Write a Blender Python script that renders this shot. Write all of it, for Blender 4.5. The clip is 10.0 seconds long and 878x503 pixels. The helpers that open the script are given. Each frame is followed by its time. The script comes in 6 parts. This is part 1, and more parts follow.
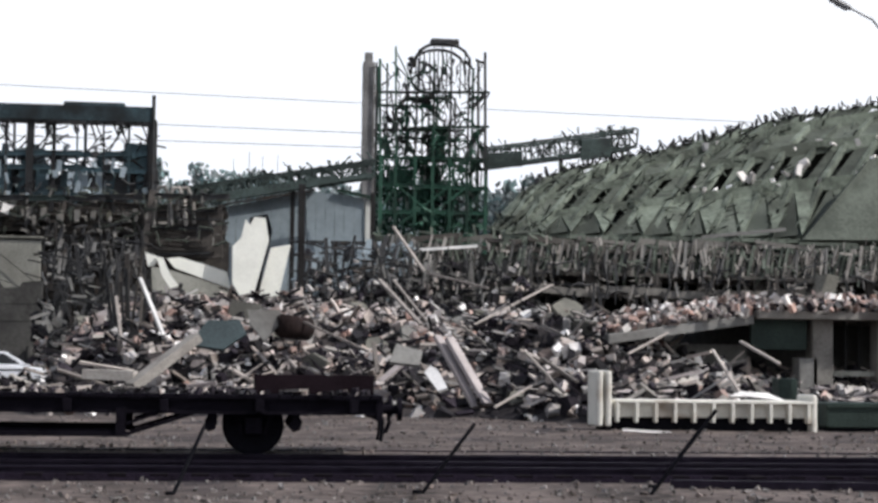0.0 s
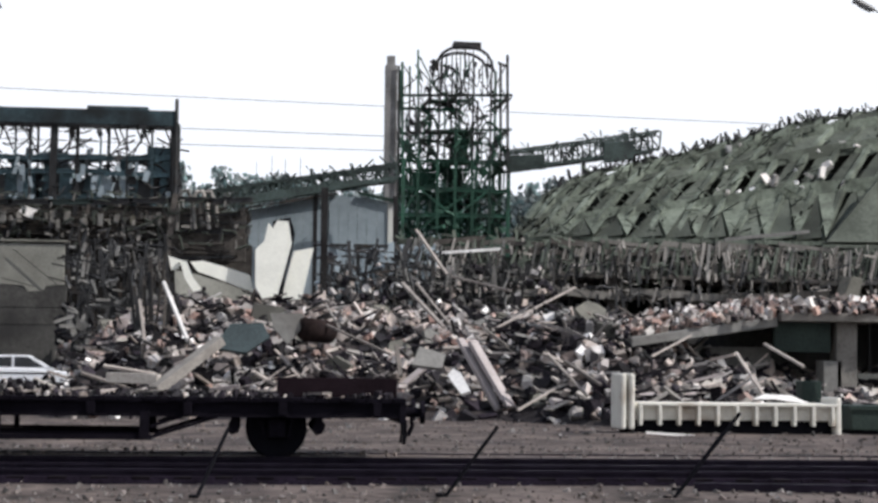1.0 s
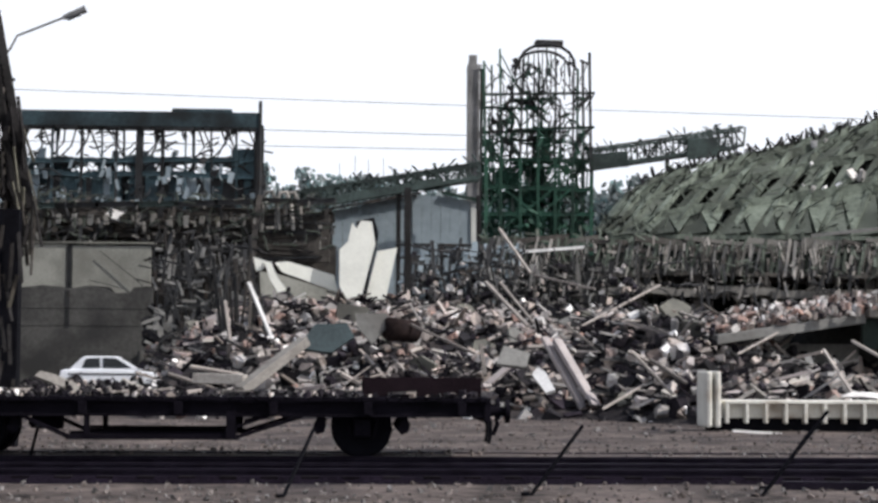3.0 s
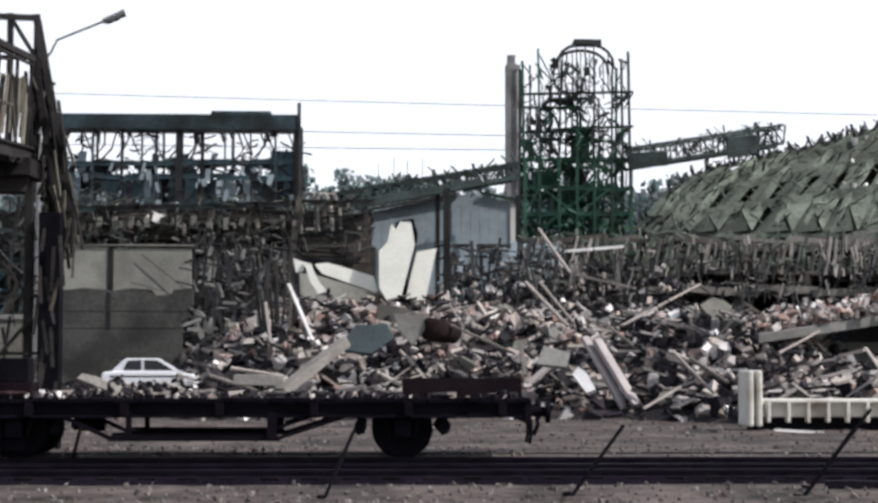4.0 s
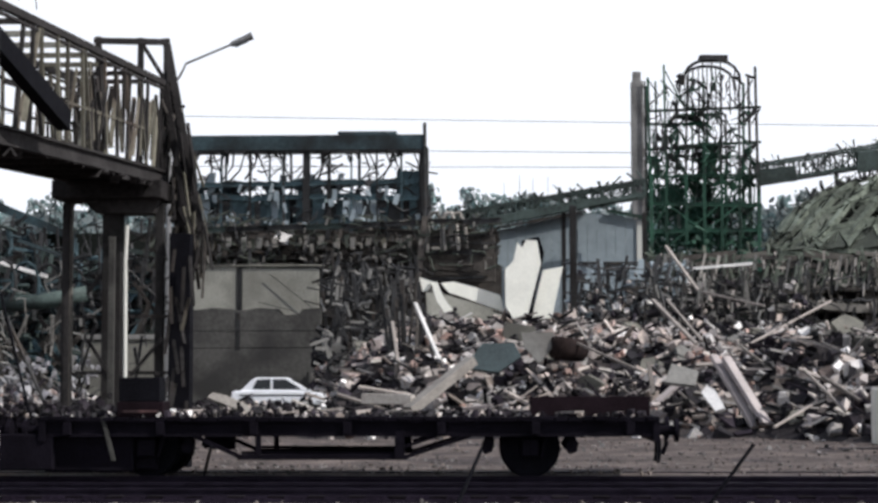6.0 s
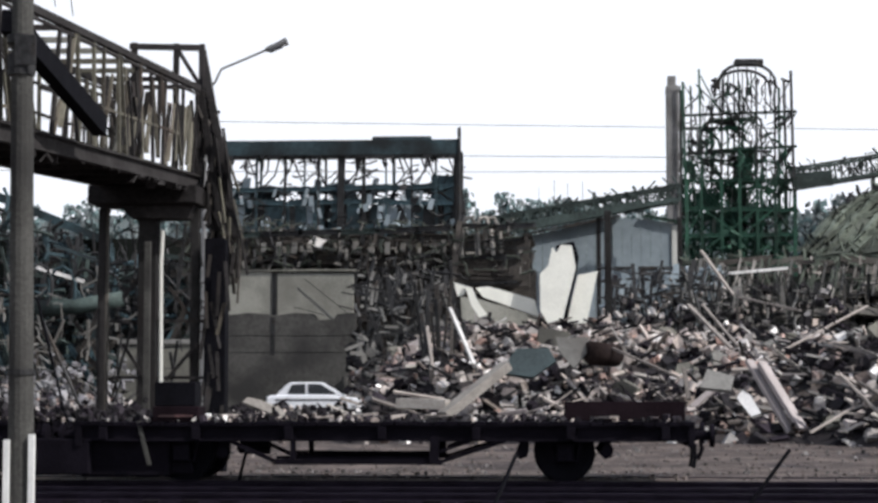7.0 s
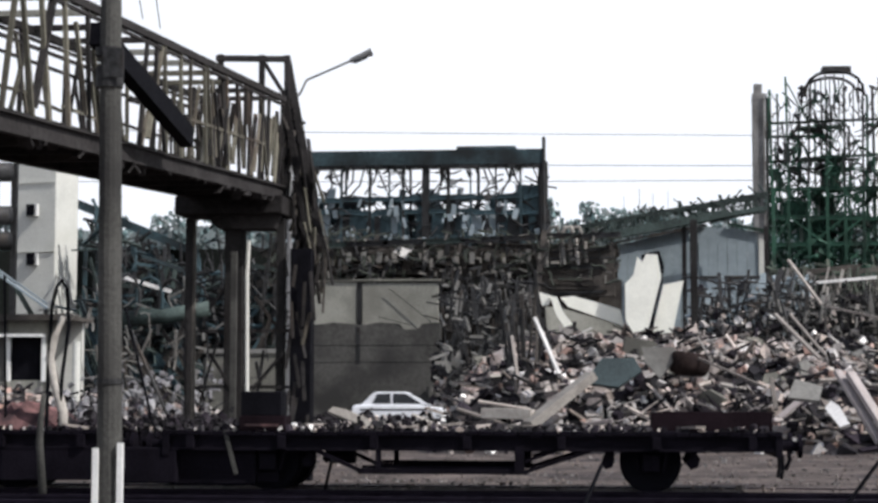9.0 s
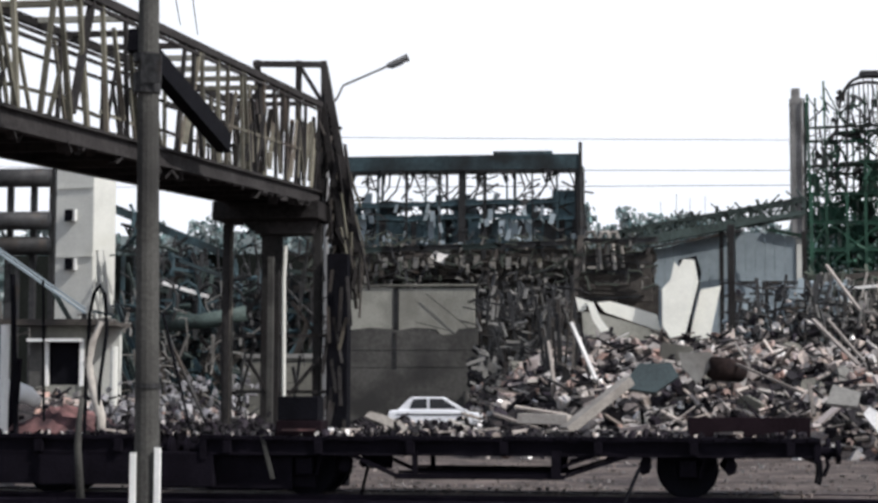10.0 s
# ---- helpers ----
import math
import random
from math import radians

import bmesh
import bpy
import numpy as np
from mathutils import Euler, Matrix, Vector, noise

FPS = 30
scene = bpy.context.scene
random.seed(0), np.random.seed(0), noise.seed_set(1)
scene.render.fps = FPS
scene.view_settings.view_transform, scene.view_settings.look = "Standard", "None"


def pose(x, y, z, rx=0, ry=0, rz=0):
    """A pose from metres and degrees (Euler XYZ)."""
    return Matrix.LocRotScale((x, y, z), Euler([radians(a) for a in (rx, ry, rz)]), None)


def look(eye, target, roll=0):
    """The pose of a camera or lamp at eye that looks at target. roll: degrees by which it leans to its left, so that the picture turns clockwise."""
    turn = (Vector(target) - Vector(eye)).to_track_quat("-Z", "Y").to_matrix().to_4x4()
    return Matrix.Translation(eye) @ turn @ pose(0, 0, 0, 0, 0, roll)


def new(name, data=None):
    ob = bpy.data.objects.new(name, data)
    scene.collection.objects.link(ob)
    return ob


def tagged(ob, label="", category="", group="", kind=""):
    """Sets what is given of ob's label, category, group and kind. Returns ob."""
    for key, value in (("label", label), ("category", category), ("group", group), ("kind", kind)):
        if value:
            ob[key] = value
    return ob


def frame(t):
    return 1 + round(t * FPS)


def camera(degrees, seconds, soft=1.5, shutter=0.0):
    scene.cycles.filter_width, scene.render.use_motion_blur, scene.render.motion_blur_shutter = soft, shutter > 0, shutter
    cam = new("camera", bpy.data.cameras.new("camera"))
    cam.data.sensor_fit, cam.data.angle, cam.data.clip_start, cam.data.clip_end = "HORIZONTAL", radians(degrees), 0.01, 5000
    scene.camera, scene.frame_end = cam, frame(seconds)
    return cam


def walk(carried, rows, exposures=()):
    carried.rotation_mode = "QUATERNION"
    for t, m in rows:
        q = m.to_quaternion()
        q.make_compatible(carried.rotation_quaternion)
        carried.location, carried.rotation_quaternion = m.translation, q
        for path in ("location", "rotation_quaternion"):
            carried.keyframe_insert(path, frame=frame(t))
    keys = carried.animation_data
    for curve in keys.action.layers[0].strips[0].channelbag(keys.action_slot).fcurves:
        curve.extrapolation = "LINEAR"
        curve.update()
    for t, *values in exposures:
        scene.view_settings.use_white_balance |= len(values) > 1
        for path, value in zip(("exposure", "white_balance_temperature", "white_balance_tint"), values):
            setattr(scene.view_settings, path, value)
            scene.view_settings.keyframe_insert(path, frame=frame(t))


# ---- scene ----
cam = camera(28.0, 10.0, soft=3.0)
EYE = 1.9
# seconds, yaw, pitch, roll: the camera turns on the spot
ROWS = [
    (0.0, -6.983, 3.460, -0.730),
    (0.5, -6.752, 3.475, -0.662),
    (1.0, -6.239, 3.548, -0.663),
    (1.5, -5.670, 3.575, -0.678),
    (2.0, -5.013, 3.594, -0.504),
    (2.5, -4.135, 3.490, -0.478),
    (2.7, -3.907, 3.490, -0.430),
    (3.8, -2.367, 3.500, -0.100),
    (4.0, -2.197, 3.507, -0.044),
    (4.5, -1.317, 3.860, -0.001),
    (5.0, 0.338, 3.985, 0.156),
    (5.5, 1.461, 4.059, 0.111),
    (5.7, 1.659, 4.070, 0.100),
    (6.8, 2.777, 4.260, 0.045),
    (7.0, 3.047, 4.272, 0.037),
    (7.5, 3.714, 4.372, 0.056),
    (8.0, 4.340, 4.424, -0.047),
    (8.5, 4.857, 4.471, -0.003),
    (9.0, 5.801, 4.586, -0.051),
    (9.5, 6.544, 4.719, -0.093),
    (10.0, 6.983, 4.750, -0.147),
]
walk(cam, [(t, pose(0, 0, EYE, 90 + pitch, roll, yaw)) for t, yaw, pitch, roll in ROWS],
     exposures=[(0.0, 0.0), (10.0, 0.0)])

# ---- world and sun ----
world = bpy.data.worlds.new("hazy_sky")
scene.world = world
world.use_nodes = True
wn = world.node_tree.nodes
sky = wn.new("ShaderNodeTexSky")
sky.sky_type = "NISHITA"
sky.sun_disc = False
sky.sun_elevation = radians(47)
sky.sun_rotation = radians(114)
sky.air_density, sky.dust_density, sky.ozone_density = 1.0, 1.5, 1.0
# white haze that thins out towards the zenith
coord, split, fade, haze = wn.new("ShaderNodeTexCoord"), wn.new("ShaderNodeSeparateXYZ"), wn.new("ShaderNodeMapRange"), wn.new("ShaderNodeMix")
haze.data_type = "RGBA"
haze.inputs[7].default_value = (8.9, 9.2, 9.9, 1)
fade.inputs[1].default_value, fade.inputs[2].default_value, fade.inputs[3].default_value, fade.inputs[4].default_value = 0.26, 0.62, 1.0, 0.08
wl = world.node_tree.links.new
wl(coord.outputs["Generated"], split.inputs[0])
wl(split.outputs[2], fade.inputs[0])
wl(fade.outputs[0], haze.inputs[0])
wl(sky.outputs[0], haze.inputs[6])
wl(haze.outputs[2], wn["Background"].inputs[0])
wn["Background"].inputs[1].default_value = 0.115
sun_data = bpy.data.lights.new("sun", "SUN")
sun_data.energy, sun_data.angle, sun_data.color = 4.6, radians(0.6), (1.0, 0.975, 0.955)
sun = new("sun", sun_data)
sun.matrix_world = look((44, -20, 50), (0, 0, 0))

# ---- materials ----
def mat(name, base, rough=0.85, spread=0.35, scale=1.5, fine=18.0, metal=0.0, bump=0.3, stain=None, amount=0.45, island=False, pieces=0.0):
    m = bpy.data.materials.new(name)
    m.use_nodes = True
    n, link = m.node_tree.nodes, m.node_tree.links.new
    bsdf = n["Principled BSDF"]
    bsdf.inputs["Roughness"].default_value = rough
    bsdf.inputs["Metallic"].default_value = metal
    bsdf.inputs["Specular IOR Level"].default_value = 0.5 if rough < 0.4 else 0.2 if max(base) > 0.03 else 0.03
    pos = n.new("ShaderNodeNewGeometry")
    big, small = n.new("ShaderNodeTexNoise"), n.new("ShaderNodeTexNoise")
    for node, s in ((big, scale), (small, fine)):
        node.inputs["Scale"].default_value = s
        node.inputs["Detail"].default_value = 5
        link(pos.outputs["Position"], node.inputs["Vector"])
    ramp = n.new("ShaderNodeValToRGB")
    ramp.color_ramp.elements[0].position, ramp.color_ramp.elements[1].position = 0.36, 0.62
    lo = [c * (1 - spread) for c in base]
    hi = [min(1, c * (1 + spread)) for c in base]
    ramp.color_ramp.elements[0].color, ramp.color_ramp.elements[1].color = (*lo, 1), (*hi, 1)
    mixv = n.new("ShaderNodeMath")
    mixv.operation = "MULTIPLY_ADD"
    mixv.inputs[1].default_value = 0.55
    half = n.new("ShaderNodeMath")
    half.operation = "MULTIPLY"
    half.inputs[1].default_value = 0.45
    link(small.outputs[0], half.inputs[0])
    link(big.outputs[0], mixv.inputs[0])
    link(half.outputs[0], mixv.inputs[2])
    link(mixv.outputs[0], ramp.inputs[0])
    colour = ramp.outputs[0]
    if stain:
        blot = n.new("ShaderNodeTexNoise")
        blot.inputs["Scale"].default_value = scale * 0.6
        blot.inputs["Detail"].default_value = 8
        shift = n.new("ShaderNodeVectorMath")
        shift.inputs[1].default_value = (13.1, 4.7, 8.3)
        link(pos.outputs["Position"], shift.inputs[0])
        link(shift.outputs[0], blot.inputs["Vector"])
        cut = n.new("ShaderNodeValToRGB")
        cut.color_ramp.elements[0].position, cut.color_ramp.elements[1].position = 1 - amount - 0.05, 1 - amount + 0.1
        link(blot.outputs[0], cut.inputs[0])
        mx = n.new("ShaderNodeMix")
        mx.data_type = "RGBA"
        mx.inputs[7].default_value = (*stain, 1)
        link(cut.outputs[0], mx.inputs[0])
        link(colour, mx.inputs[6])
        colour = mx.outputs[2]
    if island or pieces:
        hsv = n.new("ShaderNodeHueSaturation")
        rng = n.new("ShaderNodeMapRange")
        rng.inputs[3].default_value, rng.inputs[4].default_value = (0.35, 1.6) if island else (1 - pieces, 1 + pieces)
        if island:
            link(pos.outputs["Random Per Island"], rng.inputs[0])
            seven, fract, sat = n.new("ShaderNodeMath"), n.new("ShaderNodeMath"), n.new("ShaderNodeMapRange")
            seven.operation, fract.operation = "MULTIPLY", "FRACT"
            seven.inputs[1].default_value = 7.3
            sat.inputs[3].default_value, sat.inputs[4].default_value = 0.3, 1.35
            link(pos.outputs["Random Per Island"], seven.inputs[0])
            link(seven.outputs[0], fract.inputs[0])
            link(fract.outputs[0], sat.inputs[0])
            link(sat.outputs[0], hsv.inputs["Saturation"])
        else:
            info = n.new("ShaderNodeObjectInfo")
            link(info.outputs["Random"], rng.inputs[0])
        link(rng.outputs[0], hsv.inputs["Value"])
        link(colour, hsv.inputs["Color"])
        colour = hsv.outputs[0]
    link(colour, bsdf.inputs["Base Color"])
    if bump:
        b = n.new("ShaderNodeBump")
        b.inputs["Strength"].default_value = bump
        b.inputs["Distance"].default_value = 0.05
        link(small.outputs[0], b.inputs["Height"])
        link(b.outputs[0], bsdf.inputs["Normal"])
    return m


GRAVEL = mat("gravel", (0.080, 0.064, 0.058), 0.95, 0.85, 0.6, 3.5, bump=0.9, stain=(0.036, 0.029, 0.030), amount=0.42)
BALLAST = mat("oily_ballast", (0.008, 0.006, 0.010), 0.9, 0.5, 1.2, 14.0, bump=0.8)
STONES = mat("loose_stones", (0.125, 0.108, 0.10), 0.9, 0.3, 2, 20, island=True)
RAIL = mat("rail_steel", (0.016, 0.013, 0.020), 0.5, 0.4, 3, 25, metal=0.5, bump=0.1)
SLEEPER = mat("tarred_sleeper", (0.012, 0.010, 0.012), 0.9, 0.4, 2, 20, pieces=0.3)
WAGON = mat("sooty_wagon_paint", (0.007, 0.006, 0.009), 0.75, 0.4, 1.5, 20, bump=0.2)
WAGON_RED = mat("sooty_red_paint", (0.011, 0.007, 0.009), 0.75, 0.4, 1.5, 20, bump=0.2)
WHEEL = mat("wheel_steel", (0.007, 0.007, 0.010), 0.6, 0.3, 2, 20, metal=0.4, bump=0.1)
CONCRETE = mat("broken_concrete", (0.32, 0.297, 0.27), 0.9, 0.25, 1.2, 12, stain=(0.17, 0.15, 0.135), amount=0.4, pieces=0.35)
RUBBLE = mat("rubble_mix", (0.345, 0.303, 0.277), 0.9, 0.3, 1.0, 12, island=True, bump=0.4)
BRICKS = mat("brick_rubble", (0.285, 0.207, 0.182), 0.9, 0.3, 1.0, 12, island=True, bump=0.4)
# near black for dark lumps and for the shade in rubble gaps
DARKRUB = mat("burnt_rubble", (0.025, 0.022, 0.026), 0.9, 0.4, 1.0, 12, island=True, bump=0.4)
PALERUB = mat("plaster_rubble", (0.70, 0.665, 0.63), 0.9, 0.2, 1.0, 12, island=True, bump=0.3)
MIXRUB = mat("plaster_mix", (0.17, 0.165, 0.172), 0.9, 0.4, 0.9, 12, island=True, bump=0.3)
# very dark base colour, the shade between the lumps is in it
MOUNDDK = mat("rubble_gap_shade", (0.035, 0.03, 0.03), 0.95, 0.5, 1.1, 8, bump=1.0, stain=(0.014, 0.012, 0.014), amount=0.5)
SPLINTER = mat("splintered_timber", (0.37, 0.327, 0.298), 0.85, 0.3, 1.4, 22, island=True)
TIMBER = mat("grey_timber", (0.25, 0.222, 0.202), 0.85, 0.3, 1.4, 22, pieces=0.65)
PINKWOOD = mat("pinkish_timber", (0.36, 0.32, 0.312), 0.8, 0.2, 1.4, 22, pieces=0.2)
STEEL = mat("sooty_steel", (0.030, 0.030, 0.031), 0.6, 0.5, 1.5, 12, metal=0.3, stain=(0.042, 0.033, 0.027), amount=0.38, pieces=0.4)
GREENST = mat("green_steel", (0.024, 0.068, 0.046), 0.6, 0.45, 0.5, 8, metal=0.1, stain=(0.02, 0.024, 0.022), amount=0.45, pieces=0.4)
DKGREEN = mat("dull_green_steel", (0.040, 0.054, 0.050), 0.7, 0.5, 0.6, 7, stain=(0.02, 0.024, 0.023), amount=0.42, pieces=0.5)
BLUEST = mat("blue_grey_sheet", (0.05, 0.082, 0.094), 0.6, 0.45, 0.4, 5, metal=0.1, stain=(0.022, 0.026, 0.028), amount=0.45, pieces=0.4)
BROWNST = mat("rusted_brown_steel", (0.062, 0.055, 0.049), 0.85, 0.5, 0.7, 8, stain=(0.022, 0.02, 0.02), amount=0.45, pieces=0.4)
VAULT = mat("weathered_vault_concrete", (0.120, 0.138, 0.112), 0.9, 0.5, 0.6, 4, stain=(0.07, 0.078, 0.064), amount=0.45, pieces=0.3, bump=0.5)
VAULTPAN = mat("vault_panel", (0.084, 0.094, 0.078), 0.9, 0.35, 0.35, 5, stain=(0.05, 0.057, 0.047), amount=0.45, pieces=0.45, bump=0.5)
# near black: inner shade behind openings, dark backing and black scrap
VAULTDK = mat("shade_and_scrap_black", (0.016, 0.018, 0.016), 0.95, 0.3, 0.4, 5)
SHEET = mat("pale_blue_cladding", (0.25, 0.295, 0.32), 0.7, 0.12, 0.35, 3, stain=(0.17, 0.20, 0.22), amount=0.35, bump=0.05)
PANEL = mat("cream_panel", (0.80, 0.795, 0.72), 0.7, 0.08, 1.2, 14, stain=(0.55, 0.53, 0.45), amount=0.22, bump=0.1)
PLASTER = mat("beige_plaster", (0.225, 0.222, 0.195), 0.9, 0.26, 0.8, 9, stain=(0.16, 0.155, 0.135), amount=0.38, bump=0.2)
SOOTPL = mat("stained_plaster", (0.15, 0.145, 0.125), 0.9, 0.25, 0.7, 8, stain=(0.08, 0.078, 0.07), amount=0.45)
DARKWALL = mat("dark_grey_plaster", (0.064, 0.062, 0.058), 0.9, 0.35, 0.7, 5, stain=(0.036, 0.035, 0.034), amount=0.47, bump=0.2)
CHIMNEY = mat("chimney_concrete", (0.182, 0.178, 0.168), 0.9, 0.25, 0.3, 6, stain=(0.12, 0.11, 0.1), amount=0.4, bump=0.3)
STACK = mat("sooty_stack_concrete", (0.20, 0.195, 0.19), 0.9, 0.3, 0.5, 6, stain=(0.10, 0.095, 0.092), amount=0.42, bump=0.3)
WHITEWALL = mat("white_render", (0.55, 0.55, 0.51), 0.85, 0.1, 0.5, 8, stain=(0.5, 0.5, 0.45), amount=0.3, bump=0.1)
CASTING = mat("cream_casting", (0.62, 0.60, 0.54), 0.6, 0.15, 1.3, 18, stain=(0.36, 0.30, 0.24), amount=0.42, bump=0.2)
POLE = mat("grey_pole", (0.056, 0.055, 0.051), 0.85, 0.35, 1.3, 22, stain=(0.030, 0.029, 0.028), amount=0.42, bump=0.3)
WHITEPAINT = mat("white_paint", (0.7, 0.7, 0.68), 0.6, 0.1, 3, 25, bump=0.1)
CARPAINT = mat("white_car_paint", (0.78, 0.79, 0.82), 0.35, 0.05, 2, 20, bump=0.0)
CARGLASS = mat("dark_glass", (0.02, 0.022, 0.026), 0.15, 0.2, 2, 20, bump=0.0)
RUSTDK = mat("scorched_rust", (0.021, 0.015, 0.014), 0.85, 0.4, 1.5, 12, stain=(0.012, 0.010, 0.011), amount=0.45)
# plain black for rubber, iron and the shade in voids
BLACK = mat("black_parts_and_shade", (0.006, 0.006, 0.008), 0.7, 0.3, 3, 20)
TEAL = mat("dark_teal_slab", (0.036, 0.050, 0.054), 0.8, 0.25, 0.8, 9)
GREENBOX = mat("dark_green_paint", (0.020, 0.032, 0.027), 0.6, 0.3, 1, 12)
REDCLOTH = mat("faded_red_cover", (0.18, 0.095, 0.092), 0.9, 0.45, 2.2, 10, stain=(0.04, 0.025, 0.027), amount=0.52)
# leaf green paled towards blue, distance haze put into the colour
LEAF = mat("hazy_far_leaves", (0.15, 0.20, 0.20), 0.9, 0.35, 0.3, 3, bump=0.0, island=True)
BARK = mat("bark", (0.09, 0.075, 0.06), 0.95, 0.3, 2, 14)
LAMPGREY = mat("lamp_grey", (0.20, 0.20, 0.20), 0.5, 0.2, 3, 20, metal=0.4)
OCHRE = mat("weathered_ochre_steel", (0.122, 0.115, 0.09), 0.8, 0.35, 0.9, 12, stain=(0.07, 0.055, 0.045), amount=0.45, pieces=0.5)
SOOTCOL = mat("sooty_column", (0.026, 0.025, 0.025), 0.9, 0.35, 1.0, 10, stain=(0.02, 0.018, 0.018), amount=0.45)
GALLERY = mat("sooty_gallery_steel", (0.030, 0.028, 0.028), 0.8, 0.4, 0.9, 12, stain=(0.038, 0.032, 0.028), amount=0.34, pieces=0.3)
COLUMN2 = mat("pillar_concrete", (0.17, 0.16, 0.145), 0.9, 0.3, 1.0, 10, stain=(0.09, 0.085, 0.08), amount=0.4)
COLUMN = mat("column_concrete", (0.095, 0.088, 0.078), 0.9, 0.25, 1.0, 10, stain=(0.08, 0.07, 0.065), amount=0.45, pieces=0.3)

# ---- building helpers ----
rnd = random.Random(7)
origin = {}


class Geo:
    """Collects vertices and faces, in world metres, for one mesh."""

    def __init__(self):
        self.v, self.f = [], []

    def add(self, verts, faces):
        k = len(self.v)
        self.v += [tuple(p) for p in verts]
        self.f += [tuple(i + k for i in f) for f in faces]
        return self

    def hexa(self, p):
        return self.add(p, ((0, 3, 2, 1), (4, 5, 6, 7), (0, 1, 5, 4), (1, 2, 6, 5), (2, 3, 7, 6), (3, 0, 4, 7)))

    def box(self, c, s, turn=None, jag=0.0):
        x, y, z = s[0] / 2, s[1] / 2, s[2] / 2
        p = [Vector(q) for q in ((-x, -y, -z), (x, -y, -z), (x, y, -z), (-x, y, -z), (-x, -y, z), (x, -y, z), (x, y, z), (-x, y, z))]
        if jag:
            p = [Vector([a * (1 + rnd.uniform(-jag, jag)) for a in q]) for q in p]
        if turn is not None:
            p = [turn @ q for q in p]
        return self.hexa([q + Vector(c) for q in p])

    def span(self, x0, x1, y0, y1, z0, z1):
        return self.box(((x0 + x1) / 2, (y0 + y1) / 2, (z0 + z1) / 2), (x1 - x0, y1 - y0, z1 - z0))

    def beam(self, a, b, w, h=None, roll=0.0):
        a, b = Vector(a), Vector(b)
        h = h or w
        d = (b - a).normalized()
        up = Vector((0, 0, 1)) if abs(d.z) < 0.95 else Vector((0, 1, 0))
        s = d.cross(up).normalized()
        u = s.cross(d)
        if roll:
            q = Matrix.Rotation(roll, 3, d)
            s, u = q @ s, q @ u
        p = []
        for e in (a, b):
            p += [e - s * w / 2 - u * h / 2, e + s * w / 2 - u * h / 2, e + s * w / 2 + u * h / 2, e - s * w / 2 + u * h / 2]
        return self.hexa(p)

    def section(self, a, b, outline):
        """An outline (sideways, up) drawn out from a to b."""
        a, b = Vector(a), Vector(b)
        d = (b - a).normalized()
        up = Vector((0, 0, 1)) if abs(d.z) < 0.95 else Vector((0, 1, 0))
        s = d.cross(up).normalized()
        u = s.cross(d)
        n = len(outline)
        p = [e + s * x + u * z for e in (a, b) for x, z in outline]
        f = [tuple(range(n))[::-1], tuple(range(n, 2 * n))] + [(k, (k + 1) % n, (k + 1) % n + n, k + n) for k in range(n)]
        return self.add(p, f)

    def ibeam(self, a, b, w, h):
        """A rolled section: two flanges and a web."""
        t, e, x, z = h * 0.12, w * 0.1, w / 2, h / 2
        return self.section(a, b, ((-x, -z), (x, -z), (x, t - z), (e, t - z), (e, z - t), (x, z - t), (x, z), (-x, z), (-x, z - t), (-e, z - t), (-e, t - z), (-x, t - z)))

    def tube(self, pts, r, seg=8, r2=None):
        pts = [Vector(p) for p in pts]
        rings, n = [], len(pts)
        for i, p in enumerate(pts):
            d = (pts[min(i + 1, n - 1)] - pts[max(i - 1, 0)]).normalized()
            up = Vector((0, 0, 1)) if abs(d.z) < 0.9 else Vector((0, 1, 0))
            s = d.cross(up).normalized()
            u = s.cross(d)
            rr = r if r2 is None else r + (r2 - r) * i / (n - 1)
            rings.append([p + rr * (math.cos(2 * math.pi * k / seg) * s + math.sin(2 * math.pi * k / seg) * u) for k in range(seg)])
        f = [(i * seg + k, i * seg + (k + 1) % seg, (i + 1) * seg + (k + 1) % seg, (i + 1) * seg + k) for i in range(n - 1) for k in range(seg)]
        f += [tuple(range(seg))[::-1], tuple(range((n - 1) * seg, n * seg))]
        return self.add([q for ring in rings for q in ring], f)

    def plate(self, outline, thick, turn, c):
        """A flat slab with a free outline in its own plane."""
        n = len(outline)
        p = [turn @ Vector((x, -thick / 2, z)) + Vector(c) for x, z in outline] + [turn @ Vector((x, thick / 2, z)) + Vector(c) for x, z in outline]
        f = [tuple(range(n)), tuple(range(2 * n - 1, n - 1, -1))] + [(i, i + n, (i + 1) % n + n, (i + 1) % n) for i in range(n)]
        return self.add(p, f)

    def chunk(self, c, s):
        t = Euler((rnd.uniform(0, 6.3), rnd.uniform(0, 6.3), rnd.uniform(0, 6.3))).to_matrix()
        return self.box(c, (s * rnd.uniform(0.5, 1.5), s * rnd.uniform(0.4, 1.1), s * rnd.uniform(0.3, 0.9)), t, 0.28)


def thing(name, at, label, category, group="", kind=""):
    ob = new(name)
    ob.empty_display_size = 0.2
    ob.location = at
    origin[ob.name] = Vector(at)
    return tagged(ob, label, category, group, kind)


def mesh_of(name, geo, material, at=(0, 0, 0), smooth=False):
    me = bpy.data.meshes.new(name)
    o = Vector(at)
    me.from_pydata([tuple(Vector(p) - o) for p in geo.v], [], geo.f)
    me.materials.append(material)
    if smooth:
        me.polygons.foreach_set("use_smooth", [True] * len(me.polygons))
    me.update()
    return me


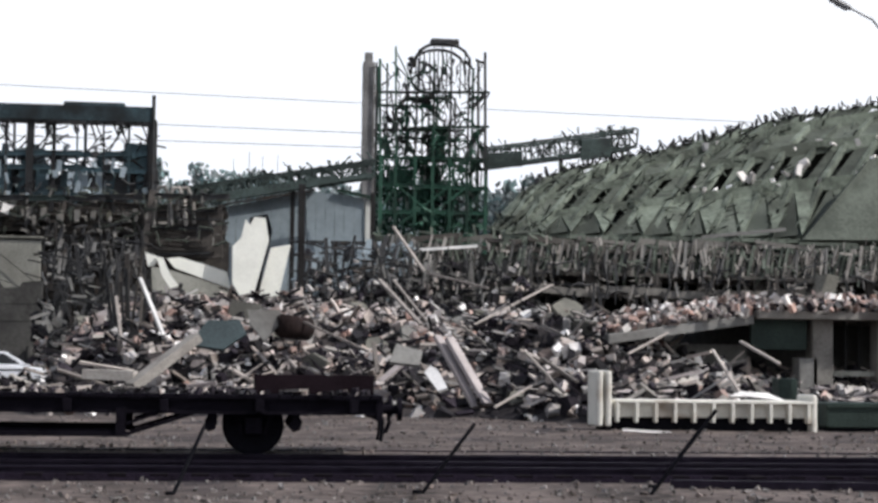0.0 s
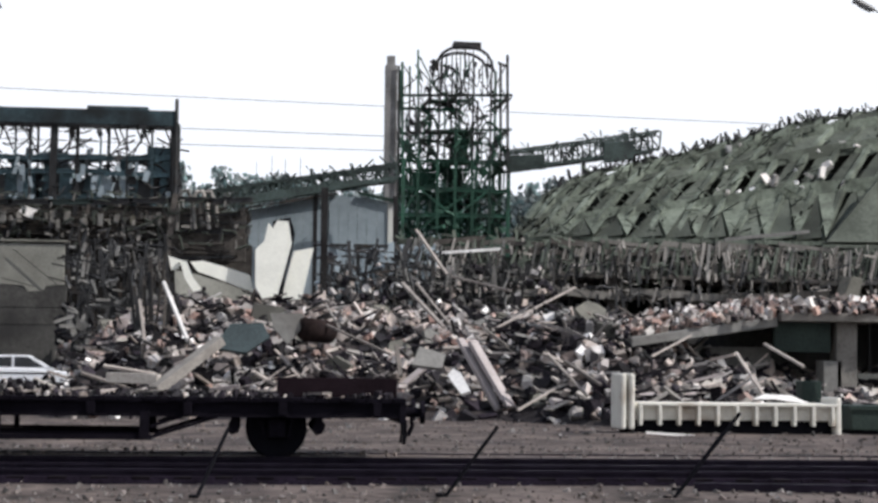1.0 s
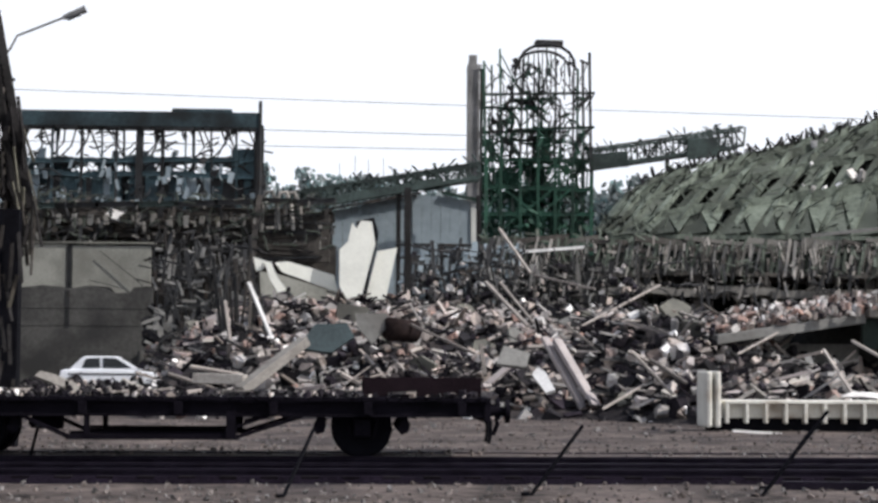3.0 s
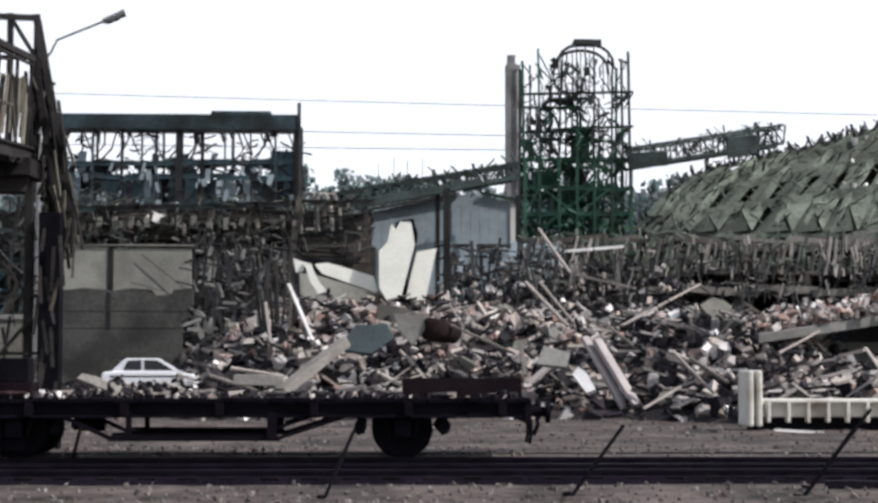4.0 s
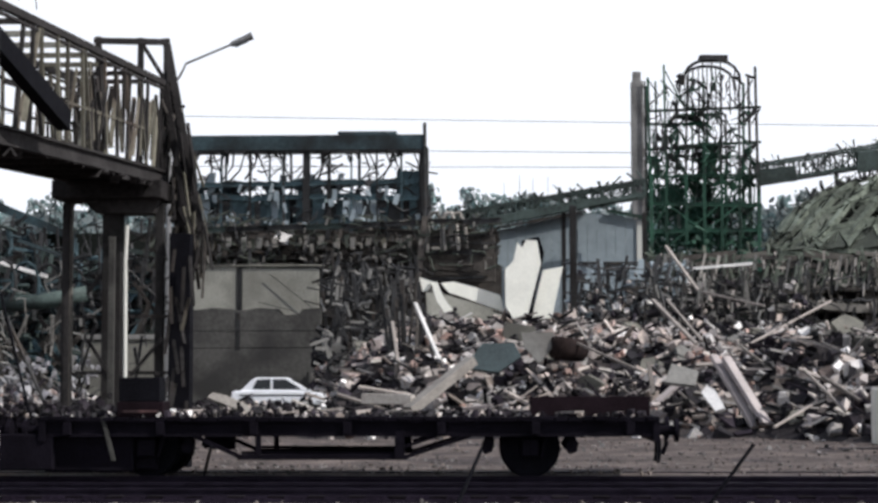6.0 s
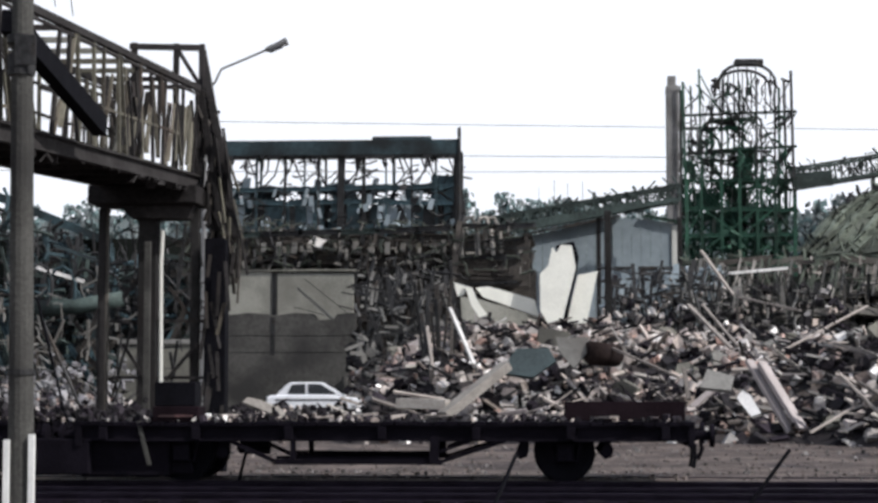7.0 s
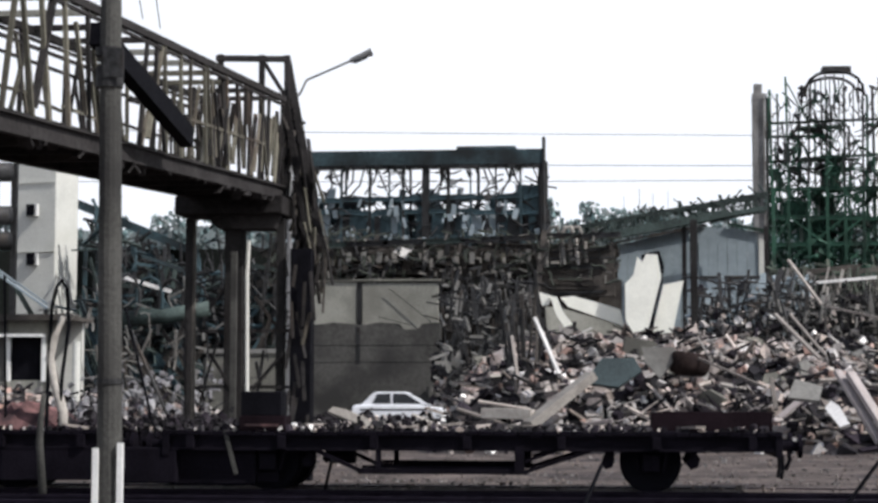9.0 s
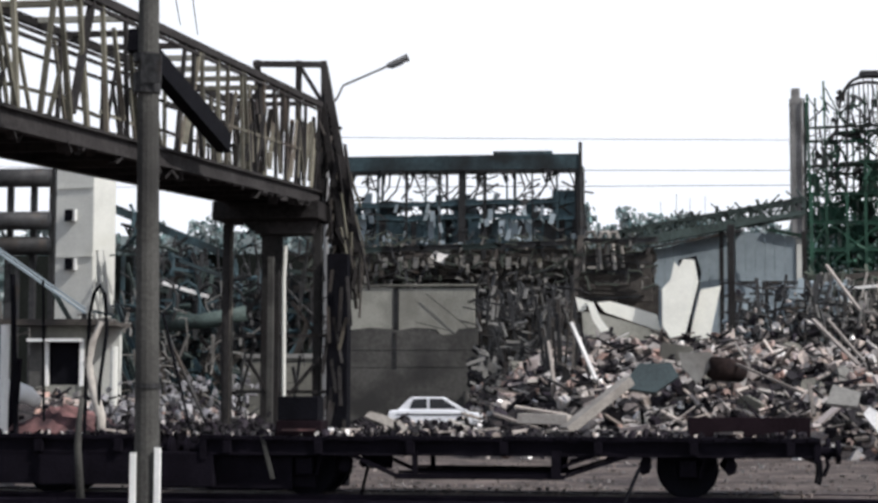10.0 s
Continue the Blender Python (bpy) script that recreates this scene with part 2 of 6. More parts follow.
def part(name, geo, material, parent, label="", bevel=0.0, smooth=False, kind=""):
    """One mesh under a thing or under a part; geo is in world metres."""
    at = origin[parent.name]
    ob = new(name, mesh_of(name, geo, material, at, smooth))
    ob.parent = parent
    origin[ob.name] = at
    if bevel:
        b = ob.modifiers.new("worn_edge", "BEVEL")
        b.width, b.segments, b.limit_method = bevel, 2, "ANGLE"
    return tagged(ob, label, "", "", kind)


def single(name, geo, material, label, category, group="", kind="", bevel=0.0, smooth=False):
    """A thing that is one mesh, its origin at its base."""
    v = np.array([tuple(p) for p in geo.v])
    at = (float(v[:, 0].mean()), float(v[:, 1].mean()), float(v[:, 2].min()))
    ob = new(name, mesh_of(name, geo, material, at, smooth))
    ob.location = at
    origin[ob.name] = Vector(at)
    if bevel:
        b = ob.modifiers.new("worn_edge", "BEVEL")
        b.width, b.segments, b.limit_method = bevel, 2, "ANGLE"
    return tagged(ob, label, category, group, kind)


def turn(rx=0, ry=0, rz=0):
    return Euler((radians(rx), radians(ry), radians(rz))).to_matrix()


def noise2(x, y, s, k=0.0):
    return noise.noise(Vector((x * s, y * s, k)))


def smooth01(t):
    t = max(0.0, min(1.0, t))
    return t * t * (3 - 2 * t)


# ---- ground ----
def ground_z(x, y):
    flat = 0.05 * noise2(x, y, 0.35) + 0.03 * noise2(x, y, 1.1, 3)
    return flat * (0.3 if 25 < y < 35 else 1.0) + 0.185 * smooth01((y - 30.7) / 0.2) * (1 - smooth01((y - 33.5) / 3.5))


g = Geo()
xs = [-2500, -600, -150, -80] + [-50 + i * 1.0 for i in range(111)] + [90, 160, 600, 2500]
ys = [-2500, -500, -100, -20, 0, 10, 16] + [20 + i * 0.8 for i in range(13)] + [30.6, 30.72, 30.84, 30.95] + [31.2 + i * 0.4 for i in range(13)] + [36.4 + i * 0.8 for i in range(38)] + [75, 90, 120, 160, 300, 900, 2500]
for y in ys:
    for x in xs:
        g.v.append((x, y, ground_z(x, y) if -60 < x < 70 and 15 < y < 80 else 0.0))
nx = len(xs)
g.f = [(j * nx + i, j * nx + i + 1, (j + 1) * nx + i + 1, (j + 1) * nx + i) for j in range(len(ys) - 1) for i in range(nx - 1)]
tagged(new("ground", mesh_of("ground", g, GRAVEL)), "brown-grey gravel ground of a railway yard", "ground", "", "structure")

g = Geo()
bx = [-60 + i * 0.5 for i in range(260)]
by = [26.8, 27.0, 27.6, 28.2, 28.8, 29.4, 30.0, 30.4, 30.7, 30.8]
for y in by:
    for x in bx:
        edge = y in (26.8, 30.8)
        g.v.append((x, y + (0.15 * noise2(x, y, 0.8) if edge else 0), -0.06 if edge else 0.10 + 0.03 * noise2(x, y, 1.6)))
g.f = [(j * 260 + i, j * 260 + i + 1, (j + 1) * 260 + i + 1, (j + 1) * 260 + i) for j in range(len(by) - 1) for i in range(259)]
tagged(new("track_bed", mesh_of("track_bed", g, BALLAST)), "oil-blackened ballast under two railway tracks", "track bed", "", "structure")


def rail_geo(x0, x1, y, z):
    """Foot, web and head of a rail."""
    return Geo().section((x0, y, z), (x1, y, z), ((-0.07, 0), (0.07, 0), (0.07, 0.02), (0.012, 0.035), (0.012, 0.115), (0.036, 0.125), (0.034, 0.16), (-0.034, 0.16), (-0.036, 0.125), (-0.012, 0.115), (-0.012, 0.035), (-0.07, 0.02)))


for yc, name in ((31.39, "rear"), (28.0, "front")):
    track = thing("railway_track", (0, yc, 0.06), "two worn steel rails on tarred sleepers", "railway track", "railway tracks", "structure")
    for y in (yc - 0.72, yc + 0.72):
        part("rail", rail_geo(-60, 68, y, 0.05), RAIL, track)
    sl = mesh_of("sleeper", Geo().box((0, 0, -0.02), (0.25, 2.1, 0.13), None, 0.04), SLEEPER)
    for i in range(70):
        ob = new("sleeper", sl)
        ob.location = (-22 + i * 0.62, 0, 0.0)
        ob.parent = track
stub = Geo()
a, b = (6.66, 25.79, 0.00), (9.54, 25.05, 0.00)
stub.beam((a[0], a[1], 0.06), (b[0] + 4, b[1] - 0.3, 0.06), 0.09, 0.14)
single("loose_rail", stub, RAIL, "loose dark rail lying on the gravel", "rail")

# ---- loose stones on the yard ----
g = Geo()
for i in range(7000):
    y = 22 + 34 * rnd.random() ** 1.4
    x = rnd.uniform(-0.42 * y - 1, 0.42 * y + 1)
    if 26.9 < y < 30.8 and rnd.random() < 0.93:
        continue
    s = rnd.choice((0.025, 0.03, 0.04, 0.05, 0.075)) * (1.6 if y > 45 and rnd.random() < 0.2 else 1)
    g.chunk((x, y, ground_z(x, y) + s * 0.2), s)
single("gravel_stones", g, STONES, "scattered pale stones on the gravel", "stones", kind="stuff")

# ---- leaning iron rods at the track side ----
for a, b in (((-5.50, 32.64, 0.00), (-4.40, 27.00, 0.87)), ((-0.68, 24.22, 0.00), (-0.24, 24.90, 0.90)), ((2.73, 24.66, 0.00), (3.57, 24.90, 0.97)), ((5.89, 24.29, 0.00), (6.96, 24.40, 1.21)), ((6.41, 25.93, 0.00), (6.84, 24.90, 0.89))):
    a = Vector(a)
    rod = thing("leaning_rod", a, "thin black iron rod leaning beside the track", "iron rod", "leaning rods")
    part("rod", Geo().tube((a - Vector((0, 0, 0.1)), b), 0.028, 8), BLACK, rod)
    part("foot", Geo().tube((a - Vector((0, 0, 0.05)), a + Vector((0, 0, 0.05))), 0.06, 8), BLACK, rod)

# ---- flat wagons ----
YN, YF = 30.0, 32.75        # near and far side of the wagons


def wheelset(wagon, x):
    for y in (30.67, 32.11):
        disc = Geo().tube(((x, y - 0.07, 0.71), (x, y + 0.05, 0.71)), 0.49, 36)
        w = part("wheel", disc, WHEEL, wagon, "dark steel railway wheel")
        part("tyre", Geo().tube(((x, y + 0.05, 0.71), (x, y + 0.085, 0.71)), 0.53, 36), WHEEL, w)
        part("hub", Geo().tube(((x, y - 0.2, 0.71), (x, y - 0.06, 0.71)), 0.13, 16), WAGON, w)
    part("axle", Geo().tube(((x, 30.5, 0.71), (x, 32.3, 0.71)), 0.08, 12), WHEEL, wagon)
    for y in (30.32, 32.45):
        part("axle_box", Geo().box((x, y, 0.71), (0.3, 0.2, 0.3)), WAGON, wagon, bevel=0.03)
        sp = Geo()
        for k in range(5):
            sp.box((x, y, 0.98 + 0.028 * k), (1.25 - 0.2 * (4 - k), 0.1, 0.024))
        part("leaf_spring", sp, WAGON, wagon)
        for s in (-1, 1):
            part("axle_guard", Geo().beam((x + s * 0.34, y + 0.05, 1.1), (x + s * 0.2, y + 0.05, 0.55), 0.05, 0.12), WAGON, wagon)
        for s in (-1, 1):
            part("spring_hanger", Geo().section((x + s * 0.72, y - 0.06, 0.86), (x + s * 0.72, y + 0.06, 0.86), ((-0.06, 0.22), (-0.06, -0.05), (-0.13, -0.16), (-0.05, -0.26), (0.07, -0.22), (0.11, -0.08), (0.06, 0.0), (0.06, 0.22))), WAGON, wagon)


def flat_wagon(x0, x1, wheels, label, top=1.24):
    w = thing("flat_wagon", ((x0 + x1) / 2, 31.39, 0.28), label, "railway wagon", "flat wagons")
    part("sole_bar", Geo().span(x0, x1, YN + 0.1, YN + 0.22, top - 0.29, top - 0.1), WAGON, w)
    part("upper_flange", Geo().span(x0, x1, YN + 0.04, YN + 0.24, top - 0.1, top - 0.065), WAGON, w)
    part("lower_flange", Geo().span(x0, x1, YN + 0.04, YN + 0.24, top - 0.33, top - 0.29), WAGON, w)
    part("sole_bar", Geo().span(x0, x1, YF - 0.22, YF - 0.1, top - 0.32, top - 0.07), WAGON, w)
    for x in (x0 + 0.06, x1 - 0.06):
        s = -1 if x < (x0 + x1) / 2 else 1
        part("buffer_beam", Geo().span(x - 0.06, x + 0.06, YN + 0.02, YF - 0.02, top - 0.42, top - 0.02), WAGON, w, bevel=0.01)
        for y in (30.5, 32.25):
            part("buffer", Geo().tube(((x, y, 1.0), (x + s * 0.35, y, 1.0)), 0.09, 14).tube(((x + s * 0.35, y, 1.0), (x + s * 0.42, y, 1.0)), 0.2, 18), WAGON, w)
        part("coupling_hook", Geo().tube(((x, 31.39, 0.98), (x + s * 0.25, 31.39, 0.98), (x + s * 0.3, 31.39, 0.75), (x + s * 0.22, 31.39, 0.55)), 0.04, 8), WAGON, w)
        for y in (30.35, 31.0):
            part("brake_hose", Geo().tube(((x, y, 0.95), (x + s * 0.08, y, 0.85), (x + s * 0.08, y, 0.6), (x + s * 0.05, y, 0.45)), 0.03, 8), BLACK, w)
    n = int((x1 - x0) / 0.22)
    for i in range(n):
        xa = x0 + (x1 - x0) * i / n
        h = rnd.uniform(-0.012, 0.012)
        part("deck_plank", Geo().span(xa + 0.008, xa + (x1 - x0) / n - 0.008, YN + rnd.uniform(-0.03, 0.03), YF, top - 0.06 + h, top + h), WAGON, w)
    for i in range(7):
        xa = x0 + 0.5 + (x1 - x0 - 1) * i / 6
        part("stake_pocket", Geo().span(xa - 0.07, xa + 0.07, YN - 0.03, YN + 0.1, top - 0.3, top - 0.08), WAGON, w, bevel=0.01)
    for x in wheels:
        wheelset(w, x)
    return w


x_end = 2.73
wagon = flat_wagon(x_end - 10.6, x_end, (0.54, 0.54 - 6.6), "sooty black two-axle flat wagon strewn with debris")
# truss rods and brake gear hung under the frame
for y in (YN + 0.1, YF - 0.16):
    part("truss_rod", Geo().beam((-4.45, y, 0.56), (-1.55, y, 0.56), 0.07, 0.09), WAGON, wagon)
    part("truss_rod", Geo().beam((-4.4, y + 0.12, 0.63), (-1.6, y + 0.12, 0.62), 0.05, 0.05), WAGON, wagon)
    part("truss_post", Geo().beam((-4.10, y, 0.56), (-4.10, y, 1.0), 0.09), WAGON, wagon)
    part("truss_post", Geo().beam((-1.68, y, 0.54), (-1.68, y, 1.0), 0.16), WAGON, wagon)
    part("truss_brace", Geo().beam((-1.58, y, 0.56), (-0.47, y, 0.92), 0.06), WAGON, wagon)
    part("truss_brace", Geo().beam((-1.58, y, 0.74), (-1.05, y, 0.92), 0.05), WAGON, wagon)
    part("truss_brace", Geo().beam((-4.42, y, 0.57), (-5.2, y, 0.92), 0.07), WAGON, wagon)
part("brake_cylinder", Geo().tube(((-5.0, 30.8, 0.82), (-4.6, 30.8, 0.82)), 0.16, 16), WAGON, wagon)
# the dark steel tray on the deck
a, b = (0.55, 30.60, 1.59), (2.61, 30.60, 1.28)
tray = thing("steel_tray", ((a[0] + b[0]) / 2, 31.1, 1.24), "dark rusty steel trough lying on the wagon deck", "trough")
part("side", Geo().span(a[0], b[0], 30.55, 30.6, 1.25, 1.58), WAGON_RED, tray, bevel=0.008)
part("side", Geo().span(a[0], b[0], 31.5, 31.55, 1.25, 1.55), WAGON_RED, tray, bevel=0.008)
part("end", Geo().span(a[0], a[0] + 0.04, 30.6, 31.5, 1.25, 1.56), WAGON_RED, tray)
part("end", Geo().span(b[0] - 0.04, b[0], 30.6, 31.5, 1.25, 1.52), WAGON_RED, tray)
part("floor", Geo().span(a[0], b[0], 30.6, 31.5, 1.245, 1.28), WAGON_RED, tray)

x_w2 = x_end - 10.6 - 0.95
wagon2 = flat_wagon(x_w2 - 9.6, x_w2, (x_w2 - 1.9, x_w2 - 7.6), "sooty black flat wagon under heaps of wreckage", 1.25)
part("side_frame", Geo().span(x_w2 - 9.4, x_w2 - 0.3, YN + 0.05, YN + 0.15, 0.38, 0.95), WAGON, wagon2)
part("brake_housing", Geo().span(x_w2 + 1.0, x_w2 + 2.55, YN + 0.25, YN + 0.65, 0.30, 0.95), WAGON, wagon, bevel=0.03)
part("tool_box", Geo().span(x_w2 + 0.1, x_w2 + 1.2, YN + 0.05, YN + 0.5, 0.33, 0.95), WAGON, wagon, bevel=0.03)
# high end board of the wagon beside the gallery
hx = -6.07
endb = thing("brake_cabin", (hx, 31.2, 1.24), "black and dull red brake cabin on the wagon end", "brake cabin")
part("cabin_body", Geo().span(-6.52, -5.81, 30.15, 30.7, 1.5, 1.92), BLACK, endb, bevel=0.02)
part("lower_panel", Geo().span(-6.54, -5.74, 30.1, 30.8, 1.24, 1.5), WAGON_RED, endb, bevel=0.02)
part("red_strip", Geo().span(-6.43, -5.84, 30.08, 30.1, 1.32, 1.36), REDCLOTH, endb)
side = thing("running_gear", (hx, 31.3, 0.3), "dark brake gear and ladder at the wagon end", "running gear")
part("ladder_rail", Geo().beam((hx - 0.5, 30.05, 0.5), (hx - 0.7, 30.05, 1.25), 0.06), POLE, side)
part("gear_box", Geo().box((hx - 0.6, 30.6, 0.72), (1.5, 0.4, 0.75), None, 0.08), WAGON, side, bevel=0.04)

# fine debris on the decks
for kind, n, sz, matl in (("debris_on_wagon", 380, 0.065, RUBBLE), ("pale_debris_on_wagon", 45, 0.085, PALERUB), ("dark_debris_on_wagon", 900, 0.085, DARKRUB)):
    g = Geo()
    for i in range(n):
        x = rnd.uniform(x_w2 - 9.3, x_end - 0.2)
        y = rnd.uniform(30.08, 32.6)
        s = sz * rnd.uniform(0.4, 1.5)
        g.chunk((x, y, 1.25 + s * 0.22), s)
    single(kind, g, matl, "broken bits of brick and plaster on the wagon decks", "debris", kind="stuff")
for i in range(26):
    x, y = rnd.uniform(x_w2 - 9, x_end - 0.6), rnd.uniform(30.2, 32.4)
    an = rnd.uniform(0, 6.3)
    l = rnd.uniform(0.3, 1.0)
    c = Vector((x, y, 1.31))
    d = Vector((math.cos(an) * l / 2, math.sin(an) * l / 2, rnd.uniform(-0.02, 0.05)))
    single("board", Geo().beam(c - d, c + d, rnd.uniform(0.08, 0.2), 0.04), TIMBER, "short splintered board lying on a wagon deck", "board", "boards on the wagons")
pale = Geo().plate(((-0.42, -0.04), (0.36, -0.14), (0.42, 0.03), (-0.1, 0.12), (-0.36, 0.1)), 0.05, turn(-40, 16, 8), (-4.70, 30.90, 1.47))
single("plaster_slab", pale, CONCRETE, "pale broken plaster slab lying on the wagon", "slab")

# heap, hoses and cover on the second wagon
g = Geo()
for i in range(230):
    x, y = rnd.uniform(-19.88, -14.46), rnd.uniform(57, 66)
    s = rnd.uniform(0.06, 0.26)
    g.chunk((x, y, max(0, (y - 56) * 0.24) + rnd.uniform(0, 0.7)), s)
single("plaster_heap", g, MIXRUB, "heap of white plaster lumps and broken blocks", "rubble", kind="stuff")
g = Geo()
for i in range(420):
    x = rnd.uniform(-11.29, -6.90)
    y = rnd.uniform(30.5, 32.4)
    s = rnd.uniform(0.04, 0.14)
    g.chunk((x, y, 1.26 + abs(rnd.gauss(0, 0.11))), s)
single("wreckage_heap", g, DARKRUB, "heap of dark burnt wreckage on the wagon", "wreckage", kind="stuff")
for name, n, m, z in (("burnt_wreckage", 170, DARKRUB, 0.085), ("plaster_bits", 60, RUBBLE, 0.06)):
    g = Geo()
    for i in range(n):
        x = rnd.uniform(-5.3, -3.0)
        z0 = 1.25 + 0.22 * smooth01((x + 5.3) / 0.6) * smooth01((-3.0 - x) / 0.7) * rnd.random()
        g.chunk((x, rnd.uniform(30.2, 32.2), z0), z * rnd.uniform(0.5, 1.5))
    single(name, g, m, "low heap of burnt wreckage on the wagon deck", "wreckage", kind="stuff")
a = Vector((-10.63, 31.00, 1.33))
cover = Geo()
for j in range(9):
    for i in range(15):
        u, v = i / 14, j / 8
        cover.v.append((a.x - 0.9 + 1.8 * u, 30.4 + 1.5 * v, 1.27 + 0.42 * math.sin(math.pi * u) ** 0.7 * math.sin(math.pi * v) ** 0.6 + 0.16 * noise2(u * 9, v * 7, 1.0) + 0.06 * noise2(u * 22, v * 17, 1.0)))
cover.f = [(j * 15 + i, j * 15 + i + 1, (j + 1) * 15 + i + 1, (j + 1) * 15 + i) for j in range(8) for i in range(14)]
single("red_tarpaulin", cover, REDCLOTH, "crumpled faded red tarpaulin on the wagon", "tarpaulin", smooth=True)
hose = Geo().tube([(-10.03, 30.3, 1.2), (-10.00, 30.30, 2.58), (-9.97, 30.30, 3.38), (-9.89, 30.30, 3.76), (-9.79, 30.30, 3.88), (-9.70, 30.30, 3.73), (-9.65, 30.30, 3.08), (-9.76, 30.30, 2.19), (-9.80, 30.30, 1.30)], 0.035, 8)
single("hose_loop", hose, BLACK, "dark hose bent into a tall loop over the wagon", "hose")
single("standing_pipe", Geo().tube([(-9.75, 30.35, 3.23), (-9.93, 30.35, 2.88), (-10.01, 30.35, 2.49), (-9.88, 30.35, 1.99), (-9.75, 30.35, 1.55), (-9.76, 30.35, 1.1)], 0.075, 10, 0.10), CONCRETE, "bent grey pipe standing on the wagon", "pipe", smooth=True)
single("bent_post", Geo().tube([(-9.85, 29.6, 1.87), (-9.9, 29.6, 1.41), (-9.91, 29.6, 1.02), (-9.82, 29.6, -0.1)], 0.045, 10, 0.075), POLE, "grey-brown bent post standing before the wagon", "post", smooth=True)
for a, b, r, m in (((-11.31, 30.40, 1.04), (-11.45, 30.40, 4.09), 0.05, BLACK), ((-10.87, 30.60, 1.09), (-10.95, 30.60, 4.00), 0.025, BLACK), ((-8.13, 30.60, 1.11), (-8.89, 31.20, 3.42), 0.025, BLACK), ((-7.85, 30.90, 1.15), (-8.84, 31.40, 3.02), 0.03, STEEL), ((-11.53, 30.70, 1.08), (-11.44, 30.70, 2.59), 0.1, WAGON)):
    single("iron_stanchion", Geo().tube((a, b), r, 8), m, "thin dark iron bar standing on the wagon", "iron bar", "stanchions on the wagon")
single("white_tank_end", Geo().tube([(-12.68, 32.00, 1.99), (-12.02, 32.00, 2.01), (-11.69, 32.00, 1.93), (-11.51, 32.00, 1.78)], 0.26, 14, 0.12), WHITEPAINT, "white crumpled drum lying on the wagon", "drum", smooth=True)
for i, p in enumerate(((-11.52, 30.30, 2.59),)):
    single("white_post", Geo().tube(((p[0], p[1], 1.25), (p[0], p[1], 3.18)), 0.08, 12), WHITEPAINT, "white painted post standing on the wagon", "post")

# ---- pole before the tracks ----
pb = (-5.84, 20.00, 1.38)
px = pb[0]
pole = thing("line_pole", (px, 20.0, 0), "weathered grey concrete line pole with a white base", "pole")
top = Vector((-5.95, 20.00, 6.60))
part("shaft", Geo().tube(((px, 20, -0.3), (px + (top.x - px) * 0.5, 20, 3.6), (top.x, 20, top.z + 2.0)), 0.155, 14, 0.115), POLE, pole, smooth=False)
for z, w in ((5.59, 0.12), (5.89, 0.05), (2.03, 0.03)):
    xx = px + (top.x - px) * z / top.z
    part("band", Geo().tube(((xx, 20, z - w), (xx, 20, z + w)), 0.165 if z > 3 else 0.162, 14), STEEL, pole, "dark steel band")
part("plate", Geo().box((px + 0.0, 19.84, 5.74), (0.24, 0.03, 0.34)), STEEL, pole)
for s in (-1, 1):
    part("white_stake", Geo().beam((px + s * 0.145, 19.86, -0.1), (px + s * 0.145, 19.86, 1.29 + 0.03 * s), 0.065, 0.06), WHITEPAINT, pole, "white painted stake")

# ---- conveyor gallery over the tracks ----
R1, R0 = Vector((-7.30, 38.00, 6.43)), Vector((-8.19, 20.80, 5.56))
xa, xb = R1.x, R0.x
def gal(s, v, side):
    """A point of the gallery: s from the far end (0) to the near one (1), v up, side 0 right face to 1 left face."""
    p = R1.lerp(R0, s)
    return Vector((p.x - 1.75 * side, p.y, p.z + 1.93 * v))
SM = 1.35
gallery = thing("conveyor_gallery", (xa - 0.9, 37, R1.z - 0.5), "burnt-out steel conveyor gallery bridging the tracks", "conveyor gallery")
for sd in (0, 1):
    part("bottom_girder", Geo().ibeam(gal(-0.01, -0.08, sd), gal(SM, -0.08, sd), 0.16, 0.3), GALLERY, gallery)
    part("top_chord", Geo().beam(gal(0, 1.0, sd), gal(SM, 1.0, sd), 0.1, 0.13), GALLERY, gallery)
    part("top_chord", Geo().beam(gal(0, 0.93, sd), gal(SM, 0.93, sd), 0.06, 0.05), GALLERY, gallery)
    cuts = [0.02] + sorted(rnd.uniform(0.05, SM) for _ in range(7)) + [SM]
    for c0, c1 in zip(cuts[:-1], cuts[1:]):
        if sd or rnd.random() < 0.6:
            part("hand_rail", Geo().beam(gal(c0, 0.42 + rnd.uniform(-0.05, 0.05), sd), gal(c1, 0.42 + rnd.uniform(-0.05, 0.05), sd), 0.04, 0.055), rnd.choice((OCHRE, GALLERY)), gallery)
    n = 30
    for i in range(n + 1):
        s = SM * (i + rnd.uniform(-0.25, 0.25)) / n
        j = rnd.uniform(-0.03, 0.03)
        part("upright", Geo().beam(gal(s, 0, sd), gal(s + j, 0.98, sd), 0.06, 0.085), rnd.choice((OCHRE, OCHRE, GALLERY)), gallery)
        if rnd.random() < 0.55:
            part("lattice_strut", Geo().beam(gal(s, 0, sd), gal(s + SM / n * rnd.choice((-1, 1)) * rnd.uniform(0.6, 1.0), rnd.uniform(0.6, 0.97), sd), 0.05, 0.06), rnd.choice((OCHRE, GALLERY)), gallery)
part("floor_deck", Geo().hexa([gal(0, -0.02, 1), gal(0, -0.02, 0), gal(SM, -0.02, 0), gal(SM, -0.02, 1), gal(0, 0.02, 1), gal(0, 0.02, 0), gal(SM, 0.02, 0), gal(SM, 0.02, 1)]), GALLERY, gallery)
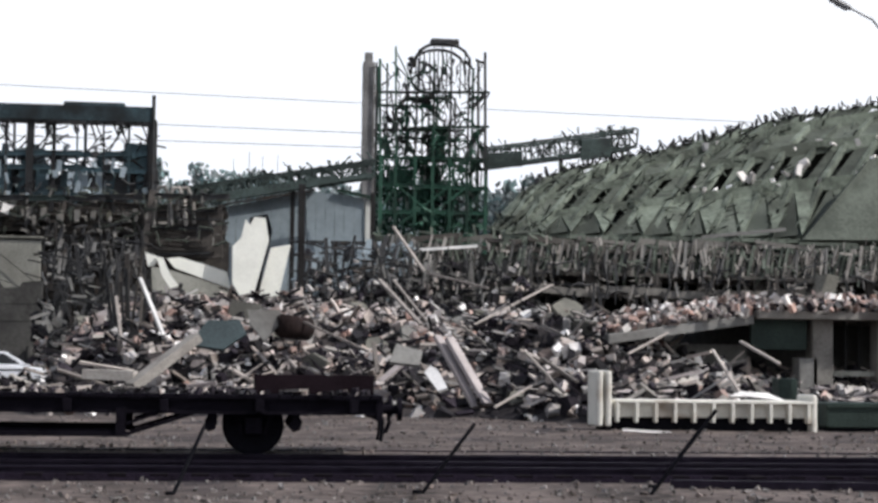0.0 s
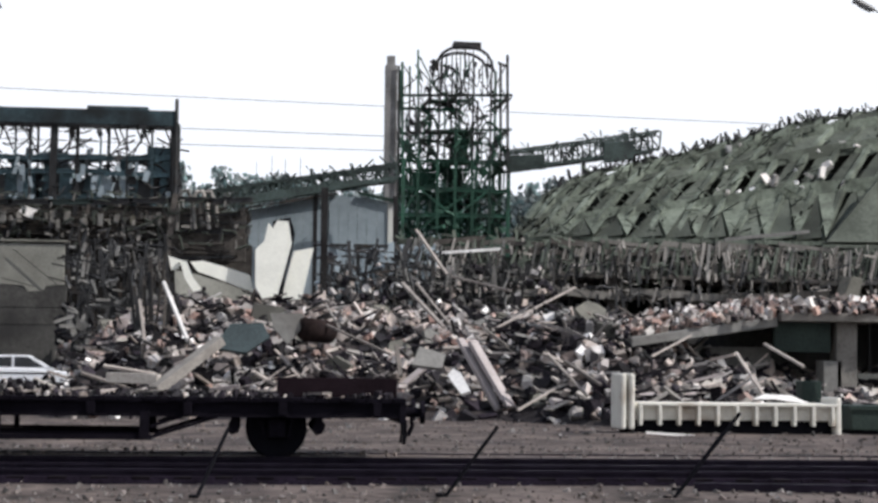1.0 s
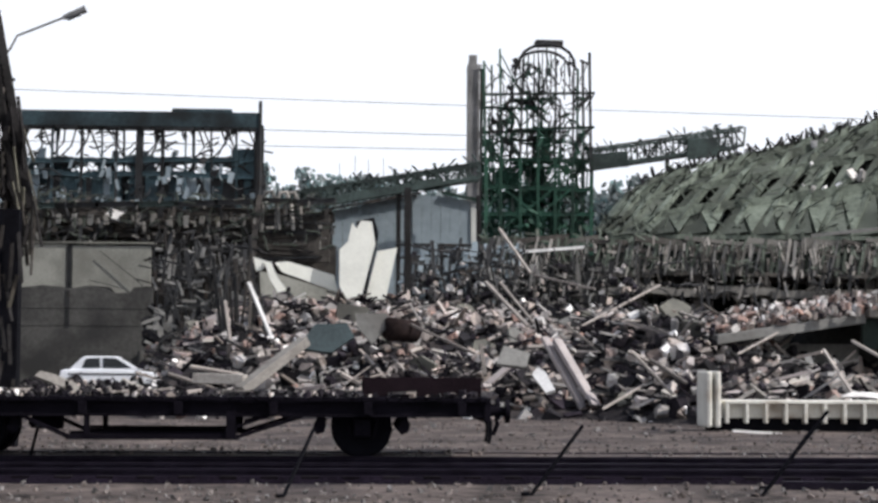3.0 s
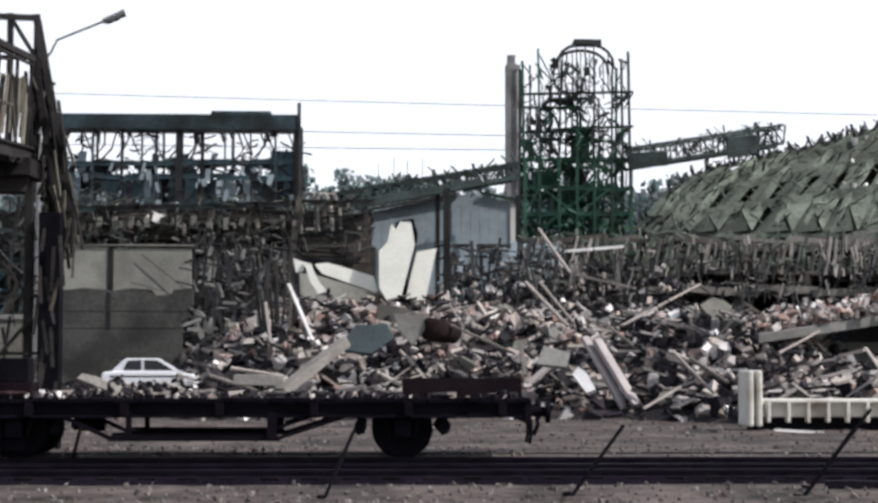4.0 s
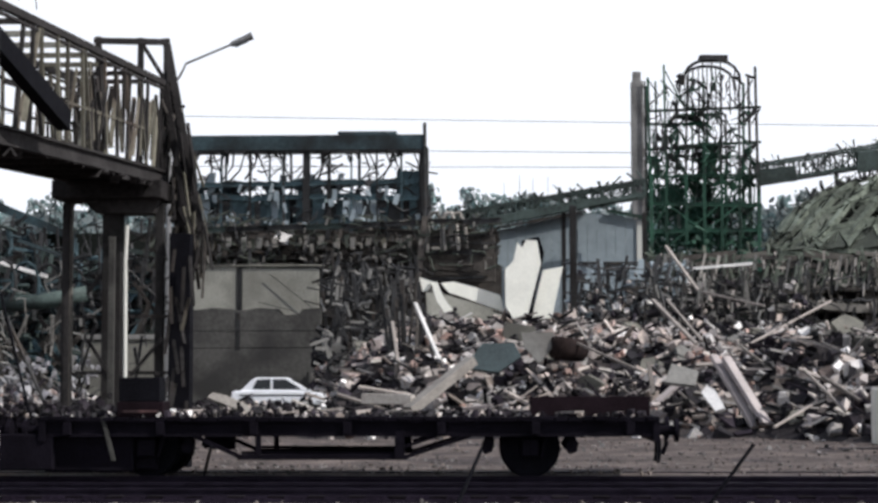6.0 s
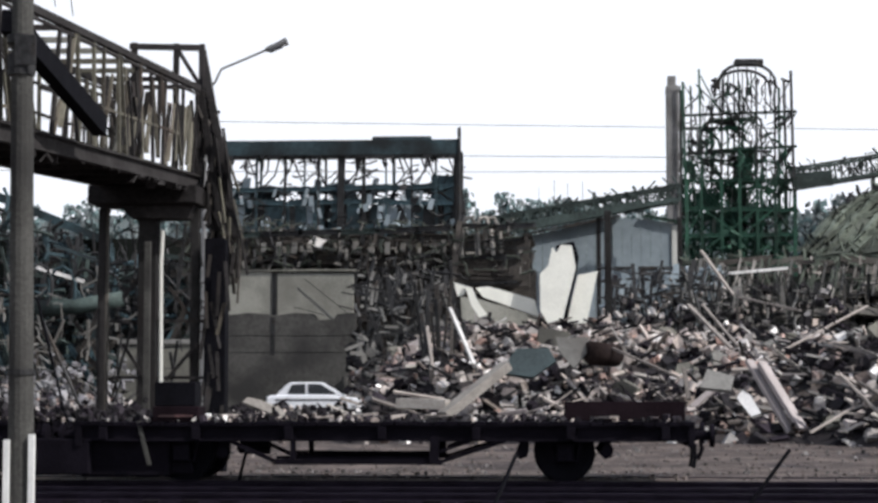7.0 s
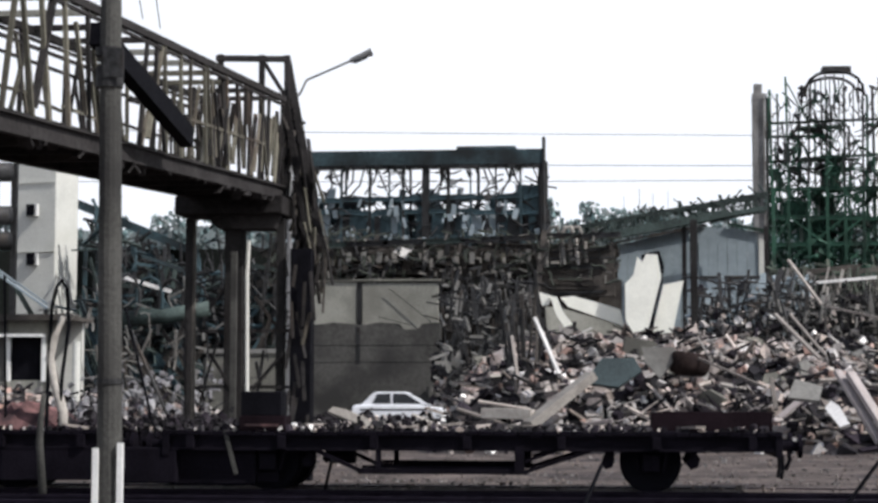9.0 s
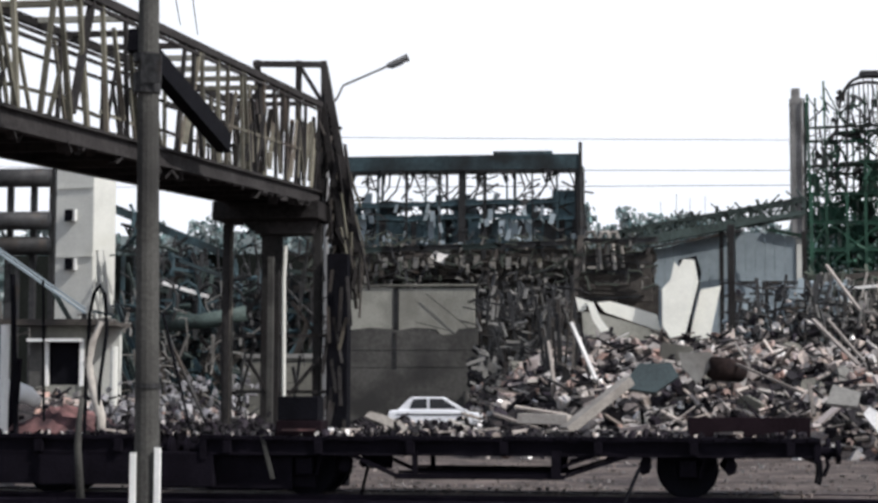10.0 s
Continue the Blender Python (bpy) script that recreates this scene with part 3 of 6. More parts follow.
for i in range(17):
    s = SM * i / 16
    part("cross_beam", Geo().beam(gal(s, 1.02, 0), gal(s, 1.02, 1), 0.1, 0.09), rnd.choice((OCHRE, GALLERY, PLASTER)), gallery)
    part("floor_joist", Geo().beam(gal(s, -0.08, 0), gal(s, -0.08, 1), 0.12, 0.2), GALLERY, gallery)
part("fallen_brace", Geo().beam((-7.49, 24.6, 7.1), (-7.23, 29.0, 6.2), 0.22, 0.34), BLACK, gallery, "thick black fallen brace")
for i in range(14):
    s = rnd.uniform(0.03, 0.2)
    part("torn_strip", Geo().beam(gal(s, 0.05, 0.5), gal(s + rnd.uniform(-0.03, 0.03), rnd.uniform(0.4, 0.9), rnd.uniform(0.2, 0.8)), 0.1, 0.03), rnd.choice((OCHRE, BROWNST, PLASTER)), gallery)
for i in range(18):
    s = rnd.uniform(0.0, 0.24)
    part("burnt_sheet", Geo().beam(gal(s, rnd.uniform(0.0, 0.3), 1.0), gal(s + rnd.uniform(-0.02, 0.02), rnd.uniform(0.5, 0.98), 1.0), rnd.uniform(0.1, 0.3), 0.03, 1.57), rnd.choice((GALLERY, GALLERY, BROWNST, BROWNST)), gallery)
for i in range(14):
    s = rnd.uniform(0, SM)
    sd = rnd.choice((0, 0, 1))
    part("twisted_strut", Geo().beam(gal(s, rnd.uniform(0, 0.25), sd), gal(s + rnd.uniform(-0.06, 0.06), rnd.uniform(0.7, 1.0), sd), rnd.uniform(0.05, 0.12), 0.06), rnd.choice((GALLERY, GALLERY, OCHRE)), gallery)
for v, w in ((0.72, 0.05), (0.85, 0.06)):
    part("side_rail", Geo().beam(gal(0, v, 1), gal(SM, v + 0.03, 1), 0.05, w), GALLERY, gallery)
g = Geo()
for i in range(60):
    p = gal(rnd.uniform(0, SM), -0.15, 0)
    g.beam(p, p + Vector((rnd.uniform(-0.1, 0.1), rnd.uniform(-0.2, 0.2), -rnd.uniform(0.04, 0.2))), rnd.uniform(0.05, 0.2), 0.04)
part("ragged_edge", g, GALLERY, gallery, "ragged torn lining under the girder", kind="stuff")
for i in range(22):
    c = rnd.uniform(0.02, 0.34)
    part("bent_lath", Geo().beam(gal(c, rnd.uniform(0.0, 0.15), 0), gal(c + rnd.uniform(-0.035, 0.035), rnd.uniform(0.6, 1.0), 0.02), rnd.uniform(0.05, 0.09), 0.03, rnd.uniform(0, 1.5)), rnd.choice((OCHRE, OCHRE, GALLERY)), gallery)
# end portal
pa, pb2 = Vector((-8.79, 38.20, 9.35)), Vector((-7.28, 38.20, 9.30))
part("portal_beam", Geo().beam(pa - Vector((0.1, 0, 0)), pb2 + Vector((0.05, 0, 0)), 0.14, 0.12), GALLERY, gallery)
for p in (pa, pb2, pa.lerp(pb2, 0.62)):
    part("portal_post", Geo().beam((p.x, p.y, p.z + 0.08), (p.x, p.y, R1.z), 0.12, 0.12), GALLERY, gallery)
part("portal_brace", Geo().beam(pa.lerp(pb2, 0.62), (pb2.x, pb2.y, pb2.z - 0.9), 0.09), GALLERY, gallery)
# slanting torn end
for a, b, w in (((-7.30, 38.30, 9.29), (-6.44, 38.00, 5.06), 0.16), ((-7.27, 38.00, 8.33), (-6.75, 37.80, 5.20), 0.14), ((-7.23, 38.40, 8.65), (-6.82, 38.20, 5.48), 0.1), ((-7.04, 38.30, 7.90), (-6.62, 38.00, 4.84), 0.12), ((-7.12, 38.20, 7.83), (-6.87, 38.20, 7.87), 0.08)):
    part("torn_end_member", Geo().beam(a, b, w, w * 0.8), GALLERY, gallery)
for i in range(70):
    t = rnd.random() ** 0.7
    a = Vector((-7.28, 38.20, 8.87)).lerp(Vector((-6.76, 38.10, 4.85)), t)
    b = a + Vector((rnd.uniform(-0.25, 0.35), rnd.uniform(-0.2, 0.3), rnd.uniform(-0.8, -0.1)))
    part("torn_sheet", Geo().beam(a, b, rnd.uniform(0.08, 0.26), 0.03, rnd.uniform(0, 3)), rnd.choice((GALLERY, BLACK, BROWNST)), gallery)

for i in range(46):
    t = rnd.random()
    a = Vector((-7.15, 38.0, 8.3)).lerp(Vector((-6.55, 37.9, 4.7)), t) + Vector((rnd.uniform(-0.25, 0.3), rnd.uniform(-0.3, 0.3), 0))
    b = a + Vector((rnd.uniform(-0.1, 0.25), rnd.uniform(-0.1, 0.1), -rnd.uniform(0.4, 1.4)))
    part("hanging_lath", Geo().beam(a, b, rnd.uniform(0.04, 0.1), 0.03, rnd.uniform(0, 3)), rnd.choice((OCHRE, BROWNST, GALLERY, GALLERY)), gallery)

pier = thing("gallery_pier", (-8.24, 37.5, 0), "sooty concrete pier with steel legs under the gallery", "pier")
part("cap", Geo().span(-9.47, -7.12, 36.9, 38.3, 5.72, R1.z - 0.16 - 1.93 * 0.08), GALLERY, pier, bevel=0.03)
part("haunch", Geo().hexa([Vector(p) for p in ((-8.58, 37.2, 5.43), (-7.34, 37.2, 5.43), (-7.34, 38, 5.43), (-8.58, 38, 5.43), (-8.96, 37.2, 5.79), (-7.20, 37.2, 5.79), (-7.20, 38, 5.79), (-8.96, 38, 5.79))]), GALLERY, pier)
for x, w, m in ((-8.28, 0.4, SOOTCOL), (-9.29, 0.17, GALLERY), (-9.20, 0.1, COLUMN), (-7.27, 0.18, SOOTCOL), (-6.80, 0.46, BLACK)):
    ht = 5.67 if w != 0.46 else 5.00
    part("leg", Geo().ibeam((x, 37.6, 0), (x, 37.6, ht), w, w) if m == GALLERY and w < 0.3 else Geo().box((x, 37.6, ht / 2), (w, w, ht)), m, pier, bevel=0.015)
part("white_pipe", Geo().tube([(-7.86, 37.00, 0.95), (-7.89, 37.00, 4.41), (-7.86, 37.00, 5.14)], 0.045, 10), WHITEWALL, pier, "white painted down pipe")
part("short_post", Geo().box((-8.15, 36.9, 2.45), (0.12, 0.12, 4.9)), POLE, pier)
for a, b in (((-8.78, 37.40, 2.74), (-8.27, 37.40, 1.96)), ((-7.84, 37.40, 1.96), (-7.18, 37.40, 2.74)), ((-7.84, 37.60, 3.97), (-7.28, 37.60, 3.23)), ((-8.84, 37.60, 3.72), (-8.47, 37.60, 4.21)), ((-9.06, 37.50, 3.23), (-6.71, 37.50, 3.23)), ((-9.04, 37.50, 2.02), (-6.82, 37.50, 2.02))):
    part("brace", Geo().beam(a, b, 0.06, 0.07), GALLERY, pier)
for i in range(18):
    x, z = -6.78 + rnd.uniform(-0.25, 0.25), rnd.uniform(0.8, 5)
    part("torn_strip", Geo().beam((x, 37.2, z), (x + rnd.uniform(-0.15, 0.15), 37.1, z - rnd.uniform(0.3, 1.1)), 0.07, 0.03), rnd.choice((GALLERY, GALLERY, GALLERY, OCHRE)), pier)

# ---- street lamps ----
def street_lamp(foot, knee, bend, tip, label):
    lamp = thing("street_lamp", foot, label, "street lamp", "street lamps")
    foot, knee, bend, tip = Vector(foot), Vector(knee), Vector(bend), Vector(tip)
    part("mast", Geo().tube((foot, knee), 0.1, 12, 0.06), LAMPGREY, lamp)
    d = (tip - bend).normalized()
    part("arm", Geo().tube((knee, knee.lerp(bend, 0.5) + (knee - bend).cross(Vector((0, 1, 0))).normalized() * 0.06 * (1 if tip.x > knee.x else -1), bend, tip - d * 0.25), 0.04, 8, 0.032), LAMPGREY, lamp)
    head = part("lamp_head", Geo().tube((tip - d * 0.32, tip - d * 0.2, tip + d * 0.2, tip + d * 0.36), 0.07, 12, 0.12), LAMPGREY, lamp)
    part("glass_bowl", Geo().box(tip + Vector((0, 0, -0.08)), (0.4, 0.16, 0.08), turn(0, -math.degrees(math.asin(d.z)) * (1 if d.x > 0 else -1), 0)), CARGLASS, head)
    return lamp


kx = -9.42
street_lamp((kx, 50, 0), (kx, 50, 10.28), (-8.96, 50.00, 10.96), (-7.38, 50.00, 11.62), "grey street lamp with a long curved arm")
kx = 19.60
street_lamp((kx, 50, 0), (kx, 50, 11.56), (19.01, 50.00, 12.12), (18.04, 50.00, 12.57), "grey street lamp with a slim arm")

# ---- beige wall behind the car ----
WY = 88.0
wx0, wx1 = -16.37, -8.84
zt, zs = 7.50, 5.30
wall = thing("wall_back", ((wx0 + wx1) / 2, WY, 0), "beige plastered wall, dark grey below a wavy edge", "wall", "", "structure")
part("upper_panel", Geo().span(wx0, -13.11, WY, WY + 0.35, zs - 0.3, zt), PLASTER, wall, bevel=0.03)
part("upper_panel", Geo().span(-12.85, wx1 - 0.15, WY, WY + 0.35, zs - 0.3, zt - 0.1), PLASTER, wall, bevel=0.03)
low = []
for i in range(41):
    u = i / 40
    x = wx0 + (wx1 - wx0) * u
    px_u = (x - -15.40) / (-8.96 - -15.40)
    dip = 0.42 if px_u > 0.72 and px_u < 0.86 else 0.0
    low.append((x, zs + 0.10 * abs(math.sin(px_u * 8.2)) - dip * 0.6 + 0.05 * noise2(x, 0, 1.3)))
lower = Geo().plate(low + [(wx1, 0.0), (wx0, 0.0)], 0.3, turn(), (0, WY - 0.02, 0))
part("lower_panel", lower, DARKWALL, wall, "dark grey lower wall")
part("joint", Geo().span(-13.11, -12.85, WY - 0.04, WY + 0.1, zs - 0.2, zt - 0.1), STEEL, wall)
part("joint", Geo().span(-13.14, -12.91, WY - 0.19, WY - 0.16, 3.32, zs - 0.1), STEEL, wall)
for y in (4.31, 3.46):
    part("ledge", Geo().span(wx0, wx1, WY - 0.19, WY - 0.16, y - 0.02, y + 0.02), DARKWALL, wall)
part("coping", Geo().span(wx0 - 0.1, wx1 + 0.1, WY - 0.1, WY + 0.5, zt, zt + 0.1), SOOTPL, wall, bevel=0.02)
part("drain_pipe", Geo().tube(((-9.36, 87.60, 2.20), (-9.36, 87.60, 0.95)), 0.16, 10), DARKWALL, wall)
for a, b in (((-11.43, 87.82, 7.12), (-9.30, 87.78, 5.42)), ((-11.99, 87.80, 5.71), (-10.29, 87.76, 5.28))):
    part("hanging_cable", Geo().tube((a, b), 0.022, 6), STEEL, wall)

low_wall = thing("wall_low", (-18.32, 86, 0), "low stained beige wall behind the pier", "wall", "", "structure")
part("wall_panel", Geo().span(-20.39, -16.04, 86, 86.3, 0, 3.84), SOOTPL, low_wall, bevel=0.03)
part("coping", Geo().span(-20.45, -16.04, 85.9, 86.4, 3.84, 4.06), CHIMNEY, low_wall)

# ---- white car ----
CY = 78.0
cx0, cx1 = -11.76, -7.63
L = cx1 - cx0
CZ = 0.44
car = thing("car", ((cx0 + cx1) / 2, CY, 0), "small white saloon car with dark windows, dusty", "car")
def hull(profile, y0, y1, inset=0.0):
    n = len(profile)
    mid = sum(z for _, z in profile) / n
    v, f = [], []
    for y, k in ((y0, inset), (y0 + 0.12, 0.0), (y1 - 0.12, 0.0), (y1, inset)):
        v += [(cx0 + L * (0.5 + (x - 0.5) * (1 - k * 0.15)), y, mid + (z - mid) * (1 - k)) for x, z in profile]
    for r in range(3):
        f += [(r * n + i, r * n + (i + 1) % n, (r + 1) * n + (i + 1) % n, (r + 1) * n + i) for i in range(n)]
    f += [tuple(range(n))[::-1], tuple(range(3 * n, 4 * n))]
    return Geo().add(v, f)
body = [(0.0, 0.42), (0.01, 0.75), (0.05, 0.82), (0.2, 0.84), (0.66, 0.84), (0.95, 0.72), (0.995, 0.66), (1.0, 0.42), (0.97, 0.26), (0.03, 0.26)]
part("body", hull(body, CY - 0.8, CY + 0.8, 0.12), CARPAINT, car, bevel=0.03)
cab = [(0.10, 0.8), (0.225, 1.26), (0.27, 1.34), (0.56, 1.34), (0.62, 1.29), (0.84, 0.8)]
part("cabin", hull(cab, CY - 0.7, CY + 0.7, 0.06), CARPAINT, car, bevel=0.02)
for name, q in (("side_window", ((0.235, 0.88), (0.28, 1.25), (0.425, 1.27), (0.425, 0.88))), ("side_window", ((0.455, 0.88), (0.455, 1.27), (0.59, 1.26), (0.755, 0.88)))):
    for y in (CY - 0.712, CY + 0.712):
        part(name, Geo().plate([(cx0 + L * x, z) for x, z in q], 0.03, turn(), (0, y, 0)), CARGLASS, car)
part("windscreen", Geo().hexa([(cx0 + L * x, y, z) for x, z in ((0.635, 1.27), (0.825, 0.86)) for y in (CY - 0.6, CY + 0.6)] + [(cx0 + L * x + 0.03, y, z + 0.01) for x, z in ((0.635, 1.27), (0.825, 0.86)) for y in (CY - 0.6, CY + 0.6)]), CARGLASS, car)
part("bumper", Geo().span(cx1 - 0.1, cx1 + 0.08, CY - 0.78, CY + 0.78, 0.42, 0.55), BLACK, car, bevel=0.02)
part("bumper", Geo().span(cx0 - 0.08, cx0 + 0.1, CY - 0.78, CY + 0.78, 0.42, 0.55), BLACK, car, bevel=0.02)
part("side_strip", Geo().span(cx0 + 0.1 * L, cx1 - 0.08 * L, CY - 0.82, CY - 0.8, 0.62, 0.67), BLACK, car)
part("headlight", Geo().box((cx1 - 0.02, CY - 0.55, 0.68), (0.06, 0.3, 0.13)), CARGLASS, car)
part("tail_light", Geo().box((cx0 + 0.02, CY - 0.6, 0.72), (0.06, 0.25, 0.14)), WAGON_RED, car)
for x in (0.19, 0.8):
    for y in (CY - 0.72, CY + 0.72):
        w = part("wheel", Geo().tube(((cx0 + L * x, y - 0.09, 0.3), (cx0 + L * x, y + 0.09, 0.3)), 0.3, 20), BLACK, car)
        part("rim", Geo().tube(((cx0 + L * x, y - 0.1, 0.3), (cx0 + L * x, y - 0.08, 0.3)), 0.17, 16), LAMPGREY, w)

car.location.z = CZ
car.scale.z = 1.12
# ---- rubble mound ----
HX = [-40.0, -25.34, -16.87, -6.3, -5.5, -3.01, 2.69, 6.71, 11.24, 14.02, 16.99, 18.95, 60.0]
HZ = [1.7, 1.8, 0.62, 0.62, 2.9, 4.0, 4.0, 3.47, 3.32, 3.07, 1.7, 1.25, 1.2]


def front_y(x):
    return 55.0 + 1.2 * noise2(x, 0, 0.15) - 3.6 * smooth01((x - 8.5) / 3.0)


def mound_z(x, y):
    h = float(np.interp(x, HX, HZ))
    if h < 0.63:
        h *= smooth01((y - 72) / 5)
    r = smooth01((y - front_y(x)) / (16.0 - 5.5 * smooth01((x - 8.5) / 3.0))) ** 0.8 * (1 - smooth01((y - 84) / 14.0))
    return h * r + (0.42 * noise2(x, y, 0.4) + 0.22 * noise2(x, y, 1.2, 5)) * smooth01((y - front_y(x)) / 3.0) * min(1, h / 1.5) - 0.05 + 0.02 * min(r, 0.1)


g = Geo()
mx, my = [-38 + i * 0.6 for i in range(155)], [50.4 + j * 0.6 for j in range(81)]
for y in my:
    for x in mx:
        g.v.append((x, y, mound_z(x, y)))
g.f = [(j * 155 + i, j * 155 + i + 1, (j + 1) * 155 + i + 1, (j + 1) * 155 + i) for j in range(80) for i in range(154)]
# dark mound base puts shade into the gaps of the rubble
tagged(new("rubble_mound", mesh_of("rubble_mound", g, MOUNDDK)), "heap of collapsed building rubble, base near black as gap shade", "rubble", "", "stuff")


def on_mound(lo=55.0, hi=80.0, power=1.0):
    y = lo - 3.4 + (hi - lo + 3.4) * rnd.random() ** power
    x = rnd.uniform(-0.36 * y, 0.43 * y)
    return x, y


# black lumps among the pale ones also stand in for shaded gaps
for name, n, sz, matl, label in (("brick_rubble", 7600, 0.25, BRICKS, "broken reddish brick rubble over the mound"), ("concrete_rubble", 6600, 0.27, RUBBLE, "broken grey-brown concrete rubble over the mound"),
                                 ("burnt_rubble", 4800, 0.28, DARKRUB, "black rubble over the mound, gap shade in its colour"), ("plaster_rubble", 1300, 0.25, PALERUB, "pale plaster lumps over the mound")):
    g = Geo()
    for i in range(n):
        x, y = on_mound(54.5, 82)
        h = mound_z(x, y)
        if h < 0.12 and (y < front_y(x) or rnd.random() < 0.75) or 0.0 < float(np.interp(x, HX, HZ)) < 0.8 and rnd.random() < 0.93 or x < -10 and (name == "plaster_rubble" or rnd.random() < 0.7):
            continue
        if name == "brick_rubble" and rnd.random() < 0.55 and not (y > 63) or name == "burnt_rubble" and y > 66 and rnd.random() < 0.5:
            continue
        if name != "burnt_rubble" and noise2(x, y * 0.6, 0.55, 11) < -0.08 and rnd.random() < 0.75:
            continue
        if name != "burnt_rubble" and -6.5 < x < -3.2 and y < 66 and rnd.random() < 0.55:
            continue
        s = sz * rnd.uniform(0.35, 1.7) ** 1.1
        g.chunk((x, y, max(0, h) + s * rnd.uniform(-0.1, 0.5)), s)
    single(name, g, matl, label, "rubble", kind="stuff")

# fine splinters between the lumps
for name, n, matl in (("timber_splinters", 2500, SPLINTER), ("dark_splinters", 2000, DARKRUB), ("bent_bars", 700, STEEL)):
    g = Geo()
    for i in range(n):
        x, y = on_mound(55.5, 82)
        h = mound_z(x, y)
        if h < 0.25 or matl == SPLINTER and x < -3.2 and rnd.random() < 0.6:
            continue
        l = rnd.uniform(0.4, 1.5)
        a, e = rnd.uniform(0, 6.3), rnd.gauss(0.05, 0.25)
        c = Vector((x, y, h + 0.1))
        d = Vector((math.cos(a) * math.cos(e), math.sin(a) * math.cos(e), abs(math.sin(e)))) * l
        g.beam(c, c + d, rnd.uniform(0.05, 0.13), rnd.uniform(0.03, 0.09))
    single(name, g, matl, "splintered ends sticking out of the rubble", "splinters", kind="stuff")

# planks and beams that can be told apart
for i in range(330):
    x, y = on_mound(55.2, 78, 1.8)
    h = mound_z(x, y)
    if h < 0.25 or float(np.interp(x, HX, HZ)) < 1.0:
        continue
    l = rnd.uniform(0.7, 2.2)
    a, e = rnd.uniform(-0.6, 3.7), rnd.uniform(-0.35, 0.3) if y > 63 else rnd.uniform(-0.3, 0.6)
    c = Vector((x, y, h + 0.12))
    d = Vector((math.cos(a) * math.cos(e), math.sin(a) * math.cos(e) * 0.7, math.sin(e))) * l
    single("plank", Geo().beam(c - d * 0.15, c + d * 0.85, rnd.uniform(0.08, 0.26), rnd.uniform(0.04, 0.12), rnd.uniform(-0.6, 0.6)), rnd.choice((TIMBER, TIMBER, PINKWOOD, CONCRETE)), "grey splintered plank sticking out of the rubble", "plank", "planks in the rubble")
for i in range(95):
    x, y = on_mound(55.5, 79, 1.1)
    h = mound_z(x, y)
    if h < 0.3 or float(np.interp(x, HX, HZ)) < 1.0:
        continue
    n = rnd.randint(7, 12)
    r = rnd.uniform(0.25, 0.85)
    out = [(r * rnd.uniform(0.6, 1.2) * math.cos(6.283 * k / n), r * rnd.uniform(0.5, 0.9) * math.sin(6.283 * k / n)) for k in range(n)]
    single("concrete_slab", Geo().plate(out, rnd.uniform(0.1, 0.22), turn(rnd.uniform(-75, 30), rnd.uniform(-35, 35), rnd.uniform(-40, 40)), (x, y, h + 0.12)), rnd.choice((CONCRETE, CHIMNEY, SOOTPL)), "broken grey concrete slab tilted in the rubble", "slab", "slabs in the rubble")

for i in range(90):
    x, y = on_mound(55.5, 79, 1.1)
    h = mound_z(x, y)
    if h < 0.3 or float(np.interp(x, HX, HZ)) < 1.0:
        continue
    s = rnd.uniform(0.25, 0.5)
    single("masonry_block", Geo().chunk((x, y, h + s * 0.2), s), rnd.choice((CONCRETE, CHIMNEY, BRICKS)), "broken block of masonry in the rubble", "block", "blocks in the rubble", bevel=0.03)

# the large pieces
def big_beam(a, b, w, h, matl, name, label, cat):
    single(name, Geo().beam(a, b, w, h), matl, label, cat, bevel=0.015)


for a, b, w, h in (((7.39, 57.60, 2.54), (8.44, 56.00, 0.44), 0.34, 0.16), ((7.02, 57.90, 2.63), (8.11, 56.20, 0.33), 0.3, 0.14)):
    big_beam(a, b, w, h, PINKWOOD, "timber_beam", "pinkish grey timber beam leaning on the rubble", "beam")
for a, b, w in (((8.26, 53.40, 0.41), (9.73, 54.40, 1.15), 0.13), ((9.50, 55.20, 2.14), (10.39, 53.20, 0.88), 0.15), ((10.01, 55.00, 1.93), (10.71, 52.80, 1.23), 0.17), ((8.65, 62.00, 3.00), (12.04, 64.00, 4.67), 0.14), ((5.78, 66.00, 4.81), (6.95, 62.00, 3.07), 0.2), ((6.41, 67.00, 4.86), (7.38, 64.00, 3.22), 0.16), ((7.62, 80.00, 7.87), (8.83, 78.00, 5.75), 0.2), ((8.55, 74.00, 5.48), (10.84, 72.00, 4.81), 0.18), ((2.70, 60.00, 3.07), (4.75, 58.00, 2.08), 0.16), ((4.97, 58.50, 2.39), (5.03, 57.50, 1.36), 0.2), ((-3.78, 63.00, 3.92), (-3.44, 61.00, 2.33), 0.16), ((12.58, 54.00, 2.11), (14.50, 56.60, 2.82), 0.12), ((16.18, 54.00, 2.54), (16.97, 52.50, 1.85), 0.16), ((15.11, 53.40, 2.26), (15.25, 50.60, 0.85), 0.14)):
    big_beam(a, b, w * 0.7, w * 0.5, TIMBER, "long_plank", "long pale weathered plank thrown over the rubble", "plank")
big_beam((-0.86, 57.6, 2.47), (-2.85, 56.2, 0.86), 0.5, 0.3, CONCRETE, "concrete_beam", "grey concrete beam with grooved faces fallen over rubble", "beam")
big_beam((-4.36, 57.00, 1.25), (-2.73, 56.60, 1.21), 0.5, 0.32, CONCRETE, "concrete_beam", "pale concrete lintel lying on the rubble", "beam")
big_beam((-2.87, 61.0, 4.5), (-1.98, 59.6, 2.53), 0.14, 0.08, PALERUB, "bleached_plank", "bleached white plank leaning on the rubble", "plank")
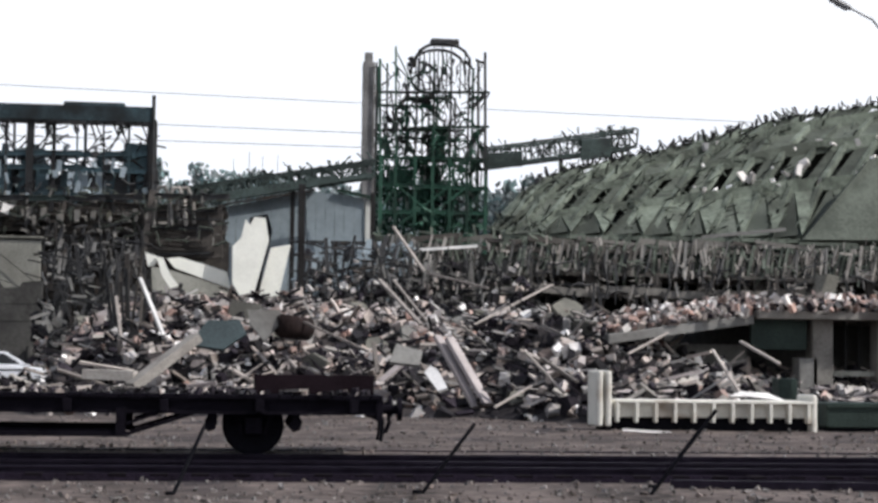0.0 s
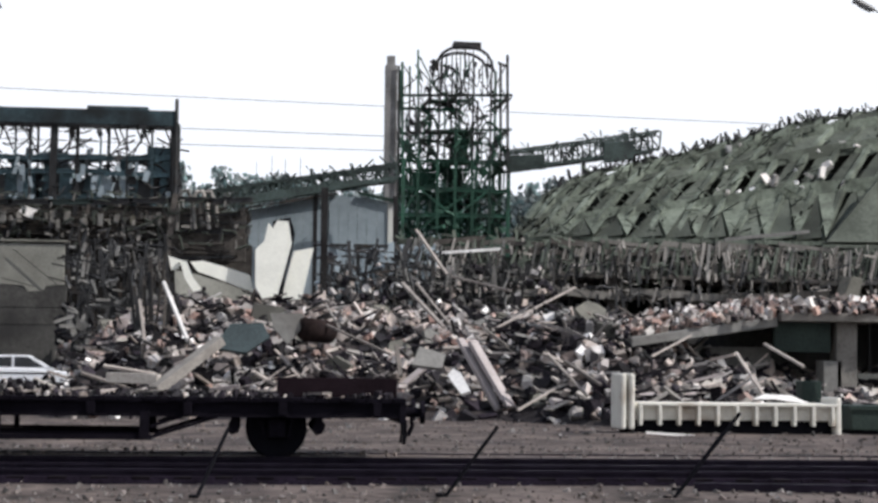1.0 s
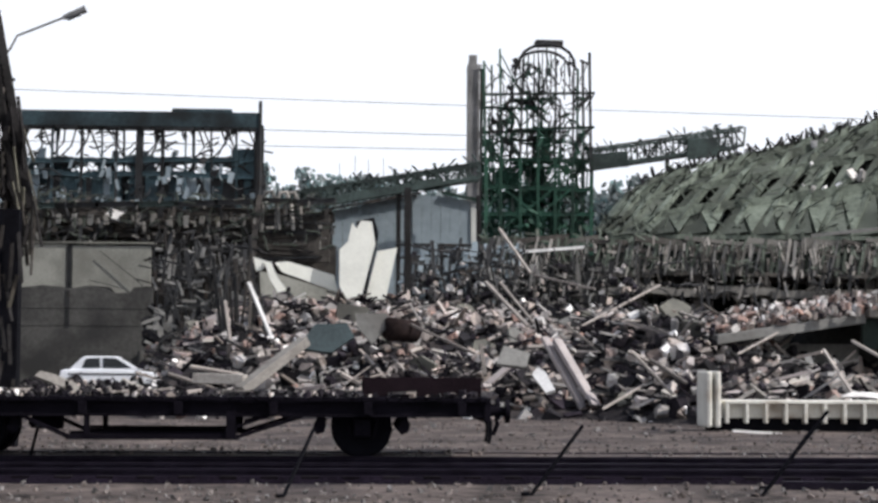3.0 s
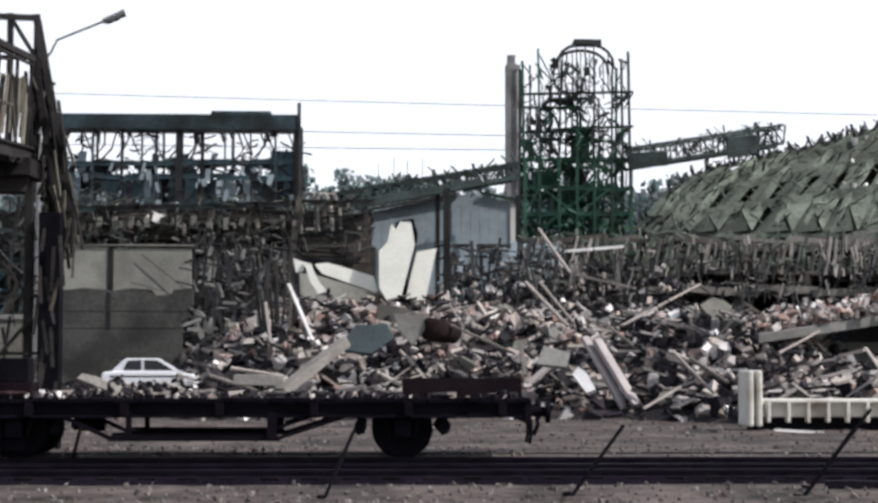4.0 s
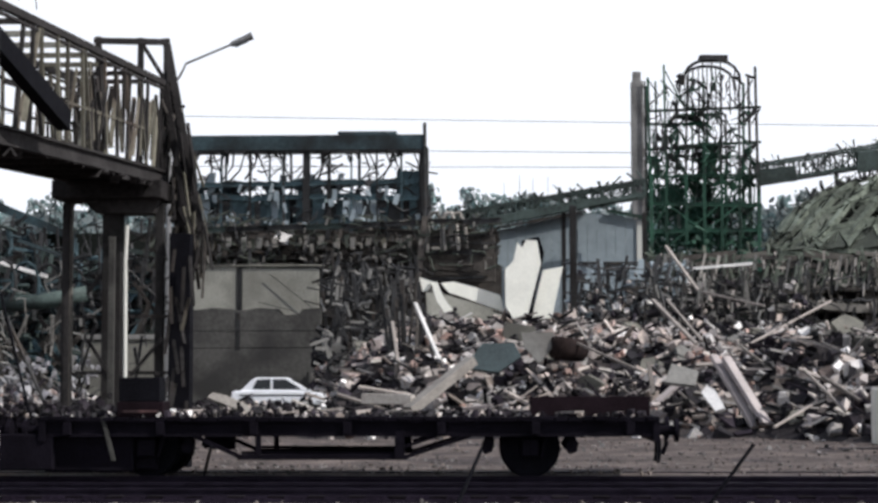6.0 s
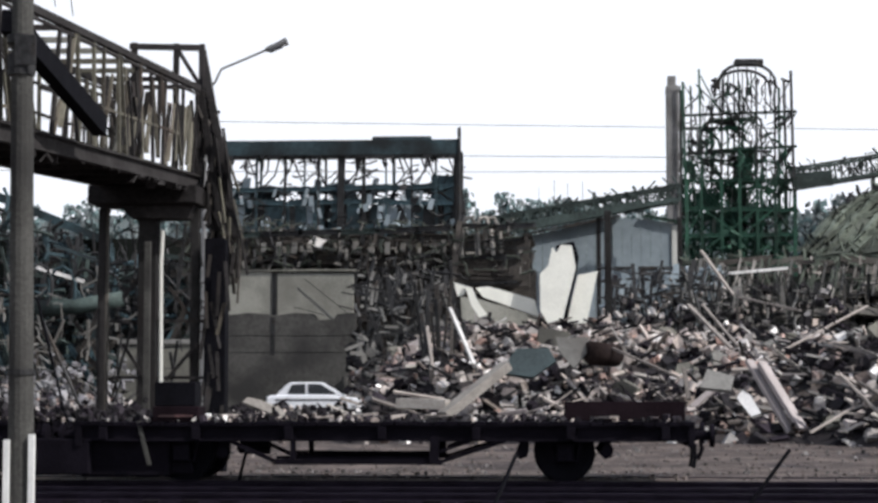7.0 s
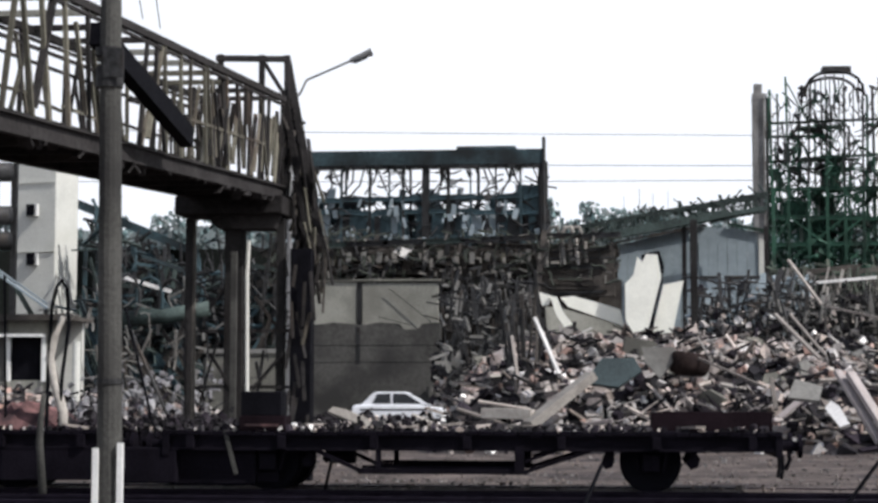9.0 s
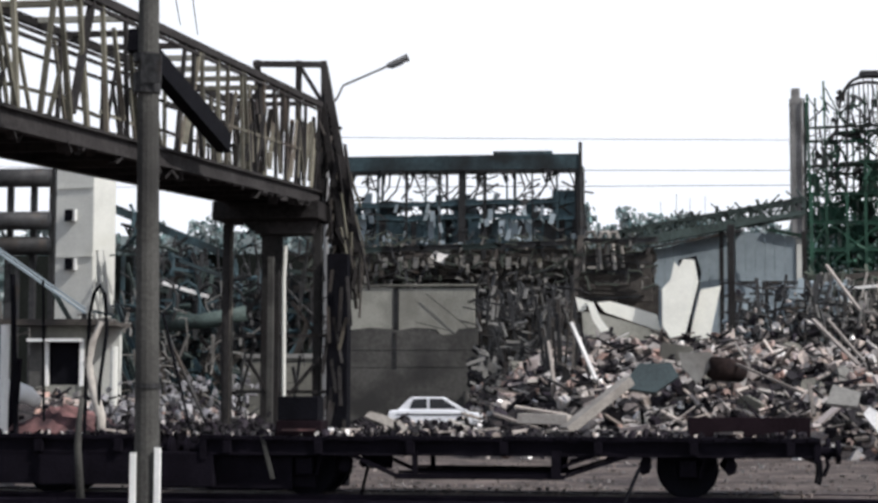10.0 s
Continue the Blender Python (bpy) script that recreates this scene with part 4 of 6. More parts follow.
single("teal_slab", Geo().plate(((-1.05, -0.45), (0.1, -0.62), (0.95, 0.0), (0.75, 0.52), (-0.35, 0.5)), 0.14, turn(-30, 0, 10), (-0.16, 59.50, 2.60)), TEAL, "dark teal painted wall slab in the rubble", "slab")
single("wall_fragment", Geo().plate(((-0.55, 0.5), (0.55, 0.5), (0.6, 0.1), (0.05, -0.6), (-0.45, 0.0)), 0.12, turn(-12, 0, 0), (1.34, 60.00, 2.95)), CHIMNEY, "pointed beige wall fragment in the rubble", "slab")
single("scorched_drum", Geo().tube(((1.94, 59.80, 2.92), (2.83, 60.60, 2.83)), 0.40, 16), RUSTDK, "scorched brown drum in the rubble", "drum", smooth=True)
single("stucco_slab", Geo().plate(((-0.5, -0.5), (0.5, -0.4), (0.6, 0.35), (-0.3, 0.5)), 0.12, turn(-50, 10, 0), (5.91, 57.60, 1.95)), CHIMNEY, "grey stucco slab lying in the rubble", "slab")
single("white_fragment", Geo().plate(((-0.2, -0.6), (0.1, -0.7), (0.2, 0.2), (0.1, 0.6), (-0.2, 0.45)), 0.12, turn(-50, -32, 0), (6.80, 56.20, 1.25)), PALERUB, "white plaster fragment in the rubble", "slab")
single("pale_fragment", Geo().plate(((-0.3, -0.35), (0.35, -0.3), (0.2, 0.35), (-0.3, 0.25)), 0.12, turn(-20, 15, 0), (10.78, 61.50, 3.22)), PALERUB, "pale plaster fragment on the rubble", "slab")

# standing cream panels
PY = 70.0
single("cream_panel", Geo().plate([(p[0], p[2]) for p in ((0.30, 70.00, 4.77), (0.29, 70.00, 6.21), (0.62, 70.00, 6.55), (0.78, 70.00, 7.29), (0.96, 70.00, 7.07), (1.13, 70.00, 7.38), (1.57, 70.00, 7.35), (1.72, 70.00, 6.46), (1.19, 70.00, 4.41), (0.59, 70.00, 4.26))], 0.2, turn(), (0, PY, 0)), PANEL, "large cream wall panel standing broken on end", "panel", "standing panels")
single("cream_panel", Geo().plate([(p[0], p[2]) for p in ((1.32, 70.00, 4.19), (1.81, 70.00, 6.20), (2.61, 70.00, 6.35), (2.16, 70.00, 4.29))], 0.2, turn(), (0, PY + 0.5, 0)), PANEL, "narrow cream wall panel standing on end", "panel", "standing panels")
single("cream_panel", Geo().plate(((-2.29, 5.71), (-1.78, 5.77), (-0.85, 5.52), (0.09, 5.22), (0.25, 4.55), (-0.42, 4.78), (-1.36, 5.12), (-1.98, 5.33)), 0.2, turn(), (0, PY + 0.7, 0)), PANEL, "low cream wall panel lying broken", "panel", "standing panels")
# duller beige colour stands in for the dimmer light low down
single("shaded_panel", Geo().plate(((-3.0, 5.6), (-2.3, 5.5), (-1.3, 5.2), (0.2, 4.7), (0.2, 4.2), (-2.9, 4.2)), 0.2, turn(-12), (0, PY + 2.2, 0)), PLASTER, "lower half of the cream panel, beige for dimmer light", "panel", "standing panels")
single("cream_panel", Geo().plate(((-2.70, 5.75), (-2.42, 5.72), (-2.16, 5.1), (-1.80, 4.62), (-2.12, 4.5), (-2.45, 5.0)), 0.18, turn(), (0, PY + 0.3, 0)), PANEL, "thin leaning cream panel strip", "panel", "standing panels")
single("cream_panel", Geo().plate(((-3.14, 5.93), (-2.62, 5.76), (-2.75, 5.42), (-3.02, 5.35)), 0.18, turn(), (0, PY + 0.5, 0)), PANEL, "small cream panel corner", "panel", "standing panels")
# thin black plate added for the dark edge behind the panel
single("black_plate", Geo().plate(((0.95, 7.38), (1.25, 7.46), (1.66, 7.54), (1.85, 6.9), (1.76, 6.3), (1.5, 5.2), (1.3, 3.6), (0.9, 3.6)), 0.08, turn(), (0, PY + 0.35, 0)), BLACK, "thin black plate behind a cream panel", "lining")
big_beam((3.08, 72.00, 8.92), (3.09, 72.00, 4.21), 0.28, 0.28, SOOTCOL, "steel_column", "dark steel column standing in the ruins", "column")
for i in range(13):
    a = Vector((-3.25, 64.00, 4.16)) + Vector((rnd.uniform(-0.8, 1.2), rnd.uniform(-1, 2), 0))
    a.z = mound_z(a.x, a.y)
    big_beam(a, a + Vector((rnd.uniform(-0.4, 0.4), rnd.uniform(-0.3, 0.3), rnd.uniform(1.4, 3.4))), rnd.uniform(0.08, 0.18), 0.08, rnd.choice((STEEL, STEEL, BROWNST)), "bent_upright", "dark bent upright in the rubble", "upright")

# ---- cream casting before the rubble ----
a, b = (10.20, 46.50, 0.38), (16.01, 46.50, 0.38)
mz0, mz1 = 0.12, 0.84
cast = thing("ribbed_casting", ((a[0] + b[0]) / 2, 49, 0), "cream ribbed machine casting dumped on the gravel", "machine part")
part("trough", Geo().span(a[0], b[0], 46.75, 47.8, mz0 + 0.25, mz1 - 0.04), CASTING, cast, bevel=0.03)
part("top_flange", Geo().span(a[0] + 0.3, b[0], 46.5, 48.0, mz1 - 0.08, mz1), CASTING, cast, bevel=0.015)
# black block put in as the shade beneath the casting
part("shade_block", Geo().span(a[0], b[0], 46.85, 47.7, 0.0, mz0 + 0.3), BLACK, cast)
for i in range(11):
    x = a[0] + 0.35 + (b[0] - a[0] - 0.5) * i / 10
    part("rib", Geo().span(x - 0.045, x + 0.045, 46.5, 46.76, mz0 + 0.12, mz1 - 0.06), CASTING, cast, bevel=0.015)
for x in (a[0] - 0.12, a[0] + 0.12):
    part("end_flange", Geo().box((x, 47.2, 0.87), (0.16, 1.3, 1.5)), CASTING, cast, bevel=0.06)
part("end_flange", Geo().box((b[0] + 0.02, 47.2, 0.47), (0.18, 1.3, 1.1)), CASTING, cast, bevel=0.06)
single("white_strip", Geo().beam((10.53, 45.80, 0.07), (11.82, 45.80, -0.01), 0.14, 0.06), PALERUB, "white strip lying on the gravel", "strip")
single("white_sheet", Geo().plate(((-0.9, -0.12), (-0.2, -0.05), (0.9, -0.12), (0.3, 0.14), (-0.5, 0.12)), 0.06, turn(-40, 4, 0), (15.68, 50.60, 0.89)), PALERUB, "crumpled white sheet on the rubble", "sheet")
a, b = (16.72, 47.50, 0.79), (18.23, 47.50, -0.13)
gb = thing("green_container", (a[0] + 1, 50, 0), "dark green steel container with rubble on it", "container")
part("body", Geo().span(a[0], b[0] + 1.5, 47.5, 49.2, 0.1, 0.76), GREENBOX, gb, bevel=0.03)
part("rim", Geo().span(a[0] - 0.04, b[0] + 1.54, 47.44, 49.26, 0.67, 0.76 + 0.02), GREENBOX, gb)
part("skid", Geo().span(a[0] + 0.1, b[0] + 1.4, 47.6, 49.1, 0.0, 0.12), BLACK, gb)
single("green_cabinet", Geo().span(16.56, 17.14, 51.3, 52.0, 0.0, 1.42), GREENBOX, "small dark green cabinet in the rubble", "cabinet", bevel=0.02)

# ---- flat-roofed building torn open at the right ----
ruin = thing("collapsed_building", (20.62, 60, 0), "flat concrete building torn open, roof slab sagging", "building")
zr = 3.65
xr0 = 17.87
part("roof_slab", Geo().span(xr0, 48, 57.6, 72, zr - 0.28, zr), CONCRETE, ruin, bevel=0.03)
s0, s1 = Vector((17.80, 57.80, 3.50)), Vector((12.61, 57.00, 2.74))
part("fallen_slab", Geo().hexa([s1 + Vector((0, 0, -0.32)), s0 + Vector((0, 0, -0.32)), s0 + Vector((0, 7, 0.1)), s1 + Vector((0, 7, -0.2)), s1, s0, s0 + Vector((0, 7, 0.42)), s1 + Vector((0, 7, 0.2))]), CHIMNEY, ruin, "fallen sagging concrete roof slab", bevel=0.03)
for x0, x1, m in ((19.98, 20.70, COLUMN2), (19.51, 20.17, CHIMNEY), (22.30, 22.90, COLUMN2)):
    part("pillar", Geo().span(x0, x1, 58.2, 59.0, 0, zr - 0.28 if m == COLUMN2 else 2.05), m, ruin, bevel=0.03)
part("hanging_panel", Geo().span(17.83, 19.80, 58.3, 58.5, 2.33, zr - 0.3), GREENBOX, ruin, bevel=0.02)
part("back_wall", Geo().span(xr0 - 6, 48, 66, 66.4, 0, zr - 0.3), DARKWALL, ruin)
part("inner_wall", Geo().span(15.37, 18.28, 60.2, 60.5, 0, 2.50), CHIMNEY, ruin)
part("window_rail", Geo().span(20.81, 22.33, 58.5, 58.7, 1.45, 1.63), PLASTER, ruin)
for i in range(5):
    x = 21.54 + i * 0.5
    part("mullion", Geo().span(x, x + 0.08, 59.4, 59.5, 1.61, zr - 0.3), STEEL, ruin)
for name, n, m, z in (("roof_bricks", 1300, BRICKS, 0.17), ("roof_rubble", 800, RUBBLE, 0.19), ("roof_soot", 600, DARKRUB, 0.18), ("roof_plaster", 150, PALERUB, 0.22)):
    g = Geo()
    for i in range(n):
        x = rnd.uniform(s1.x - 0.2, 32)
        y = rnd.uniform(57.3, 62)
        if x > xr0:
            zb = zr
        elif x > s1.x - 0.1:
            zb = s1.z + (s0.z - s1.z) * (x - s1.x) / (s0.x - s1.x) + 0.03 * (y - 57.5)
        else:
            zb = s1.z
        s = z * rnd.uniform(0.4, 1.6)
        g.chunk((x, y, zb + abs(rnd.gauss(0, 0.16)) + s * 0.15 + (0.05 * (y - 57) if x > s1.x else 0)), s)
    single(name, g, m, "broken bricks heaped on the torn roof slab", "rubble", kind="stuff")
single("roof_block", Geo().box((21.42, 61.00, 4.62), (0.55, 0.5, 0.75), turn(4, 8, 20), 0.22), SOOTPL, "beige masonry block standing on the roof", "block", bevel=0.04)

g = Geo()
for i in range(170):
    x, y = rnd.uniform(s1.x, 31), rnd.uniform(57.6, 62)
    zb = zr if x > xr0 else s1.z + (s0.z - s1.z) * (x - s1.x) / (s0.x - s1.x)
    c = Vector((x, y, zb + 0.06 * (y - 57) + rnd.uniform(0.05, 0.3)))
    an, l = rnd.uniform(0, 6.3), rnd.uniform(0.2, 0.7)
    d = Vector((math.cos(an) * l, math.sin(an) * l, rnd.uniform(-0.08, 0.22)))
    g.beam(c - d, c + d, rnd.uniform(0.05, 0.14), 0.06)
single("roof_splinters", g, SPLINTER, "splintered laths strewn over the torn roof slab", "splinters", kind="stuff")
# brick heap between the car and the back wall
for name, n, m, z in (("heap_bricks", 260, BRICKS, 0.24), ("heap_concrete", 260, RUBBLE, 0.3), ("heap_soot", 300, DARKRUB, 0.4)):
    g = Geo()
    for i in range(n):
        x, y = rnd.uniform(-8.7, -4.2), rnd.uniform(79.6, 85)
        top = 0.4 + 0.72 * (y - 79.5) * (0.8 + 0.3 * noise2(x, y, 0.5))
        g.chunk((x, y, max(0.0, top + rnd.uniform(-0.5, 0.3))), z * rnd.uniform(0.5, 1.6))
    single(name, g, m, "broken bricks and concrete heaped against the wall", "rubble", kind="stuff")


def tangle(name, x0, x1, z0, z1, y0, y1, n, matl, label, lmax=2.2, thick=0.12, upright=0.5):
    g = Geo()
    for i in range(n):
        p = Vector((rnd.uniform(x0, x1), rnd.uniform(y0, y1), rnd.uniform(z0, z1)))
        if rnd.random() < upright:
            d = Vector((rnd.gauss(0, 0.22), rnd.gauss(0, 0.2), 1))
        else:
            d = Vector((1, rnd.gauss(0, 0.3), rnd.gauss(0, 0.35)))
        d = d.normalized() * rnd.uniform(0.3, 1) * lmax
        side = Vector((d.z, 0, -d.x)).normalized()
        if i % 5 < 2:
            g.tube((p - d / 2, p - d * 0.15 + side * lmax * rnd.uniform(-0.07, 0.07), p + d * 0.2 + side * lmax * rnd.uniform(-0.07, 0.07), p + d / 2), thick * rnd.uniform(0.2, 0.6), 5)
        else:
            g.beam(p - d / 2, p + d / 2, thick * rnd.uniform(0.4, 1.5), thick * rnd.uniform(0.3, 1.0))
    return single(name, g, matl, label, "wreckage", kind="stuff")


# ---- steel process tower ----
TY = 140.0
tx0, tx1 = 12.18, 20.70
tz = 26.47
TW = tx1 - tx0
tower = thing("process_tower", ((tx0 + tx1) / 2, TY + 4, 0), "burnt-out green steel process tower stripped to its frame", "tower")
LZ = [9.49, 11.20, 13.46, 15.71, 18.07, 20.56, 23.28, 26.33]
cols = (0.0, 0.15, 0.33, 0.5, 0.66, 0.83, 1.0)
def tcol(z, u):
    return GREENST if z < LZ[5] or rnd.random() < 0.55 else STEEL
for iy, yy in enumerate((TY, TY + 4, TY + 8)):
    for u in cols:
        if iy == 1 and u not in (0.0, 0.5, 1.0):
            continue
        x = tx0 + TW * u
        topz = tz + rnd.uniform(-3.0, 0.3) if 0 < u < 1 else tz + 0.2
        if u in (0.0, 0.15):
            topz = 25.85 if u == 0 else 26.88
        w = 0.28 if u in (0.0, 1.0) else 0.22
        part("column", Geo().ibeam((x, yy, 0), (x + rnd.uniform(-0.1, 0.1), yy, LZ[4]), w, w), GREENST, tower)
        part("column", Geo().ibeam((x, yy, LZ[4]), (x + rnd.uniform(-0.22, 0.22), yy, topz), w * 0.7, w * 0.7), tcol(topz, u), tower)
    for z in LZ[:-1]:
        ua, ub = (0, 1) if z < LZ[4] else sorted((rnd.choice((0, 0, 0.33)), rnd.choice((0.5, 0.83, 1, 1))))
        part("floor_beam", Geo().ibeam((tx0 - 0.3 + ua * TW, yy, z + rnd.uniform(-0.25, 0.25)), (tx0 + 0.3 + ub * TW, yy, z + rnd.uniform(-0.25, 0.25)), 0.16, 0.3 if z < LZ[4] else 0.2), tcol(z, 0), tower)
for z in LZ[:-1]:
    for u in (0.0, 0.5, 1.0):
        x = tx0 + TW * u
        part("cross_girder", Geo().ibeam((x, TY, z), (x, TY + 8, z), 0.2, 0.32), tcol(z, 0), tower)
    for k in range(2):
        u = rnd.uniform(0.1, 0.6)
        part("grating", Geo().box((tx0 + TW * (u + 0.15), TY + rnd.uniform(1, 6), z + 0.1), (TW * rnd.uniform(0.2, 0.4), 2.5, 0.12), turn(rnd.uniform(-6, 6), rnd.uniform(-8, 8), 0)), tcol(z, 0), tower)
for k in range(len(LZ) - 1):
    for j in range(5):
        u0 = rnd.choice(cols[:-1])
        u1 = rnd.choice([u for u in cols if abs(u - u0) < 0.4 and u != u0])
        yy = rnd.choice((TY - 0.05, TY + 4, TY + 8))
        part("brace", Geo().beam((tx0 + TW * u0, yy, LZ[k]), (tx0 + TW * u1, yy, LZ[k + 1]), 0.1, 0.1), tcol(LZ[k], 0), tower)
# vessels, ducts and bent sheets inside
for u0, u1, z0, z1, y0, y1 in ((0.48, 0.6, 1, 4, 3.5, 5.5), (0.57, 0.66, 4, 5, 3, 5), (0.14, 0.24, 0, 1, 4, 6), (0.68, 0.75, 0, 3, 3, 5), (0.3, 0.46, 2, 3, 2, 5), (0.12, 0.34, 3, 3, 2, 4), (0.4, 0.62, 0, 1, 1, 4)):
    za = LZ[z0] + 0.3
    zb = LZ[z1] - 0.4 if z1 > z0 else za + 1.2
    part("vessel", Geo().box((tx0 + TW * (u0 + u1) / 2, TY + (y0 + y1) / 2, (za + zb) / 2), (TW * (u1 - u0), y1 - y0, zb - za), turn(0, rnd.uniform(-3, 3), 0), 0.06), GREENST, tower, bevel=0.08)
for i in range(105):
    z = rnd.uniform(LZ[1], tz - 0.5)
    u = min(0.97, max(0.05, rnd.gauss(0.5, 0.27)))
    p = Vector((tx0 + TW * u, TY + rnd.uniform(-0.2, 6), z))
    d = Vector((rnd.uniform(-1.2, 1.2), rnd.uniform(-0.6, 0.6), rnd.uniform(-1.5, 1.5)))
    if i % 3 == 0:
        part("bent_pipe", Geo().tube((p, p + d * 0.5 + Vector((0.3, 0, 0)), p + d, p + d * 1.3 - Vector((0.4, 0, 0.2))), rnd.uniform(0.08, 0.2), 7), tcol(z, u), tower)
    elif i % 3 == 1:
        part("torn_sheet", Geo().box(p, (rnd.uniform(0.4, 1.3) * (1 if z < LZ[4] else 0.55), 0.06, rnd.uniform(0.3, 1.2) * (1 if z < LZ[4] else 0.6)), turn(rnd.uniform(-40, 40), rnd.uniform(-70, 70), rnd.uniform(-50, 50)), 0.3), tcol(z, u), tower)
    else:
        part("loose_bar", Geo().beam(p, p + d * 1.2, 0.12, 0.1), tcol(z, u), tower)
g = Geo()
for i in range(420):
    z = LZ[0] - 1 + (LZ[5] - LZ[0] + 1) * rnd.random() ** 1.3
    p = Vector((tx0 + TW * rnd.uniform(0.0, 1.0), TY + rnd.uniform(0, 8), z))
    d = Vector((rnd.gauss(0, 0.5), rnd.gauss(0, 0.3), rnd.gauss(0, 0.9)))
    side = Vector((d.z, 0, -d.x)) * rnd.uniform(-0.3, 0.3)
    g.tube((p - d, p + side, p + d), rnd.uniform(0.04, 0.11), 5)
part("inner_scrap", g, GREENST, tower, "bent green bars and pipes inside the frame", kind="stuff")
for u, z, r in ((0.16, 18.6, 0.75), (0.26, 16.9, 0.9), (0.22, 21.6, 0.55), (0.62, 21.9, 0.7), (0.78, 19.4, 0.5), (0.36, 24.2, 0.5), (0.9, 22.6, 0.45)):
    c = Vector((tx0 + TW * u, TY + 0.4, z))
    part("curled_pipe", Geo().tube([c + Vector((r * math.cos(t), 0.1 * t, r * 1.2 * math.sin(t))) for t in (0.6, 1.2, 1.8, 2.4, 3.0, 3.6, 4.2, 4.8)], 0.09, 6), rnd.choice((GREENST, STEEL)), tower)
g = Geo()
for i in range(150):
    p = Vector((tx0 + TW * rnd.uniform(0.02, 0.98), TY + rnd.uniform(0, 6), rnd.uniform(LZ[4], LZ[7] - 0.6)))
    d = Vector((rnd.gauss(0, 0.35), rnd.gauss(0, 0.2), rnd.gauss(0, 0.6)))
    side = Vector((d.z, 0, -d.x)) * rnd.uniform(-0.35, 0.35)
    g.tube((p - d, p + side, p + d), rnd.uniform(0.03, 0.08), 5)
part("upper_scrap", g, STEEL, tower, "thin black bent bars high in the frame", kind="stuff")
# arched head frame
ax0, ax1 = Vector((14.86, 140.00, 25.83)), Vector((19.41, 140.00, 25.98))
for yy in (TY, TY + 3):
    arch = []
    for k in range(11):
        t = math.pi * k / 10
        arch.append((ax0.x + (ax1.x - ax0.x) * (0.5 - 0.5 * math.cos(t)), yy, ax0.z - 0.6 + (27.28 - ax0.z + 0.6) * math.sin(t) ** 0.7))
    part("arch", Geo().tube(arch, 0.13, 7), STEEL, tower)
    for k in (2, 4, 5, 6, 8):
        part("hanger", Geo().beam(arch[k], (arch[k][0], yy, LZ[6]), 0.09, 0.09), STEEL, tower)
part("head_sheave", Geo().box((17.33, 141.00, 27.50), (2.2, 1.2, 0.45), None, 0.15), STEEL, tower)
for k in range(8):
    p = Vector((14.03, 140.00, 26.53)).lerp(Vector((20.51, 140.00, 26.61)), rnd.random())
    part("torn_sheet", Geo().box(p + Vector((0, rnd.uniform(0, 3), rnd.uniform(-1.2, 0.1))), (rnd.uniform(0.3, 0.9), 0.08, rnd.uniform(0.2, 0.7)), turn(rnd.uniform(-40, 40), rnd.uniform(-70, 70), 0), 0.3), STEEL, tower)

cx = 11.15
chim = thing("chimney", (cx, 139, 0), "square grey concrete chimney beside the tower", "chimney")
part("shaft", Geo().box((cx, 139.6, 25.45 / 2), (0.95, 1.0, 25.45)), STACK, chim, bevel=0.05)
part("cap", Geo().box((cx - 0.03, 139.6, 25.81), (0.62, 0.7, 0.8)), STACK, chim)
part("ladder", Geo().beam((11.70, 138.9, 2), (11.70, 138.9, 25.36), 0.14, 0.12), STEEL, chim)
for z in range(4, 26, 3):
    part("band", Geo().box((cx, 139.6, z), (1.02, 1.06, 0.1)), STACK, chim)

# ---- conveyor from the tower to the vault ----
def truss(name, a, b, height, width, bays, matl, label, category, junk=0.5):
    t = thing(name, (a[0], a[1], a[2] - 0.3), label, category)
    a, b = Vector(a), Vector(b)
    up, back = Vector((0, 0, height)), Vector((0, width, 0))
    for o in (Vector(), back):
        part("bottom_chord", Geo().beam(a + o, b + o, 0.22, 0.25), matl, t)
        part("top_chord", Geo().beam(a + o + up, b + o + up, 0.18, 0.2), matl, t)
        for i in range(bays + 1):
            p = a.lerp(b, i / bays) + o
            part("upright", Geo().beam(p, p + up + Vector((rnd.uniform(-0.15, 0.15), 0, 0)), 0.13, 0.13), matl, t)
            if i < bays and rnd.random() < 0.8:
                q = a.lerp(b, (i + 1) / bays) + o
                part("diagonal", Geo().beam(p, q + up, 0.11, 0.11) if i % 2 else Geo().beam(p + up, q, 0.11, 0.11), matl, t)
    g = Geo()
    for i in range(int(bays * 9 * junk)):
        p = a.lerp(b, rnd.random()) + back * rnd.random() + up * rnd.uniform(0.1, 1.25)
        g.beam(p, p + Vector((rnd.uniform(-0.7, 0.7), rnd.uniform(-0.3, 0.3), rnd.uniform(-0.5, 0.6))), rnd.uniform(0.06, 0.25), 0.06)
    part("hanging_scrap", g, matl, t, "twisted scrap hanging in the truss", kind="stuff")
    return t


cv = truss("broken_conveyor", (20.76, 141.00, 17.47), (33.40, 141.00, 19.46), 19.85 - 18.37, 2.4, 13, DKGREEN, "black wrecked conveyor bridge leaving the tower", "conveyor", 1.6)
part("cladding", Geo().box((22.29, 140.80, 18.04), (2.9, 0.3, 1.3), turn(0, -5, 0), 0.12), DKGREEN, cv)
part("cladding", Geo().box((29.98, 140.80, 19.16), (2.6, 0.5, 1.6), turn(0, -6, 0), 0.12), DKGREEN, cv)
for x in (27.14, 33.22):
    part("trestle_leg", Geo().beam((x, 141.2, 0), (x, 141.2, 18.78), 0.3), STEEL, cv)

